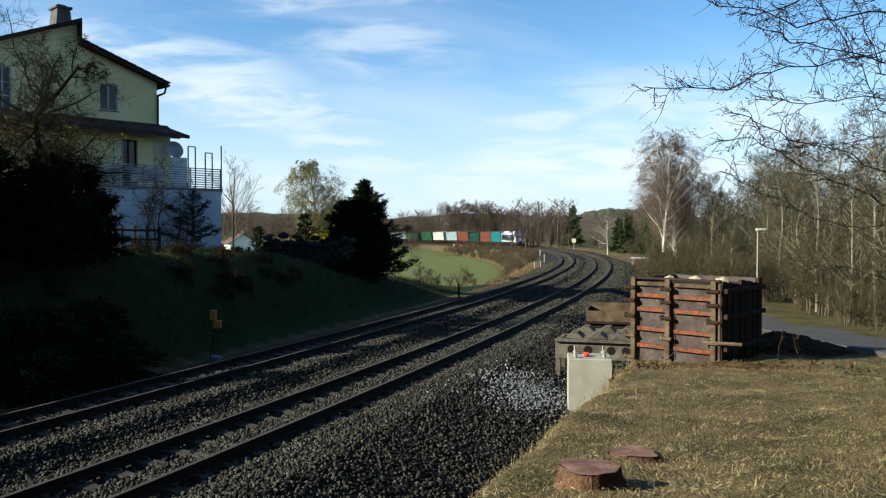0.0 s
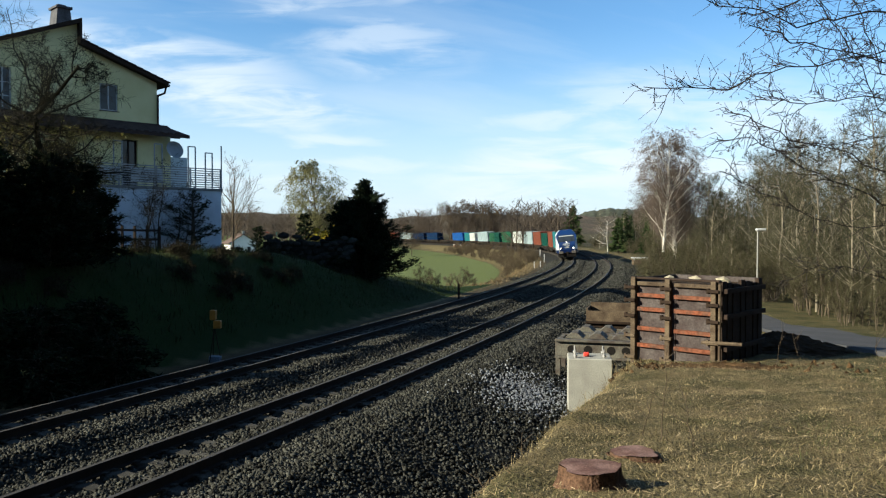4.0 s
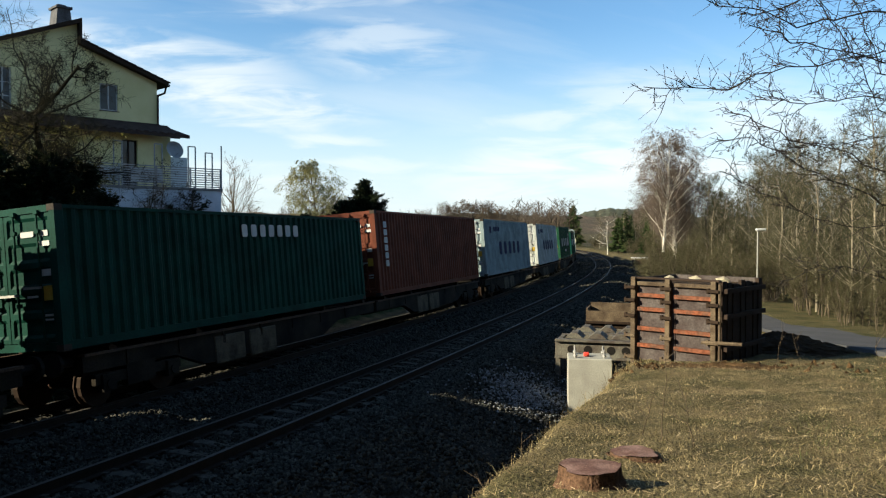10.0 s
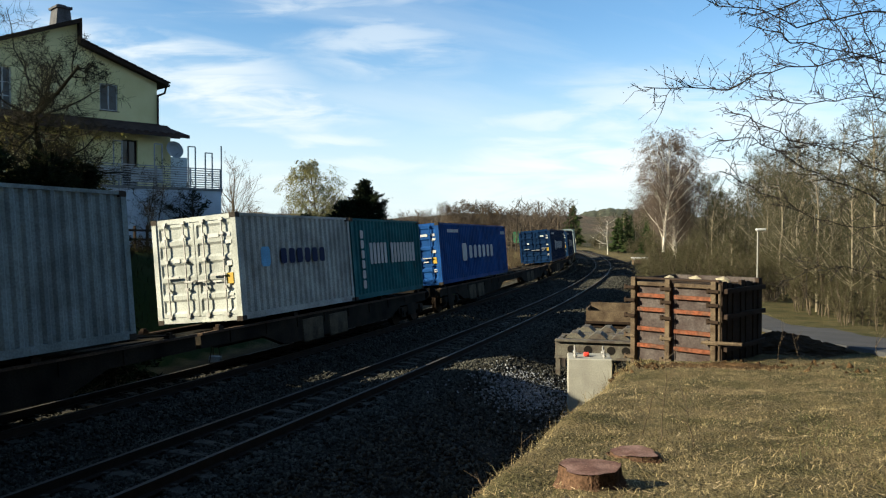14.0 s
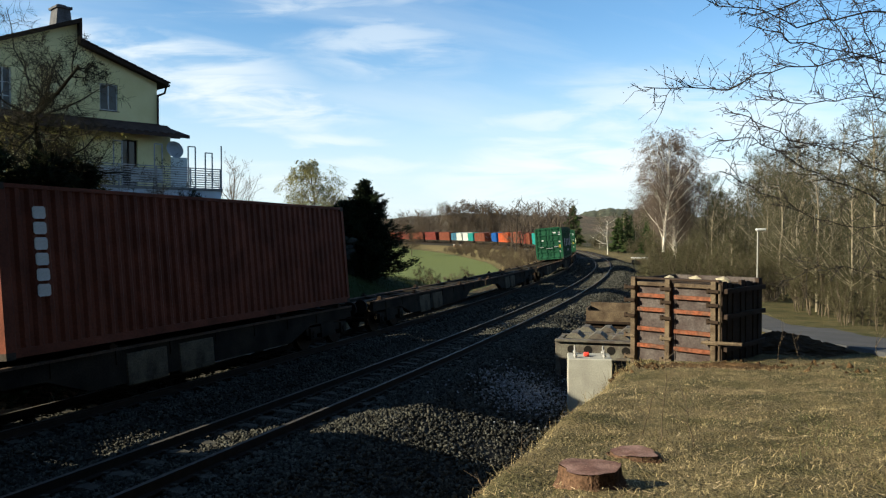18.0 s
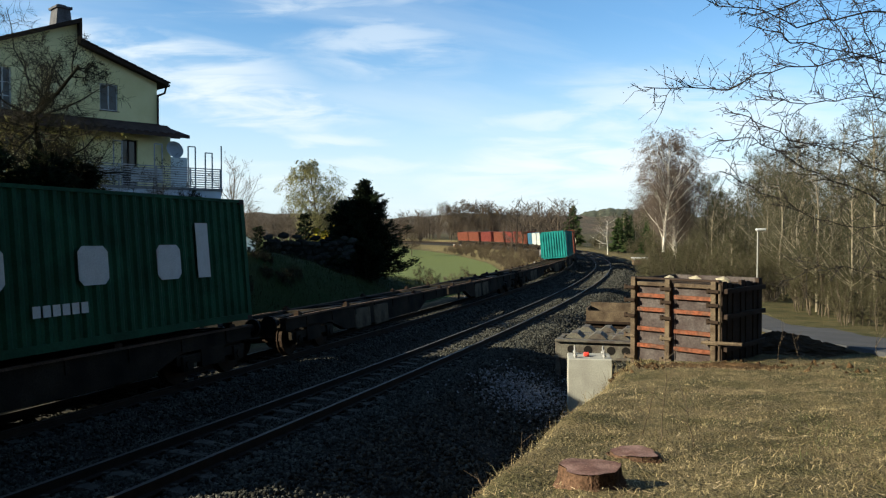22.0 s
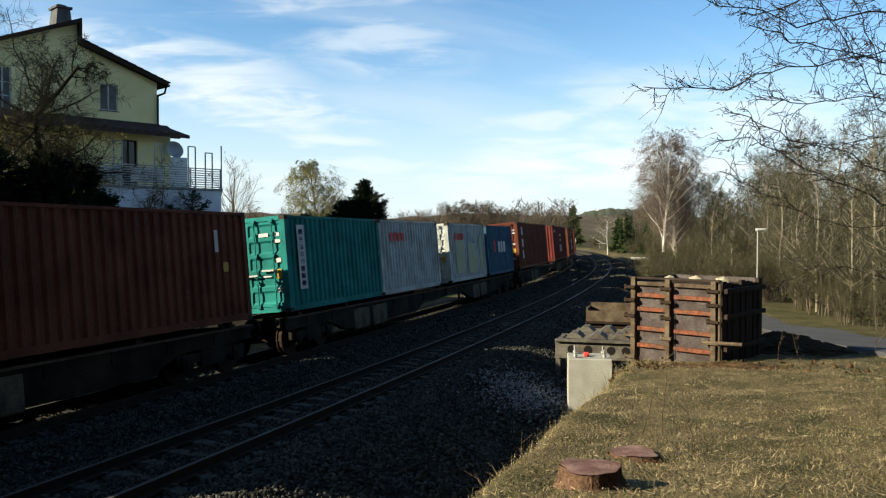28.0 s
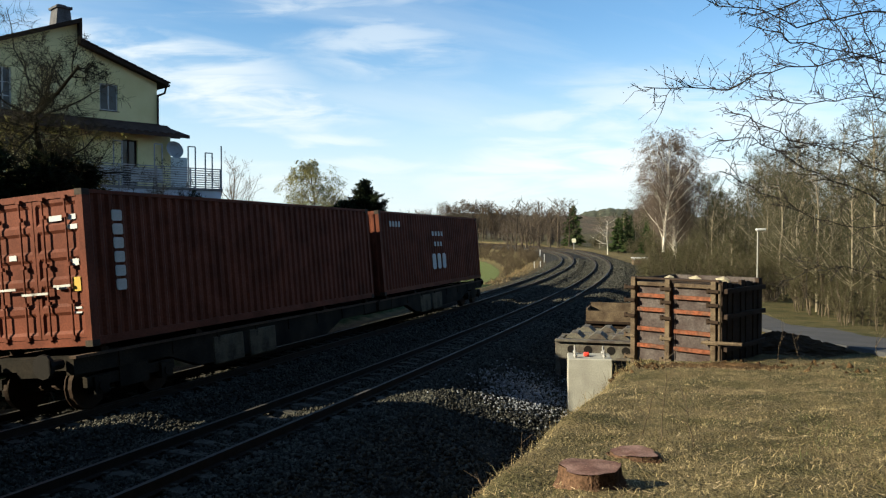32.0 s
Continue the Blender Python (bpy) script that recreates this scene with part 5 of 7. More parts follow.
def build_far():
    """Shrubs on the far embankment, woods and hills behind."""
    rng = random.Random(33)
    sh = [tree("embankment_shrub", 100 + k, 2.6, 0.03, "bare brown shrub on the railway embankment", (12, 6, 4), stems=5, spread=0.55, twig=mat("tan_twigs", (0.10, 0.078, 0.05), 0.95, 0.3, 2, 30, 0.0), category="shrub", group="embankment shrubs", rmin=0.014) for k in range(2)]
    for i in range(170):
        p = beside(112 + 152 * rng.random() ** 0.8, -rng.uniform(4.6, 9.8))
        (move(sh[i], p.x, p.y, rng.uniform(0.6, 1.0)) if i < 2 else plant(sh[i % 2], p.x, p.y, rng.uniform(0.55, 1.05), rng.uniform(0, 6)))
    for (x, y, k) in ((-2.0, 72, 1.1), (-0.9, 74, 0.8), (0.6, 70, 0.7), (2.5, 72, 0.9), (-1.2, 66, 0.5), (1.4, 62, 0.5)):
        plant(sh[0], x, y, k, x)
    field = tree("field_tree", 110, 15, 0.25, "bare broad tree standing before the far wood", (30, 13, 9), (0.04, 0.07, 0.02), (0.40, 0.5, 0.5), 0.68, 0.09, rmin=0.03, dome=1, group="far trees")
    for i, (x, y, k) in enumerate(((3.0, 300, 0.94), (9.0, 305, 0.98), (15.0, 298, 0.94), (21.5, 310, 0.84), (29, 312, 0.8), (-9.5, 240, 0.6), (35, 318, 0.55), (40, 320, 0.6), (46, 322, 0.52))):
        (move(field, x, y, k) if i == 0 else plant(field, x, y, k, i * 1.3))
    # woods: many thin bare trees in one mass, and a hill of woods behind
    tw = Twigs()
    g = np.random.default_rng(7)
    for i in range(620):
        a = g.uniform(-0.42, 0.30)
        r = g.uniform(235, 420) if a < 0.02 else g.uniform(190, 330)
        if -0.085 < a < 0.08 and r < 330:
            r = g.uniform(332, 430)
        if 0.16 < a < 0.235:
            continue
        x, y = r * math.sin(a), r * math.cos(a)
        z = on_ground(x, y)
        h = g.uniform(8, 13.5)
        tw.tube([(x, y, z - 0.3), (x + g.normal() * 0.4, y, z + h * 0.6), (x + g.normal() * 0.8, y, z + h)], [0.2, 0.13, 0.03], 3)
        for k in range(26):
            f = g.uniform(0.12, 0.95)
            b = g.uniform(0, 6.28)
            L = h * 0.30 * (1.1 - 0.6 * f) * g.uniform(0.6, 1.2)
            p = np.array([x, y, z + h * f]); q = p + L * np.array([math.cos(b), math.sin(b), 0.75])
            tw.tube([p, (p + q) / 2 + g.normal(size=3) * 0.2, q], [0.075, 0.05, 0.02], 3)
            for _ in range(3):
                w = p + (q - p) * g.uniform(0.3, 1)
                tw.tube([w, w + g.normal(size=3) * np.array([0.5, 0.5, 0.45]) * L * 0.35 + np.array([0, 0, 0.3 * L])], [0.045, 0.02], 3)
    tagged(soup("far_woods", *tw.arrays(), mat("far_wood_twigs", (0.085, 0.068, 0.052), 0.95, 0.3, 0.05, 2, 0.0, island=0.35)), "bare brown woods beyond the railway", "wood", kind="stuff")
    # hills
    def hill(name, a0, a1, r, prof, material, label):
        vs, fs = [], []
        n = 90
        for i in range(n + 1):
            a = a0 + (a1 - a0) * i / n
            h = float(np.interp(math.degrees(a), *prof)) + 1.2 * math.sin(i * 0.9) * math.sin(i * 0.37) + 0.5 * math.sin(i * 2.3)
            for (rr, k) in ((r - 160, -0.05), (r - 110, 0.35), (r - 60, 0.72), (r - 25, 0.93), (r, 1.0), (r + 120, -0.1)):
                vs.append((rr * math.sin(a), rr * math.cos(a), -4 + (h + 4) * k))
        for i in range(n):
            for j in range(5):
                q = i * 6 + j
                fs.append((q, q + 6, q + 7, q + 1))
        o = raw(name, vs, fs, material, smoothed=True)
        return tagged(o, label, "hill", kind="structure")
    hill("backdrop_hill", -0.6, 0.6, 640, ([-34, -20, -12, -4, 0, 4, 9, 14, 34], [13, 14, 16, 12, 14, 15, 13, 12, 12]), mat("wooded_hill", (0.085, 0.065, 0.05), 0.97, 0.4, 0.06, 0.6, 1.0, alt=(0.055, 0.05, 0.035), bump_d=2.0), "distant brown wooded hill")
    hill("backdrop_hill", 0.13, 0.32, 1150, ([7, 9, 10.5, 12, 14, 18], [4, 19, 28, 32, 29, 10]), mat("green_hill", (0.058, 0.064, 0.046), 0.97, 0.3, 0.01, 0.2, 0.5, alt=(0.045, 0.05, 0.036), bump_d=2.0), "distant green hill with fields")


build_far()


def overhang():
    """A tree beside the camera, its bare branches placed to fit the camera's view."""
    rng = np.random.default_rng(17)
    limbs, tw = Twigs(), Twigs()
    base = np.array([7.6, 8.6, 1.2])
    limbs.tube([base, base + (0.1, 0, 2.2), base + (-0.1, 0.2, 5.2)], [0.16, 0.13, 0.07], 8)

    def limb(pts, r):
        pts = np.asarray(pts, float)
        fine = [pts[0]]
        for a, b in zip(pts, pts[1:]):
            for k in (1, 2, 3):
                fine.append(a + (b - a) * k / 3 + rng.normal(size=3) * 0.018)
        fine = np.array(fine)
        rads = np.linspace(r, 0.0045, len(fine))
        limbs.tube(fine, rads, 5)
        for i in range(2, len(fine) - 1):
            for _ in range(2):
                d = fine[i + 1] - fine[i]; d /= np.linalg.norm(d)
                e = turn(d, rng, 0.65)
                e[2] += 0.12
                e /= np.linalg.norm(e)
                L = rng.uniform(0.12, 0.42) * (1.1 - 0.55 * i / len(fine))
                p = fine[i]
                q = [p]
                for k in range(5):
                    e = turn(e, rng, 0.22)
                    q.append(q[-1] + e * L / 5)
                tw.tube(q, np.linspace(0.0052, 0.0022, 6), 3)
                for k in (2, 3, 4):
                    f = turn(e, rng, 0.8)
                    m = q[k]
                    l2 = rng.uniform(0.08, 0.3)
                    tw.tube([m, m + f * l2 * 0.5, m + turn(f, rng, 0.3) * l2], [0.0036, 0.003, 0.002], 3)
                    for _ in range(2):
                        bud = m + f * l2 * rng.uniform(0.2, 1)
                        tw.tube([bud, bud + turn(f, rng, 0.8) * 0.03], [0.0048, 0.002], 3)
    # limbs, laid along the camera's sight lines: bearing and rise in degrees, metres from the eye
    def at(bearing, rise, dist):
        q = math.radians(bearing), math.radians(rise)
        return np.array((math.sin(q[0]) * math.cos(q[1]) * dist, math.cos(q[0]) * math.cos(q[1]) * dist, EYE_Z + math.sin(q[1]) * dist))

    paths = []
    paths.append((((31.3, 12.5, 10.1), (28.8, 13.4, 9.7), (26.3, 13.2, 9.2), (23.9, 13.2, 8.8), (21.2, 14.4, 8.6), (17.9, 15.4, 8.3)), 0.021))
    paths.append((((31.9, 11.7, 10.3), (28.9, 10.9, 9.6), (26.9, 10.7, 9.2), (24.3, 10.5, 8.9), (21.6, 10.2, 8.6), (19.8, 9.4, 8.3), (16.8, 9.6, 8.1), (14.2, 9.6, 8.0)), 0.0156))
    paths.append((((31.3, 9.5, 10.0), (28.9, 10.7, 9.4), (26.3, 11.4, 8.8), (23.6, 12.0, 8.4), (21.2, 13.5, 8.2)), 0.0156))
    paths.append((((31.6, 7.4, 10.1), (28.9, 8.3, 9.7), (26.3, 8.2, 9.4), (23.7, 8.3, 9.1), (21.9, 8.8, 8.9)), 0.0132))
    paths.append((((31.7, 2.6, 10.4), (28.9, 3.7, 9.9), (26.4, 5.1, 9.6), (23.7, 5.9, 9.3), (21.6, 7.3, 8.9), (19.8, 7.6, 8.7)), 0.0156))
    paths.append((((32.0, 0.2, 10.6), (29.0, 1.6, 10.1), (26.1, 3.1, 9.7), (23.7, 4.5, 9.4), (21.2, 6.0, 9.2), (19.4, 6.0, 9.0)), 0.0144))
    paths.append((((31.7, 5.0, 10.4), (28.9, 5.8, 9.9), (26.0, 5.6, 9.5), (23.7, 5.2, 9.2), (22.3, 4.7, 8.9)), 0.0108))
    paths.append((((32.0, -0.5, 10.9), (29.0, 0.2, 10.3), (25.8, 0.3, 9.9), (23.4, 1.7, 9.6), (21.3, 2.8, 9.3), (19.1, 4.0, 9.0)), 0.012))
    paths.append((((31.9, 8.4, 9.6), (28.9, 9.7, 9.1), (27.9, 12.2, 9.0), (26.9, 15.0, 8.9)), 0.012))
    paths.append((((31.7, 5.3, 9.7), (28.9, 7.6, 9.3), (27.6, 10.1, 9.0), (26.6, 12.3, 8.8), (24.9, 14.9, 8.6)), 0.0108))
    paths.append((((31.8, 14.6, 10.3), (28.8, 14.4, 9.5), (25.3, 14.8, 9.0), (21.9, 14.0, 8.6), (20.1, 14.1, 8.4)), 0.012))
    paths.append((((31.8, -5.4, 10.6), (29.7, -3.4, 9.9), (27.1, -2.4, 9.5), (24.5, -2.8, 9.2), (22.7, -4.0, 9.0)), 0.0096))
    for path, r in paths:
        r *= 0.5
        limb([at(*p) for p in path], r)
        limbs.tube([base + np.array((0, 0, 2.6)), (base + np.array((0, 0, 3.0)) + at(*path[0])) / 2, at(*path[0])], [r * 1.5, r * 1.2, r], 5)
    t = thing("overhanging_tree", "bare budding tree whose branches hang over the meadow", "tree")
    dk = mat("dark_limb_bark", (0.032, 0.028, 0.024), 0.9, 0.3, 5, 40, 0.3)
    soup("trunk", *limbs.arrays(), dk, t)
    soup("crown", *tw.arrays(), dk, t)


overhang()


def build_grass():
    rng = np.random.default_rng(12)

    def blades(n, x0, x1, y0, y1, hmin, hmax, wid, lay, material, name, label, test, tufts=0):
        x, y = rng.uniform(x0, x1, n), y0 + (y1 - y0) * rng.random(n) ** 1.6
        turned = rng.uniform(0, 6.283, n)
        if tufts:       # most blades grow in tufts that lean one way
            j = rng.integers(0, tufts, n)
            own = rng.random(n) < 0.45
            cx, cy, ca = rng.uniform(x0, x1, tufts), y0 + (y1 - y0) * rng.random(tufts) ** 1.6, rng.uniform(0, 6.283, tufts)
            x, y = np.where(own, cx[j] + rng.normal(0, 0.055, n), x), np.where(own, cy[j] + rng.normal(0, 0.055, n), y)
            turned = np.where(own, ca[j] + rng.normal(0, 0.7, n), turned)
        s, d = line_coords(x, y)
        ok = test(x, y, s, d)
        x, y, s, d, turned = x[ok], y[ok], s[ok], d[ok], turned[ok]
        z = ground_height(x, y, s, d)
        k = len(x)
        h = rng.uniform(hmin, hmax, k)
        a = turned
        t = np.abs(rng.normal(lay, 0.35, k))
        tip = np.stack([np.cos(a) * np.sin(t), np.sin(a) * np.sin(t), np.abs(np.cos(t)) + 0.08], 1) * h[:, None]
        b = a + 1.57 + rng.normal(0, 0.4, k)
        w = wid * rng.uniform(0.6, 1.4, k)
        side = np.stack([np.cos(b), np.sin(b), np.zeros(k)], 1) * w[:, None]
        p = np.stack([x, y, z - 0.006], 1)
        mid = p + tip * 0.55 + np.array([0, 0, 1.0]) * (h * 0.12)[:, None]
        v = np.stack([p - side, p + side, mid + side * 0.7, mid - side * 0.7, p + tip], 1).reshape(-1, 3)
        f = np.array([(0, 1, 2), (0, 2, 3), (3, 2, 4)])
        tris = (f[None] + (np.arange(k) * 5)[:, None, None]).reshape(-1, 3)
        tagged(soup(name, v, tris, material), label, "grass", kind="stuff")
    dry = mat("dry_grass_blades", (0.265, 0.21, 0.113), 0.8, 0.35, 1.6, 9, 0, alt=(0.10, 0.084, 0.04), island=0.6)
    grn = mat("green_grass_blades", (0.065, 0.074, 0.026), 0.8, 0.25, 1.5, 10, 0, island=0.4)
    bank = lambda x, y, s, d: (d > 9.2) & (x < 0.72 * y + 1.5)
    blades(300000, -1.5, 17, 3.2, 24, 0.022, 0.085, 0.0018, 1.36, dry, "dry_grass", "matted dry grass on the bank", bank, 7000)
    blades(60000, -1, 17, 3.2, 24, 0.03, 0.09, 0.0022, 0.9, grn, "green_grass", "short green grass on the bank",
           lambda x, y, s, d: bank(x, y, s, d) & (np.sin(x * 0.9 + 0.5) * np.sin(y * 0.5 + x * 0.3) + rng.normal(0, 0.35, len(x)) + (x - 4) * 0.09 > 0.25))
    blades(30000, -2, 6, 3.4, 18, 0.05, 0.2, 0.0021, 1.0, dry, "edge_grass", "long dry grass hanging over the bank's edge", lambda x, y, s, d: (d > 8.8) & (d < 10.3), 900)
    blades(9000, -3, 17, 4, 40, 0.15, 0.45, 0.003, 0.45, dry, "tall_dry_grass", "taller dry stalks along the ditch and lane",
           lambda x, y, s, d: ((d > 8.9) & (d < 10.0)) | ((d > 19) & (y > 14)))
    # lawn blades, near-black because the bank's shade is in their colour
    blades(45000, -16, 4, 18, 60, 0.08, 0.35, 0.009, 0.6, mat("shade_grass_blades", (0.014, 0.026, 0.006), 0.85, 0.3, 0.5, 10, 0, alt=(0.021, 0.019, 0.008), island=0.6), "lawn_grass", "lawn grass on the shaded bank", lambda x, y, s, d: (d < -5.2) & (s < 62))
    blades(30000, -10, 25, 60, 170, 0.15, 0.5, 0.016, 0.7, mat("tan_tall_grass", (0.165, 0.12, 0.065), 0.9, 0.2, 0.3, 4, 0, island=0.35), "embankment_grass", "tall tan grass on the far embankment", lambda x, y, s, d: (d < -3.8) & (d > -11) & (s > 60))
    # flat litter: chips, dry leaves and straw
    k = 34000
    x, y = rng.uniform(-1.5, 14, k), 3.2 + 16 * rng.random(k) ** 1.5
    s, d = line_coords(x, y)
    ok = bank(x, y, s, d)
    x, y = x[ok], y[ok]
    z = ground_height(x, y, s[ok], d[ok]) + rng.uniform(0.01, 0.05, len(x))
    k = len(x)
    a = rng.uniform(0, 6.283, k)
    L, w = rng.uniform(0.005, 0.025, k) * np.where(rng.random(k) < 0.02, 3.0, 1.0), rng.uniform(0.001, 0.0035, k)
    u = np.stack([np.cos(a), np.sin(a), rng.normal(0, 0.25, k)], 1) * L[:, None]
    v = np.stack([-np.sin(a), np.cos(a), rng.normal(0, 0.25, k)], 1) * w[:, None]
    p = np.stack([x, y, z], 1)
    V = np.stack([p - u - v, p + u - v * 0.6, p + u * 0.8 + v, p - u * 0.7 + v], 1).reshape(-1, 3)
    T = (np.array([(0, 1, 2), (0, 2, 3)])[None] + (np.arange(k) * 4)[:, None, None]).reshape(-1, 3)
    tagged(soup("grass_litter", V, T, mat("litter", (0.36, 0.29, 0.18), 0.85, 0.3, 1.2, 20, 0, alt=(0.16, 0.11, 0.06), island=0.6)), "dry leaves, wood chips and straw on the bank", "litter", kind="stuff")
    # clods of soil at the foot of the formwork
    k = 380
    cx, cy = 5.4 + rng.normal(0, 1.5, k), 15.9 + rng.normal(0, 0.55, k)
    cz = ground_height(cx, cy) + 0.01
    oc = np.array([(1, 0, 0), (-1, 0, 0), (0, 1, 0), (0, -1, 0), (0, 0, 1), (0, 0, -1)], float)
    of = np.array([(0, 2, 4), (2, 1, 4), (1, 3, 4), (3, 0, 4), (2, 0, 5), (1, 2, 5), (3, 1, 5), (0, 3, 5)])
    P = (oc[None] + rng.normal(0, 0.25, (k, 6, 3))) * rng.uniform(0.008, 0.2, (k, 1, 1)) ** 1.6 + np.stack([cx, cy, cz], 1)[:, None]
    tagged(soup("soil_clods", P.reshape(-1, 3), (of[None] + (np.arange(k) * 6)[:, None, None]).reshape(-1, 3), mat("tan_soil", (0.062, 0.038, 0.018), 0.95, 0.4, 4, 40, 0.6, island=0.5)), "clods of dug soil in the grass", "soil", kind="stuff")
    # thin saplings and stalks in the foreground
    st = Twigs()
    for (x, y, h, l) in ((2.05, 7.4, 0.95, 0.05), (2.3, 7.2, 0.5, -0.2), (2.0, 7.9, 0.4, 0.3), (0.8, 8.6, 0.6, 0.1), (0.5, 8.0, 0.5, -0.3), (4.6, 8.0, 1.1, -0.2), (5.0, 8.8, 1.3, 0.15), (4.9, 7.0, 0.8, -0.3), (4.2, 6.4, 0.5, 0.2), (6.5, 15.4, 0.9, 0.2), (7.1, 15.6, 0.7, -0.3)):
        z = on_ground(x, y)
        p = np.array([x, y, z])
        q = [p + np.array([l * f * h + rng.normal() * 0.012, rng.normal() * 0.012, f * h]) for f in np.linspace(0, 1, 6)]
        st.tube(q, np.linspace(0.006, 0.0025, 6), 3)
        for k in (2, 3, 4):
            e = np.array([rng.normal() * 0.5, rng.normal() * 0.3, 0.6]); e /= np.linalg.norm(e)
            st.tube([q[k], q[k] + e * 0.12, q[k] + e * 0.2 + rng.normal(size=3) * 0.02], [0.004, 0.003, 0.002], 3)
    tagged(soup("bare_stalks", *st.arrays(), M_TWIG), "thin bare saplings and stalks in the grass", "stalks", kind="stuff")


build_grass()


def build_white_stones():
    rng = np.random.default_rng(9)
    ico = bmesh.new(); bmesh.ops.create_icosphere(ico, subdivisions=1, radius=1)
    bv = np.array([v.co for v in ico.verts]); bt = np.array([[v.index for v in f.verts] for f in ico.faces]); ico.free()
    V, T, o = [], [], 0
    for i in range(1500):
        s, d = 13.0 + rng.normal() * 0.95, 7.6 + rng.normal() * 0.5
        p = beside(s, d)
        hh = np.interp(d, [6.5, 8.8], [0.06, -0.70])
        r = rng.uniform(0.014, 0.034)
        pts = bv * (1 + 0.2 * rng.normal(size=(len(bv), 1))) * r * rng.uniform(0.6, 1.2, 3) + np.array([p.x, p.y, p.z + hh + 0.03])
        V.append(pts); T.append(bt + o); o += len(bv)
    tagged(soup("white_stones", np.concatenate(V), np.concatenate(T), mat("pale_rubble", (0.17, 0.18, 0.195), 0.9, 0.25, 4, 30, 0.3, island=0.35)), "spilt pale rubble stones on the ballast slope", "stones", kind="stuff")


build_white_stones()

# ---- the train ----
TRAIN_0, SPEED = 195.3, 24.3            # where the train's zero mark is at the start, and metres a second
BOX_W, FLOOR = 2.438, 1.22


def paint(name, col):
    col = tuple(c * 0.8 for c in col)
    return mat("paint_" + name, col, 0.6, 0.2, 1.4, 26, 0.12, alt=tuple(c * 0.62 for c in col), spec=0.06, bump_d=0.004)


PAINTS = {"teal": (0.022, 0.15, 0.17), "green": (0.018, 0.080, 0.042), "dark_green": (0.006, 0.052, 0.038), "brown": (0.15, 0.048, 0.029), "red": (0.145, 0.034, 0.027),
          "orange": (0.36, 0.075, 0.028), "white": (0.47, 0.50, 0.47), "pale_blue": (0.27, 0.345, 0.36), "blue": (0.012, 0.075, 0.26), "navy": (0.004, 0.022, 0.066), "turquoise": (0.02, 0.21, 0.19), "slate": (0.045, 0.125, 0.19)}
M_BLUELET = mat("blue_lettering", (0.005, 0.014, 0.06), 0.6, 0.12, 4, 40, 0.0, spec=0.08)
M_REDLET = mat("red_lettering", (0.45, 0.03, 0.02), 0.6, 0.12, 4, 40, 0.0)
M_YELLOW = mat("yellow_sticker", (0.38, 0.25, 0.03), 0.6, 0.12, 4, 40, 0.0)
M_FRAME = mat("dusty_wagon_steel", (0.022, 0.018, 0.013), 0.85, 0.35, 1.1, 30, 0.3, alt=(0.004, 0.004, 0.0035))
CORR = {}


def corrugated(name, x0, x1, z0, z1, y, out, pitch=0.278, deep=0.044):
    """A panel of trapezoid corrugations in the plane y, its ribs standing out by `deep` against out."""
    n = max(2, round((x1 - x0) / pitch))
    p = (x1 - x0) / n
    prof = []
    for i in range(n):
        a = x0 + i * p
        prof += [(a, 0), (a + 0.28 * p, 0), (a + 0.5 * p, -deep), (a + 0.78 * p, -deep)]
    prof.append((x1, 0))
    bm = bmesh.new()
    lo = [bm.verts.new((x, y + out * q, z0)) for x, q in prof]
    hi = [bm.verts.new((x, y + out * q, z1)) for x, q in prof]
    for i in range(len(prof) - 1):
        f = (lo[i], lo[i + 1], hi[i + 1], hi[i])
        bm.faces.new(f if out < 0 else f[::-1])
    return bm


def cross_x(bm):
    """Turns a panel built along x into one across the box."""
    bmesh.ops.rotate(bm, verts=bm.verts, cent=(0, 0, 0), matrix=Matrix.Rotation(radians(90), 3, "Z"))
    return bm


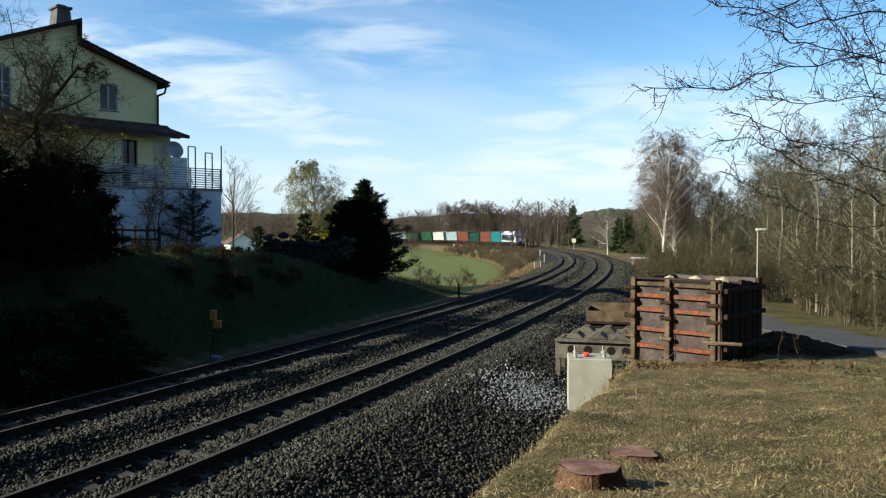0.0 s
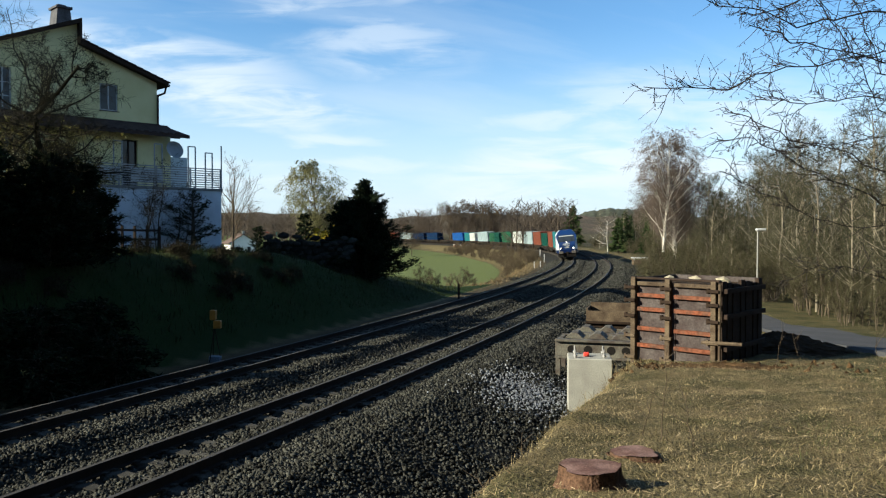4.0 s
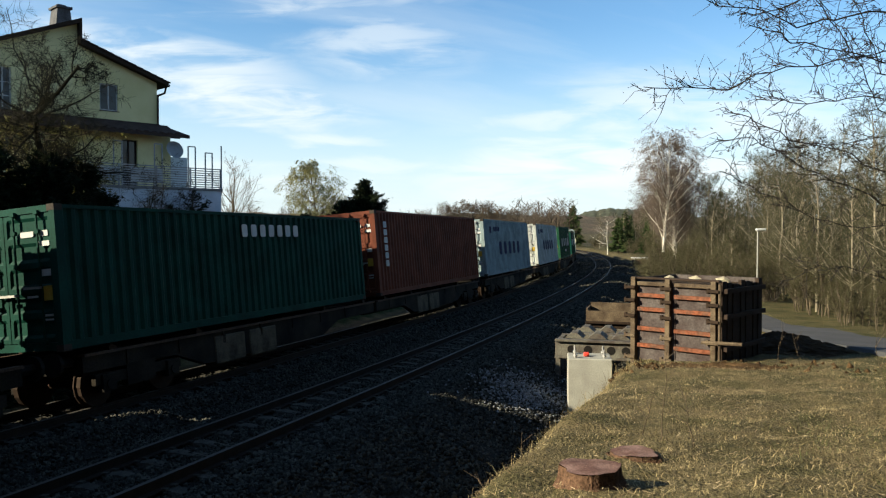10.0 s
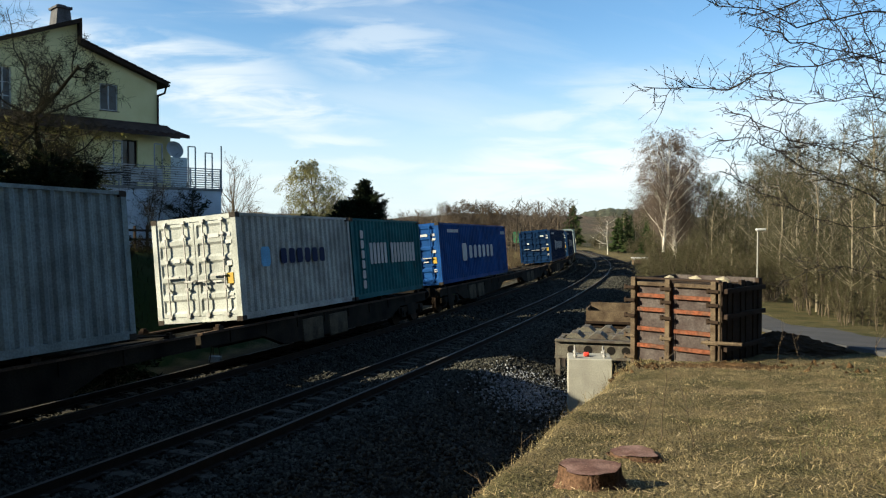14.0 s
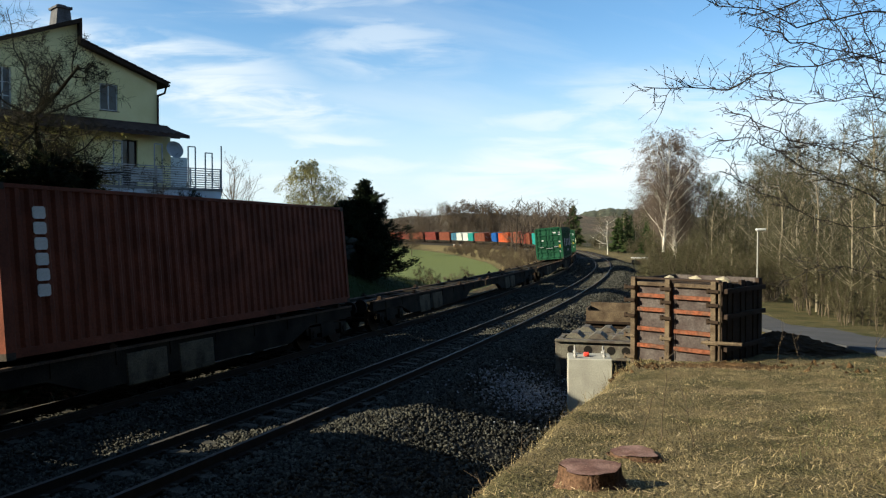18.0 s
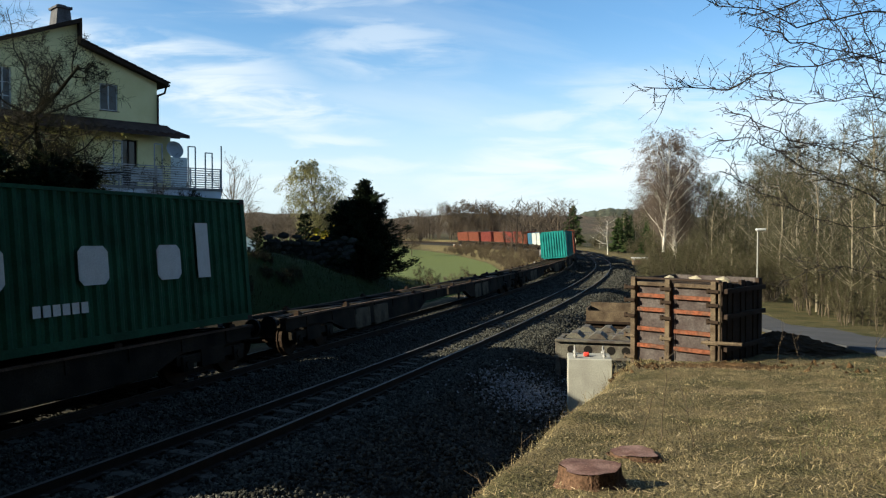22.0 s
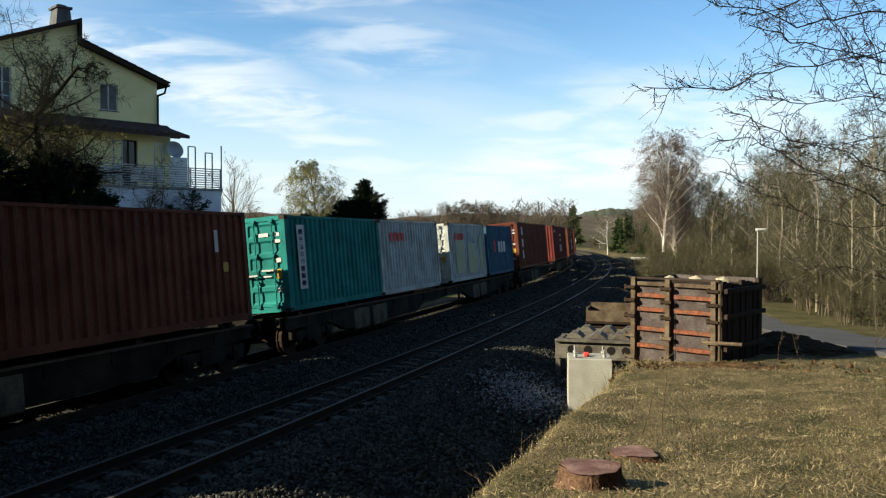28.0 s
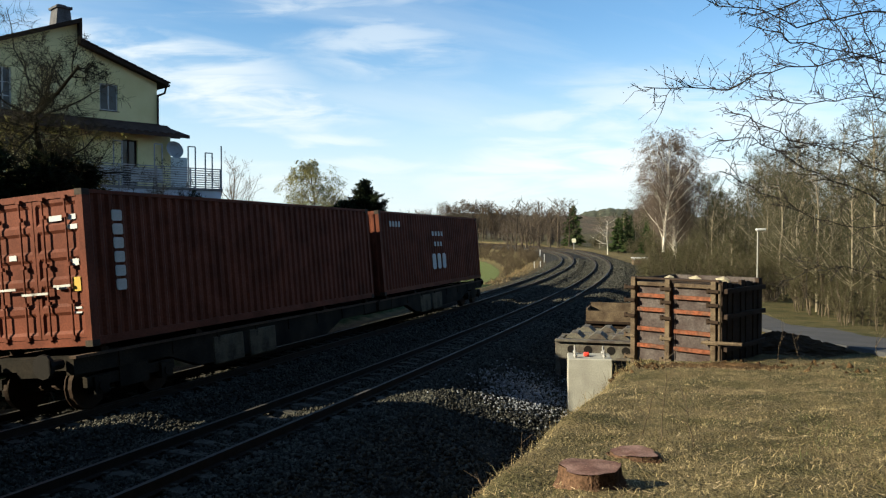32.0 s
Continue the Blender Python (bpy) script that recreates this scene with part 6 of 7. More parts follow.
def container_meshes(L, H, colour):
    key = (L, H, colour)
    if key in CORR:
        return CORR[key]
    W, m = BOX_W, paint(colour, PAINTS[colour])
    h = W / 2

    def me(bm, name, mm=m):
        d = bpy.data.meshes.new(name); bm.to_mesh(d); bm.free(); d.materials.append(mm); return d
    out = {}
    out["side"] = [me(corrugated("s", 0.12, L - 0.12, 0.16, H - 0.07, sg * (h - 0.012), sg), "side_wall") for sg in (-1, 1)]
    fr = bmesh.new()
    for x in (0.07, L - 0.07):
        for sg in (-1, 1):
            box(fr, x - 0.07, sg * h, 0.1, x + 0.07, sg * (h - 0.13), H - 0.1)
        box(fr, x - 0.06, -h + 0.1, 0.02, x + 0.06, h - 0.1, 0.16)
        box(fr, x - 0.06, -h + 0.1, H - 0.13, x + 0.06, h - 0.1, H - 0.01)
    for sg in (-1, 1):
        box(fr, 0.1, sg * h, 0.02, L - 0.1, sg * (h - 0.09), 0.17)
        box(fr, 0.1, sg * h, H - 0.08, L - 0.1, sg * (h - 0.07), H - 0.012)
    out["frame"] = me(fr, "frame")
    cc = bmesh.new()
    box(cc, -0.004, -0.004, 0, 0.182, 0.162, 0.118)
    out["casting"] = me(cc, "corner_casting", mat("dirty_casting", (0.04, 0.033, 0.027), 0.7, 0.3, 6, 40, 0.2))
    rf = bmesh.new()
    n = int(L / 0.3)
    xs = np.linspace(0.1, L - 0.1, n * 2 + 1)
    a = [rf.verts.new((x, -h + 0.05, H - 0.03 + 0.02 * (i % 2))) for i, x in enumerate(xs)]
    b = [rf.verts.new((x, h - 0.05, H - 0.03 + 0.02 * (i % 2))) for i, x in enumerate(xs)]
    for i in range(len(xs) - 1):
        rf.faces.new((a[i], a[i + 1], b[i + 1], b[i]))
    out["roof"] = me(rf, "roof")
    out["floor"] = me(boxes((0.1, -h + 0.06, 0.06, L - 0.1, h - 0.06, 0.15)), "floor", M_BLACK)
    ew = cross_x(corrugated("e", -h + 0.12, h - 0.12, 0.16, H - 0.12, 0, 1, 0.25, 0.045))
    out["end_wall"] = me(ew, "end_wall")
    dr = bmesh.new()
    # one pressed sheet with five hollows between sloped ribs, framed by its edges
    zs = np.linspace(0.2, H - 0.16, 6)
    prof = [(0.0, 0.17)]
    for z0, z1 in zip(zs, zs[1:]):
        prof += [(0.0, z0 + 0.05), (0.038, z0 + 0.11), (0.038, z1 - 0.11), (0.0, z1 - 0.05)]
    prof.append((0.0, H - 0.13))
    cols = []
    for y, k in ((0.01, 0), (0.07, 0), (0.10, 1), (h - 0.22, 1), (h - 0.19, 0), (h - 0.13, 0)):
        cols.append([dr.verts.new((x * k, y, z)) for x, z in prof])
    for a, b in zip(cols, cols[1:]):
        for i in range(len(prof) - 1):
            dr.faces.new((a[i], a[i + 1], b[i + 1], b[i]))
    bmesh.ops.recalc_face_normals(dr, faces=dr.faces)
    bk = [dr.verts.new((0.06, y, z)) for y, z in ((0.01, 0.17), (h - 0.13, 0.17), (h - 0.13, H - 0.13), (0.01, H - 0.13))]
    dr.faces.new(bk)
    dr.faces.new((cols[0][0], cols[-1][0], bk[1], bk[0])); dr.faces.new((cols[0][-1], cols[-1][-1], bk[2], bk[3]))
    out["door"] = me(dr, "door")
    rb = bmesh.new()
    rod(rb, (0, 0, 0.12), (0, 0, H - 0.1), 0.021, 6)
    for z in (0.15, 0.8, 1.5, H - 0.5, H - 0.16):
        box(rb, -0.03, -0.05, z, 0.035, 0.05, z + 0.07)
    out["bar"] = me(rb, "lock_bar", M_ZINC if colour in ("white", "pale_blue") else m)
    out["handle"] = me(boxes((-0.03, -0.36, 0, 0.0, 0.04, 0.045)), "handle", M_ZINC)
    CORR[key] = out
    return out


LETTERS = {}


def letter_block(w, h, material):
    """A plain letter-sized block."""
    key = (round(w, 2), round(h, 2), material.name)
    if key not in LETTERS:
        me = bpy.data.meshes.new("lettering_block")
        if min(w, h) < 0.2 or h > 0.9:
            bm = boxes((-w / 2, -0.006, -h / 2, w / 2, 0.006, h / 2))
        else:       # an upright block with cut corners
            bm = bmesh.new()
            a, b, c = w * 0.42, h / 2, min(w, h) * 0.15
            for y in (-0.006, 0.006):
                bm.faces.new([bm.verts.new((x, y, z)) for x, z in ((-a, -b + c), (-a + c, -b), (a - c, -b), (a, -b + c), (a, b - c), (a - c, b), (-a + c, b), (-a, b - c))])
        bm.to_mesh(me); bm.free(); me.materials.append(material)
        LETTERS[key] = me
    return LETTERS[key]


COLOUR_WORDS = {"teal": "dark teal", "dark_green": "dark bottle-green", "pale_blue": "pale blue-grey", "brown": "rusty brown-red"}


def container(L, H, colour, marks, doors_front, label_extra):
    """One shipping container; local x runs towards the tail, the side at -y faces the camera's bank."""
    ms = container_meshes(L, H, colour)
    words = COLOUR_WORDS.get(colour, colour)
    c = thing("shipping_container", "%s corrugated steel %s-foot container %s" % (words, "forty" if L > 7 else "twenty", label_extra), "container", "containers on the train")
    for k in (0, 1):
        put("side_wall", ms["side"][k], None, c)
    for nm in ("frame", "roof", "floor"):
        put(nm, ms[nm], None, c)
    for x in (0.0, L - 0.178):
        for sg in (-1, 1):
            for z in (0, H - 0.118):
                put("corner_casting", ms["casting"], None, c).matrix_basis = pose(x, -BOX_W / 2 if sg < 0 else BOX_W / 2 - 0.158, z)
    e = put("end_wall", ms["end_wall"], None, c)
    e.matrix_basis = pose(L - 0.02, 0, 0) if doors_front else pose(0.02, 0, 0, 0, 0, 180)
    base = pose(0.03, 0, 0) if doors_front else pose(L - 0.03, 0, 0, 0, 0, 180)
    for sg in (1, -1):
        d = put("door", ms["door"], None, c)
        d.matrix_basis = base @ (Matrix.Diagonal((1, sg, 1, 1)))
        for y in (0.28, 0.82):
            r = put("lock_bar", ms["bar"], None, d)
            r.matrix_basis = pose(-0.045, y, 0)
            hd = put("handle", ms["handle"], None, d)
            hd.matrix_basis = pose(-0.06, y, 1.0 + (0.12 if y > 0.5 else 0))
    if doors_front:
        for (y, z, w, hh) in ((-0.55, H - 0.5, 0.3, 0.10), (-0.93, H - 0.5, 0.2, 0.10), (-0.93, H - 0.68, 0.24, 0.09), (-0.93, H * 0.54, 0.2, 0.12), (-0.58, H * 0.38, 0.24, 0.04), (-0.93, H * 0.25, 0.18, 0.04), (-0.93, H * 0.22, 0.18, 0.03), (0.55, H * 0.6, 0.18, 0.1)):
            p = put("marking_plate", letter_block(w, hh, M_WHITE), None, c)
            p.matrix_basis = pose(0.02, y, z, 0, 0, -90)
        put("warning_sticker", letter_block(0.19, 0.26, M_YELLOW), None, c).matrix_basis = pose(0.02, -0.94, H * 0.4, 0, 0, -90)
    for (mx, mz, w, hh, mm) in marks:
        p = put("repair_patch" if mm is P_ else "lettering_block", letter_block(w, hh, mm), None, c)
        p.matrix_basis = pose(mx, -(BOX_W / 2 + 0.004), mz)
    return c


def word(x, z, n, w, gap, h, mm, skip=()):
    """n letter-sized blocks from x on."""
    return [(x + i * (w + gap) + w / 2, z, w, h, mm) for i in range(n) if i not in skip]


def column(x, ztop, n, w, h, gap, mm):
    return [(x, ztop - i * (h + gap) - h / 2, w, h, mm) for i in range(n)]


HC, ST = 2.896, 2.591
W_, B_, R_, Y_ = M_WHITE, M_BLUELET, M_REDLET, M_YELLOW
P_ = mat("yellowed_patch", (0.34, 0.35, 0.22), 0.7, 0.15, 2, 30, 0.0)
# offset behind the zero mark, length, height, colour, marks on the side, doors towards the engine, words for the label
LONG, SHORT = 12.192, 6.058
CHINA = word(2.75, 1.55, 14, 0.30, 0.163, 0.85, W_, (5,))
CHINA20 = word(1.3, 1.45, 14, 0.24, 0.055, 0.7, W_, (5,)) + column(0.75, 2.2, 6, 0.26, 0.26, 0.06, W_)
COSCO = word(3.25, 1.38, 5, 0.72, 0.50, 0.70, B_) + [(1.45, 2.35, 0.45, 0.35, B_)] + word(2.2, 2.4, 4, 0.28, 0.08, 0.25, B_)
UASC40 = [(x, 1.47, 0.86, 0.72, W_) for x in (2.78, 5.05, 7.31, 9.37)] + [(10.5, 1.7, 0.42, 1.2, W_)] + word(5.9, 0.72, 6, 0.16, 0.05, 0.2, W_)
UASC20 = word(1.35, 1.4, 4, 0.72, 0.12, 0.62, W_) + [(5.0, 1.7, 0.3, 1.5, W_)] + [(5.0, 2.35, 0.42, 0.1, W_)]
TRITON_ = column(0.84, 2.52, 6, 0.32, 0.21, 0.055, W_)
HANJIN = [(3.66, 1.3, 0.9, 0.8, W_)] + word(4.42, 1.3, 6, 0.58, 0.225, 0.60, W_) + word(11.0, 2.2, 3, 0.26, 0.05, 0.16, W_) + word(1.2, 2.25, 9, 0.14, 0.05, 0.14, W_)
ZIM = [(5.75, 1.5, 0.52, 0.5, W_), (6.35, 1.5, 0.2, 0.5, W_), (6.8, 1.5, 0.5, 0.5, W_), (5.75, 0.87, 0.52, 0.55, W_), (6.32, 0.87, 0.2, 0.55, W_), (6.82, 0.87, 0.56, 0.55, W_)] + word(5.5, 2.42, 4, 0.24, 0.14, 0.2, Y_) + word(5.85, 2.12, 3, 0.24, 0.14, 0.2, Y_) + word(7.25, 0.76, 6, 0.12, 0.04, 0.2, W_)
ZIM2 = word(5.2, 1.0, 3, 0.5, 0.14, 0.62, W_) + word(5.4, 2.12, 4, 0.2, 0.18, 0.18, W_) + word(5.6, 1.7, 3, 0.2, 0.18, 0.18, W_) + word(0.9, 2.45, 4, 0.2, 0.08, 0.2, W_)
ROWS = [
    (27.3, LONG, HC, "teal", CHINA, True, "with large white lettering"),
    (40.2, LONG, HC, "brown", TRITON_ + word(5.6, 1.6, 4, 0.5, 0.3, 0.4, W_) + [(6.9, 1.1, 0.6, 0.12, W_), (11.2, 1.8, 0.25, 1.3, W_)], True, "with a white column of letters"),
    (53.75, LONG, ST, "dark_green", word(5.6, 2.15, 7, 0.28, 0.12, 0.3, W_), True, "with small white lettering"),
    (67.1, LONG, HC, "brown", TRITON_, True, "with a white column of letters"),
    (80.9, LONG, HC, "pale_blue", COSCO, True, "with dark blue lettering"),
    (96.4, LONG, HC, "white", COSCO, True, "with dark blue lettering"),
    (110.65, LONG, HC, "green", UASC40, True, "with wide-set white lettering"),
    (126.3, SHORT, ST, "dark_green", UASC20, True, "with bold white lettering"),
    (132.5, SHORT, ST, "green", UASC20, True, "with bold white lettering"),
    (140.55, LONG, HC, "pale_blue", COSCO, True, "with dark blue lettering"),
    (156.3, SHORT, ST, "white", word(1.9, 1.5, 6, 0.34, 0.08, 0.4, B_) + [(1.2, 1.5, 0.5, 0.5, mat("sky_blue_sign", (0.1, 0.35, 0.6), 0.6))], True, "with dark blue lettering"),
    (162.45, SHORT, ST, "teal", CHINA20, True, "with white lettering"),
    (170.8, LONG, ST, "blue", HANJIN, True, "with a white ring and lettering"),
    (201.0, LONG, ST, "navy", HANJIN, True, "with a white ring and lettering"),
    (216.75, LONG, ST, "navy", HANJIN, True, "with a white ring and lettering"),
    (231.2, LONG, HC, "pale_blue", COSCO, True, "with dark blue lettering"),
    (247.0, LONG, HC, "brown", TRITON_, True, "with a white column of letters"),
    (307.95, LONG, HC, "green", UASC40, True, "with wide-set white lettering"),
    (338.9, LONG, HC, "green", UASC40, True, "with wide-set white lettering"),
    (409.25, LONG, ST, "turquoise", [(0.95, 1.5, 0.42, 1.75, W_)] + column(0.95, 2.2, 7, 0.2, 0.15, 0.07, B_), False, "with an upright white letter strip"),
    (425.15, SHORT, ST, "brown", column(0.7, 2.3, 4, 0.24, 0.33, 0.12, W_), True, "with white door markings"),
    (431.55, SHORT, ST, "red", word(0.7, 1.95, 3, 0.3, 0.06, 0.34, W_), False, "with three white letters"),
    (439.6, LONG, HC, "brown", TRITON_, True, "with white door markings"),
    (455.2, LONG, ST, "orange", [(1.0, 2.2, 0.5, 0.2, W_)], True, "with a small white sign"),
    (470.0, SHORT, ST, "blue", [(1.0, 2.2, 0.5, 0.2, W_)], True, "with a small white sign"),
    (484.7, LONG, ST, "brown", [(11.0, 1.9, 0.12, 0.5, W_), (11.3, 1.3, 0.22, 0.22, Y_)], True, "with white door markings"),
    (498.7, SHORT, ST, "turquoise", [(0.8, 1.45, 0.4, 1.75, W_)] + column(0.8, 2.2, 8, 0.22, 0.14, 0.06, B_), True, "with an upright white letter strip"),
    (504.8, SHORT, ST, "white", word(0.9, 2.0, 4, 0.3, 0.06, 0.3, R_), False, "with red lettering"),
    (512.3, SHORT, ST, "white", word(0.9, 2.0, 4, 0.3, 0.06, 0.3, R_) + [(1.6, 1.1, 1.3, 1.5, P_), (3.6, 1.0, 1.5, 1.35, P_), (5.2, 1.2, 0.5, 1.6, P_)], True, "with red lettering and yellowed repair patches"),
    (518.85, SHORT, ST, "slate", word(2.4, 1.45, 3, 0.5, 0.12, 0.6, W_) + [(1.6, 1.5, 0.5, 0.6, R_)], False, "with white lettering"),
    (526.8, LONG, HC, "brown", [(1.5, 2.35, 0.5, 0.5, W_), (1.5, 1.6, 0.5, 0.5, W_), (1.5, 0.9, 0.5, 0.5, W_)], True, "with a white column of letters"),
    (543.15, LONG, HC, "red", ZIM2, False, "with white lettering"),
    (558.2, LONG, HC, "brown", ZIM, True, "with large white lettering"),
    (574.0, LONG, HC, "red", ZIM2, False, "with white lettering"),
    (589.0, LONG, HC, "brown", TRITON_, True, "with a white column of letters"),
    (602.05, LONG, HC, "brown", ZIM2, False, "with white lettering"),
]
# flat wagons: from, to; each is two articulated halves
WAGONS = [(26.9, 53.3), (53.9, 79.8), (80.4, 109.4), (109.9, 139.2), (140.2, 169.2), (170.3, 199.3), (200.3, 229.6), (230.7, 259.7), (260.7, 289.8),
          (290.8, 320.5), (321.6, 351.5), (352.4, 379.9), (380.7, 407.8), (408.6, 438.1), (439.3, 468.8), (469.6, 497.3), (498.2, 525.2), (526.3, 556.0), (557.1, 586.9), (588.3, 615.0)]


def wheelset_mesh():
    bm = bmesh.new()
    for sg in (-1, 1):
        rod(bm, (0, sg * 0.69, 0.42), (0, sg * 0.82, 0.42), 0.42, 16)
        rod(bm, (0, sg * 0.67, 0.42), (0, sg * 0.70, 0.42), 0.45, 16)
    rod(bm, (0, -0.95, 0.42), (0, 0.95, 0.42), 0.08, 8)
    me = bpy.data.meshes.new("wheelset"); bm.to_mesh(me); bm.free(); me.materials.append(M_RUST)
    return me


WHEELSET = wheelset_mesh()


def bogie_mesh(base):
    bm = bmesh.new()
    for sg in (-1, 1):
        box(bm, -base / 2 - 0.3, sg * 0.98, 0.42, base / 2 + 0.3, sg * 1.08, 0.62)
        box(bm, -0.4, sg * 0.95, 0.3, 0.4, sg * 1.1, 0.72)
        for x in (-base / 2, base / 2):
            box(bm, x - 0.17, sg * 0.96, 0.28, x + 0.17, sg * 1.14, 0.6)
            rod(bm, (x, sg * 1.08, 0.42), (x, sg * 1.17, 0.42), 0.1, 8)
    box(bm, -0.25, -1.0, 0.5, 0.25, 1.0, 0.75)
    me = bpy.data.meshes.new("bogie_frame"); bm.to_mesh(me); bm.free(); me.materials.append(M_FRAME)
    return me


BOGIE = bogie_mesh(1.8)
HALF = {}


def half_wagon(L, front, back):
    """One half of an articulated flat wagon; bogies (front, back) may stand at either end."""
    w = thing("container_wagon", "low rust-brown articulated container wagon of fish-bellied beams", "freight wagon", "wagons of the train")
    h = 1.02
    if L not in HALF:
        d = {}

        def me(bm, name, mm):
            q = bpy.data.meshes.new(name); bm.to_mesh(q); bm.free(); q.materials.append(mm); return q
        for sg in (-1, 1):
            bm = bmesh.new()
            # fish-bellied side beam
            pts = [(0.05, h), (L - 0.05, h), (L - 0.05, h - 0.32), (L - 2.6, h - 0.34), (L - 3.6, h - 0.68), (3.6, h - 0.68), (2.6, h - 0.34), (0.05, h - 0.32)]
            a = [bm.verts.new((x, sg * 1.1, z)) for x, z in pts]
            b = [bm.verts.new((x, sg * 0.92, z)) for x, z in pts]
            bm.faces.new(a if sg < 0 else a[::-1]); bm.faces.new(b[::-1] if sg < 0 else b)
            for k in range(len(pts)):
                f = (a[k], b[k], b[(k + 1) % 8], a[(k + 1) % 8])
                bm.faces.new(f)
            bmesh.ops.recalc_face_normals(bm, faces=bm.faces)
            for x in np.arange(1.2, L - 0.8, 1.55):
                box(bm, x - 0.05, sg * 1.12, h - 0.30, x + 0.05, sg * 1.09, h - 0.02)
            d[sg] = me(bm, "side_beam", M_FRAME)
            # top edge: rust-brown steel, lightened for the sun that falls on it
            d["edge", sg] = me(boxes((0.05, sg * 1.16, h - 0.03, L - 0.05, sg * 1.0, h + 0.02)), "deck_edge", mat("lit_rusty_deck", (0.075, 0.052, 0.038), 0.85, 0.4, 2, 30, 0.3))
        bm = bmesh.new()
        box(bm, 0.05, -0.25, h - 0.35, L - 0.05, 0.25, h - 0.03)
        for x in (0.3, L / 2 - 3, L / 2 - 1, L / 2 + 1, L / 2 + 3, L - 0.3):
            box(bm, x - 0.12, -0.95, h - 0.25, x + 0.12, 0.95, h)
        d["cross"] = me(bm, "centre_sill", M_FRAME)
        d["pin"] = me(boxes((-0.1, -0.07, 0, 0.1, 0.07, 0.07), (-0.05, -0.05, 0.07, 0.05, 0.05, 0.12)), "container_pin", M_RUST)
        d["box"] = me(boxes((-0.6, -0.1, -0.7, 0.6, 0.25, -0.05), bevel=0.03), "equipment_box", mat("tan_equipment", (0.10, 0.085, 0.06), 0.85, 0.4, 2, 30, 0.2, alt=(0.035, 0.029, 0.02)))
        HALF[L] = d
    d = HALF[L]
    for sg in (-1, 1):
        put("side_beam", d[sg], None, w)
        put("deck_edge", d["edge", sg], None, w)
    put("centre_sill", d["cross"], None, w)
    for x in (0.8, L / 2 - 2.9, L / 2 + 2.9, L - 0.8):
        for sg in (-1, 1):
            put("container_pin", d["pin"], None, w).matrix_basis = pose(x, sg * 1.05, h + 0.02)
    for x in (0.36, 0.47):
        put("equipment_box", d["box"], None, w).matrix_basis = pose(L * x, -1.02, h - 0.06)
    for on, x in ((front, 1.55 if front else 0), (back, L - (1.55 if back == 1 else 0.1))):
        if not on:
            continue
        b = put("bogie_frame", BOGIE, None, w)
        b.matrix_basis = pose(x, 0, 0)
        for dx in (-0.9, 0.9):
            put("wheelset", WHEELSET, None, b).matrix_basis = pose(dx, 0, 0)
    if front or back == 1:
        x, sg = (0, -1) if front else (L, 1)
        for y in (-0.87, 0.87):
            bm = bmesh.new()
            rod(bm, (x, y, h - 0.1), (x + sg * 0.35, y, h - 0.1), 0.09, 8)
            rod(bm, (x + sg * 0.35, y, h - 0.1), (x + sg * 0.42, y, h - 0.1), 0.22, 12)
            part("buffer", bm, M_BLACK, w)
    return w


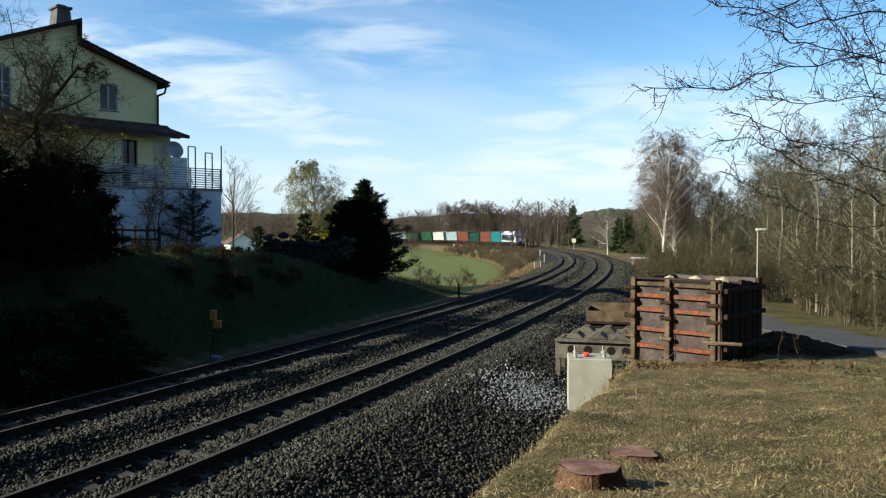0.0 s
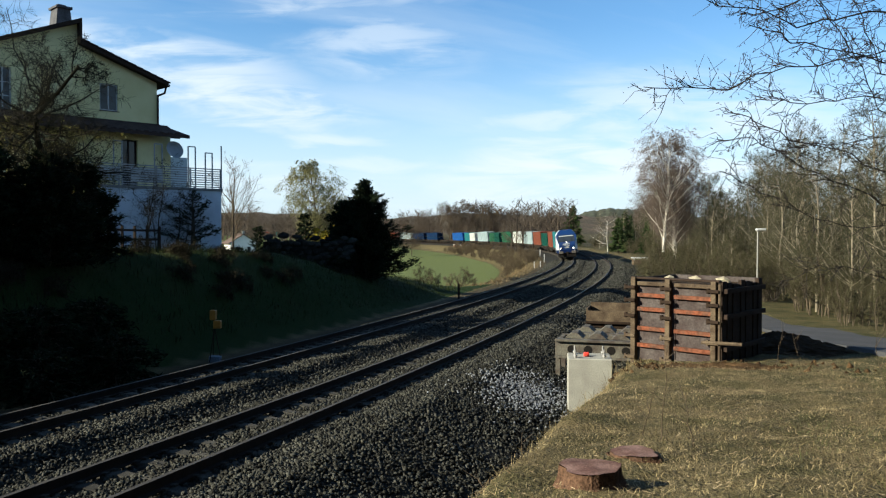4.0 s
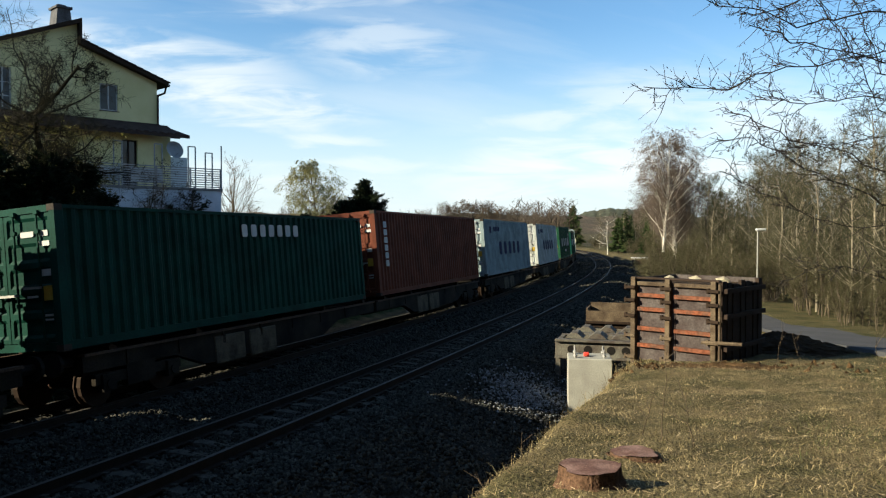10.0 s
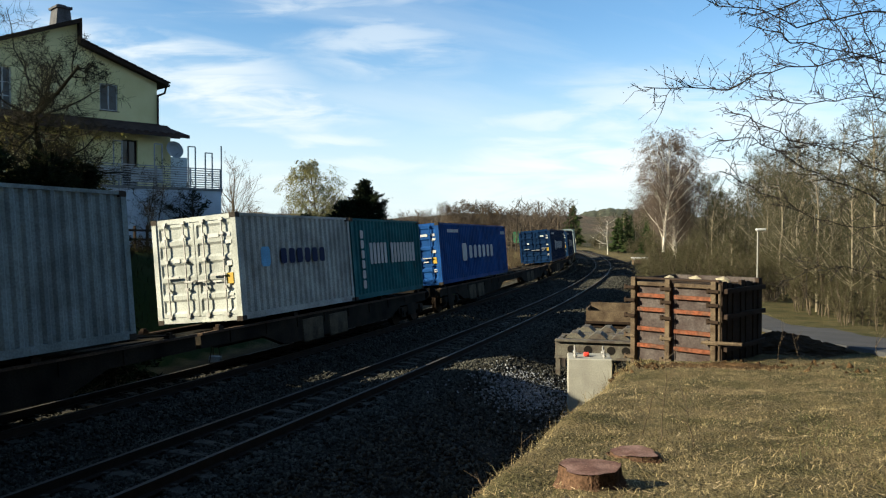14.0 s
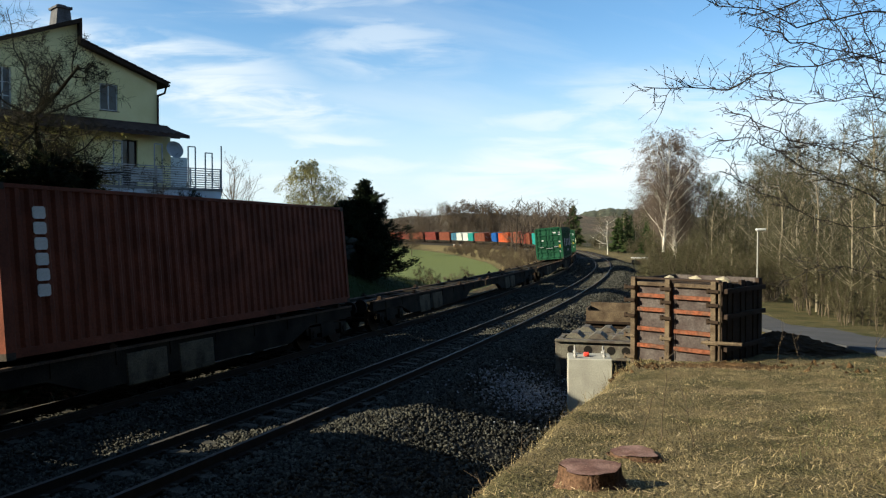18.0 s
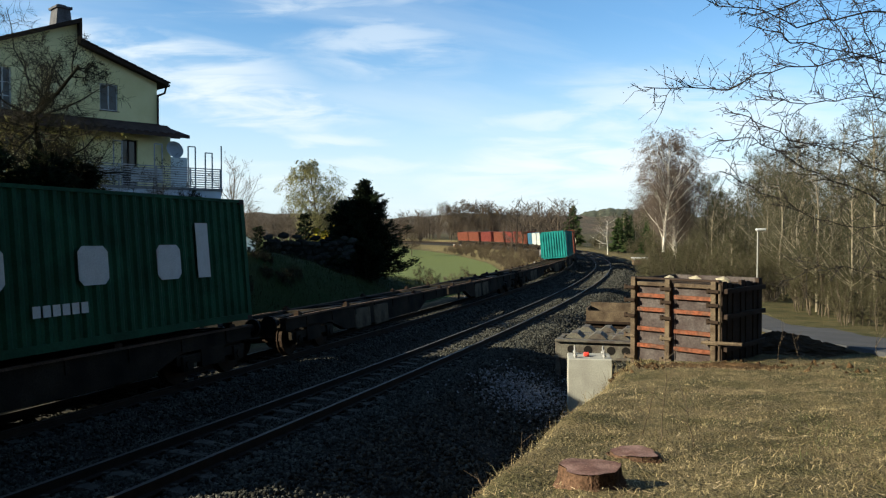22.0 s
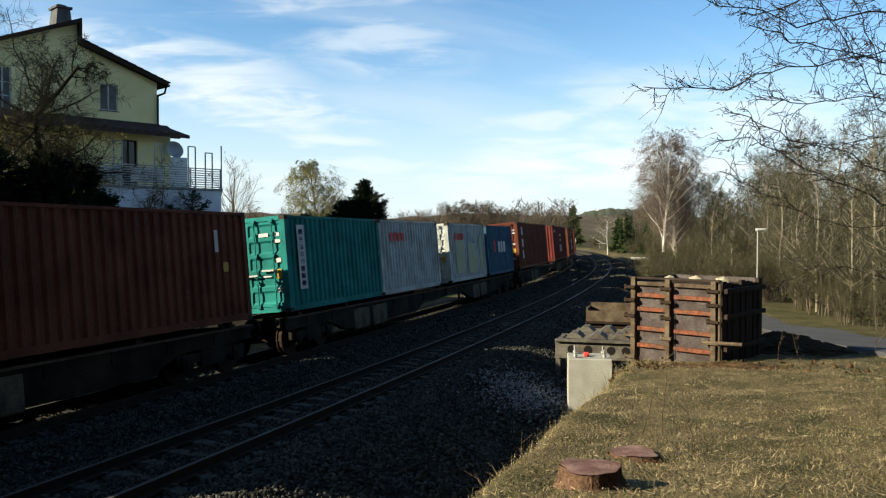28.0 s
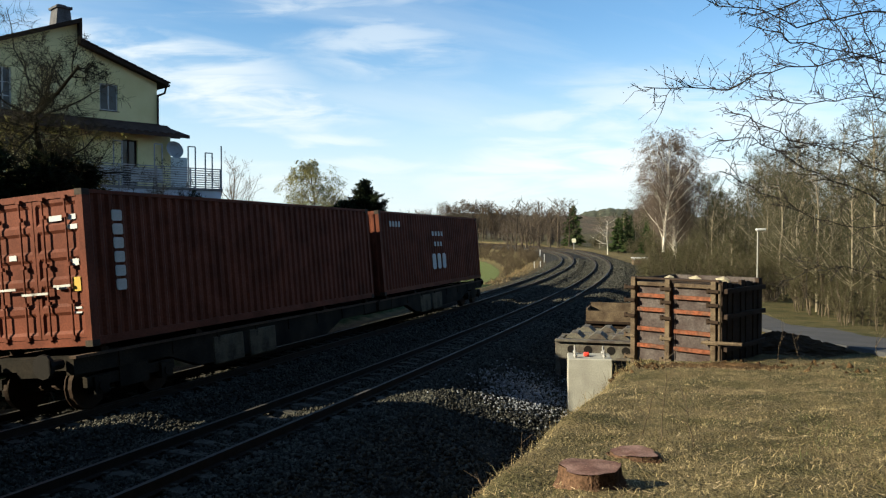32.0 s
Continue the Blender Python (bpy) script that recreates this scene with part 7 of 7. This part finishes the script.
def engine():
    """A four-axle-looking diesel engine with a raked cab at each end; local x runs towards the tail."""
    e = thing("diesel_locomotive", "blue and white diesel locomotive with a green stripe, headlights on", "locomotive")
    L, W = 18.6, 2.87
    blue = mat("engine_blue", (0.005, 0.022, 0.085), 0.28, 0.1, 1.5, 30, 0.02, spec=0.45)
    dark = mat("engine_dark_blue", (0.003, 0.011, 0.048), 0.5, 0.12, 1.5, 30, 0.02, spec=0.1)
    silver = mat("engine_silver_white", (0.40, 0.43, 0.45), 0.4, 0.08, 1.5, 30, 0.05, spec=0.5)
    green = mat("engine_green_stripe", (0.12, 0.36, 0.03), 0.4, 0.08, 1.5, 30, 0.05)
    bm = bmesh.new()
    sec = [(-W / 2, 0.95), (-W / 2, 3.30), (-W / 2 + 0.30, 3.85), (-0.75, 4.18), (0.75, 4.18), (W / 2 - 0.30, 3.85), (W / 2, 3.30), (W / 2, 0.95)]
    a = [bm.verts.new((0, y, z)) for y, z in sec]
    b = [bm.verts.new((L, y, z)) for y, z in sec]
    n = len(sec)
    bm.faces.new(a); bm.faces.new(b[::-1])
    for k in range(n):
        bm.faces.new((a[k], b[k], b[(k + 1) % n], a[(k + 1) % n]))
    bmesh.ops.recalc_face_normals(bm, faces=bm.faces)

    def cut(co, no, clear):
        g = bm.verts[:] + bm.edges[:] + bm.faces[:]
        r = bmesh.ops.bisect_plane(bm, geom=g, dist=1e-4, plane_co=co, plane_no=no, clear_outer=clear, clear_inner=False)
        if clear:
            ed = [q for q in r["geom_cut"] if isinstance(q, bmesh.types.BMEdge)]
            bmesh.ops.edgenet_fill(bm, edges=ed)
    for sgn, x in ((-1, 0), (1, L)):
        cut((x, 0, 2.25), (sgn * 1.0, 0, 0.12), True)                 # nose
        cut((x - sgn * 0.18, 0, 2.35), (sgn * 0.86, 0, 0.5), True)     # windscreen
        cut((x - sgn * 0.88, 0, 3.5), (sgn * 0.42, 0, 0.9), True)      # roof brow
        for sy in (-1, 1):
            cut((x - sgn * 0.1, sy * 1.15, 0), (sgn * 0.45, sy * 0.9, 0), True)   # cheeks
    for z in (1.05, 1.40, 1.72, 1.90, 3.33):
        cut((0, 0, z), (0, 0, 1), False)
    for x, sgn in ((0.55, -1), (L - 0.55, 1)):
        cut((x, 0, 1.72), (-sgn * 1.0, 0, -0.5), False)
    bmesh.ops.recalc_face_normals(bm, faces=bm.faces)
    for f in bm.faces:
        c, no = f.calc_center_median(), f.normal
        ends = min(c.x, L - c.x)
        if no.z < -0.7:
            f.material_index = 1
        elif abs(no.x) > 0.35 or (no.z > 0.5 and ends < 1.8):      # front and brow
            f.material_index = (0 if c.z > 1.4 else 1) if abs(no.y) < 0.35 else (2 if c.z > 1.4 else 1)
        elif abs(no.y) > 0.8:
            if c.z < 1.40:
                f.material_index = 1
            elif c.z < 1.72:
                f.material_index = 2
            elif ends < 0.5 + (c.z - 1.72) * 0.5:
                f.material_index = 2
            elif c.z < 1.90:
                f.material_index = 3
            elif c.z < 3.33:
                f.material_index = 1
            else:
                f.material_index = 2
        else:
            f.material_index = 2
    body = part("body", bm, [blue, dark, silver, green], e)
    bev = body.modifiers.new("edges", "BEVEL"); bev.width = 0.13; bev.segments = 4; bev.limit_method = "ANGLE"; bev.angle_limit = radians(22)
    gl = glass("engine_glass", (0.02, 0.025, 0.03), 0.06)
    for front in (0, 1):
        base = Matrix.Identity(4) if not front else pose(L, 0, 0, 0, 0, 180)
        ws = bmesh.new()
        q = [(0.25, -1.18, 2.48), (0.25, 1.18, 2.48), (0.79, 1.12, 3.40), (0.79, -1.12, 3.40)]
        vs = [ws.verts.new((x - 0.02, y, z)) for x, y, z in q]
        ws.faces.new(vs)
        r = bmesh.ops.extrude_face_region(ws, geom=ws.faces[:])
        bmesh.ops.translate(ws, vec=(0.05, 0, -0.02), verts=[v for v in r["geom"] if isinstance(v, bmesh.types.BMVert)])
        bmesh.ops.recalc_face_normals(ws, faces=ws.faces)
        o = part("windscreen", ws, gl, e, "raked dark windscreen"); o.matrix_basis = base
        o = part("sun_blind", bar(bmesh.new(), (0.68, -1.0, 3.30), (0.68, 1.0, 3.30), 0.02, 0.1), M_WHITE, e); o.matrix_basis = base
        for wy in (-0.75, 0.35):
            o = part("wiper", bar(bmesh.new(), (0.2, wy, 2.5), (0.5, wy + 0.1, 3.1), 0.03), M_BLACK, e); o.matrix_basis = base
        for sy in (-1, 1):
            hl = boxes((-0.02, sy * 0.8 - 0.24, 1.46, 0.16, sy * 0.8 + 0.24, 1.70), bevel=0.03)
            o = part("headlight", hl, M_BLACK, e); o.matrix_basis = base
            lens = bmesh.new()
            rod(lens, (-0.045, sy * 0.88, 1.58), (0.03, sy * 0.88, 1.58), 0.075, 14)
            ll = part("lens", lens, (MATS.get("lamp_light") or glow("lamp_light", (1.0, 0.92, 0.75), 2.0)) if not front else M_WHITE, o)
            bf = bmesh.new()
            rod(bf, (-0.05, sy * 0.875, 1.05), (-0.42, sy * 0.875, 1.05), 0.11, 10)
            box(bf, -0.48, sy * 0.875 - 0.3, 0.85, -0.42, sy * 0.875 + 0.3, 1.22, bevel=0.02)
            o = part("buffer", bf, mat("worn_buffer_steel", (0.085, 0.075, 0.065), 0.8, 0.35, 5, 40, 0.2), e); o.matrix_basis = base
            gr = bmesh.new()
            rod(gr, (-0.02, sy * 1.07, 1.15), (0.06, sy * 1.07, 2.2), 0.022, 6)
            o = part("front_rail", gr, M_ZINC, e, "white front handrail"); o.matrix_basis = base
            wd = boxes((1.42, sy * (W / 2) - 0.02, 2.45, 1.95, sy * (W / 2) + 0.012, 3.05), bevel=0.004)
            o = part("cab_window", wd, gl, e); o.matrix_basis = base
            dr = boxes((2.2, sy * (W / 2) - 0.02, 1.94, 2.75, sy * (W / 2) + 0.012, 3.05), bevel=0.004)
            o = part("cab_door", dr, dark, e); o.matrix_basis = base
            hr = bmesh.new()
            for x in (2.12, 2.85):
                rod(hr, (x, sy * (W / 2 + 0.07), 1.0), (x, sy * (W / 2 + 0.07), 2.6), 0.02, 6)
            o = part("handrail", hr, M_ZINC, e); o.matrix_basis = base
        top = bmesh.new()
        rod(top, (0.0, 0, 2.44), (0.3, 0, 2.44), 0.06, 14)
        o = part("top_light", top, MATS["lamp_light"] if not front else M_WHITE, e); o.matrix_basis = base
        sg = bmesh.new()
        for i in range(6):
            box(sg, -0.02, -0.36 + i * 0.15, 2.1, 0.1, -0.36 + i * 0.15 + (0.05 if i == 0 else 0.1), 2.1 + (0.2 if i in (0, 3) else 0.14))
        o = part("front_sign", sg, M_WHITE, e); o.matrix_basis = base
        for (y0, z0, y1, z1) in ((-0.42, 1.95, 0.62, 2.12), (-0.2, 1.84, 0.62, 2.10)):
            sw = bmesh.new()
            for i in range(5):
                f, g = i / 5, (i + 1) / 5
                bar(sw, (-0.025, y0 + (y1 - y0) * f, z0 + (z1 - z0) * f * f), (-0.025, y0 + (y1 - y0) * g, z0 + (z1 - z0) * g * g), 0.04, 0.05 * (1.15 - f))
            o = part("front_swoosh", sw, M_WHITE, e); o.matrix_basis = base
        pl = boxes(*[(-0.04, -0.28 + i * 0.1, 1.62, 0.06, -0.21 + i * 0.1, 1.75) for i in range(6)])
        o = part("number_plate", pl, M_WHITE, e); o.matrix_basis = base
        ho = bmesh.new()
        rod(ho, (-0.3, 0, 1.0), (-0.35, 0, 0.55), 0.05, 8)
        for hy in (-0.45, 0.45, 0.62):
            rod(ho, (-0.12, hy, 0.95), (-0.2, hy, 0.5), 0.03, 6)
        o = part("coupling", ho, M_RUST, e); o.matrix_basis = base
        part("step_plate", boxes((0.3, -1.3, 0.25, 0.9, -1.15, 0.3), (0.3, 1.15, 0.25, 0.9, 1.3, 0.3)), M_RUST, e).matrix_basis = base
        sn = boxes((-0.1, -1.2, 0.32, 0.05, 1.2, 0.72), (-0.15, -0.22, 0.8, 0.3, 0.22, 1.1), bevel=0.03)
        o = part("snow_plough", sn, M_BLACK, e); o.matrix_basis = base
    # side sign: a row of slim letter blocks over two curved swooshes
    for sy in (-1, 1):
        yo = sy * (W / 2 + 0.006)
        bl = boxes(*[(6.02 + i * 0.29, yo - 0.008, 2.68 - (0.1 if i == 4 else 0), 6.02 + i * 0.29 + (0.09 if i == 0 else 0.2), yo + 0.008, 2.68 + (0.42 if i in (0, 3) else (0.36 if i == 2 else 0.29))) for i in range(7)], bevel=0.005)
        part("side_sign", bl, M_WHITE, e)
        for (x0, z0, x1, z1, sag) in ((5.95, 2.36, 8.45, 2.92, -0.12), (6.45, 2.04, 8.5, 2.90, -0.17)):
            sw = bmesh.new()
            rows = []
            for i in range(9):
                f = i / 8
                x, z, w = x0 + (x1 - x0) * f, z0 + (z1 - z0) * f + sag * math.sin(math.pi * f), 0.075 * (1 - 0.8 * f)
                rows.append([sw.verts.new((x, yo + q, z + k)) for q, k in ((0.008 * sy, -w), (0.008 * sy, w), (-0.008 * sy, w), (-0.008 * sy, -w))])
            for p, q in zip(rows, rows[1:]):
                for k in range(4):
                    sw.faces.new((p[k], p[(k + 1) % 4], q[(k + 1) % 4], q[k]))
            sw.faces.new(rows[0]); sw.faces.new(rows[-1][::-1])
            bmesh.ops.recalc_face_normals(sw, faces=sw.faces)
            part("swoosh", sw, M_WHITE, e)
    for i in range(6):
        part("roof_fan", boxes((3.7 + i * 0.8, -0.8, 4.15, 4.4 + i * 0.8, 0.8, 4.36 - 0.02 * i), bevel=0.03), M_BLACK, e)
        for sy in (-1, 1):
            part("roof_grille", boxes((6.2 + i * 0.75, sy * 1.14 - 0.12, 3.92, 6.8 + i * 0.75, sy * 1.14 + 0.12, 3.99)), M_BLACK, e)
    uf = boxes((0.4, -1.3, 0.75, L - 0.4, 1.3, 1.0), (6.9, -1.25, 0.3, 11.7, 1.25, 0.85), bevel=0.05)
    part("underframe", uf, M_BLACK, e)
    for x in (4.2, L - 4.2):
        b = put("bogie_frame", bogie_mesh(3.4), None, e)
        b.matrix_basis = pose(x, 0, 0.05)
        for dx in (-1.7, 0, 1.7):
            put("wheelset", WHEELSET, None, b).matrix_basis = pose(dx, 0, 0.0)
    return e


def rolling_pose(s0, L, h=0.0, inset=0.12):
    """A rigid body of length L whose front is at s0 along the line, riding on its two bogies."""
    a, b = Vector(line(s0 + L * inset)[:3]), Vector(line(s0 + L * (1 - inset))[:3])
    x = (b - a).normalized()
    side = Vector((0, 0, 1)).cross(x).normalized()
    y = (side - Vector((0, 0, CANT))).normalized()
    z = x.cross(y).normalized()
    y = z.cross(x)
    m = Matrix((x, y, z)).transposed().to_4x4()
    m.translation = (a + b) / 2 - x * (L / 2) + z * h
    return m


MOVING = []


def build_train():
    MOVING.append((engine(), 7.5, 18.6, 0.0))
    for (o, L, H, col, marks, df, words) in ROWS:
        MOVING.append((container(L, H, col, marks, df, words), o, L, FLOOR - 0.06))
    for a, b in WAGONS:
        mid = (a + b) / 2
        MOVING.append((half_wagon(round(mid - a - 0.35, 1), 1, 0), a + 0.3, mid - a - 0.35, 0.0))
        MOVING.append((half_wagon(round(b - mid - 0.35, 1), 0, 1), mid + 0.05, b - mid - 0.35, 0.0))
    for ob, o, L, h in MOVING:
        ob.matrix_basis = rolling_pose(TRAIN_0 + o, L, h)


build_train()


def motions():
    """The train runs through the bend at an even speed."""
    times = [i * 0.5 for i in range(65)]
    for ob, o, L, h in MOVING:
        walk(ob, [(t, rolling_pose(TRAIN_0 + o - SPEED * t, L, h)) for t in times])


motions()
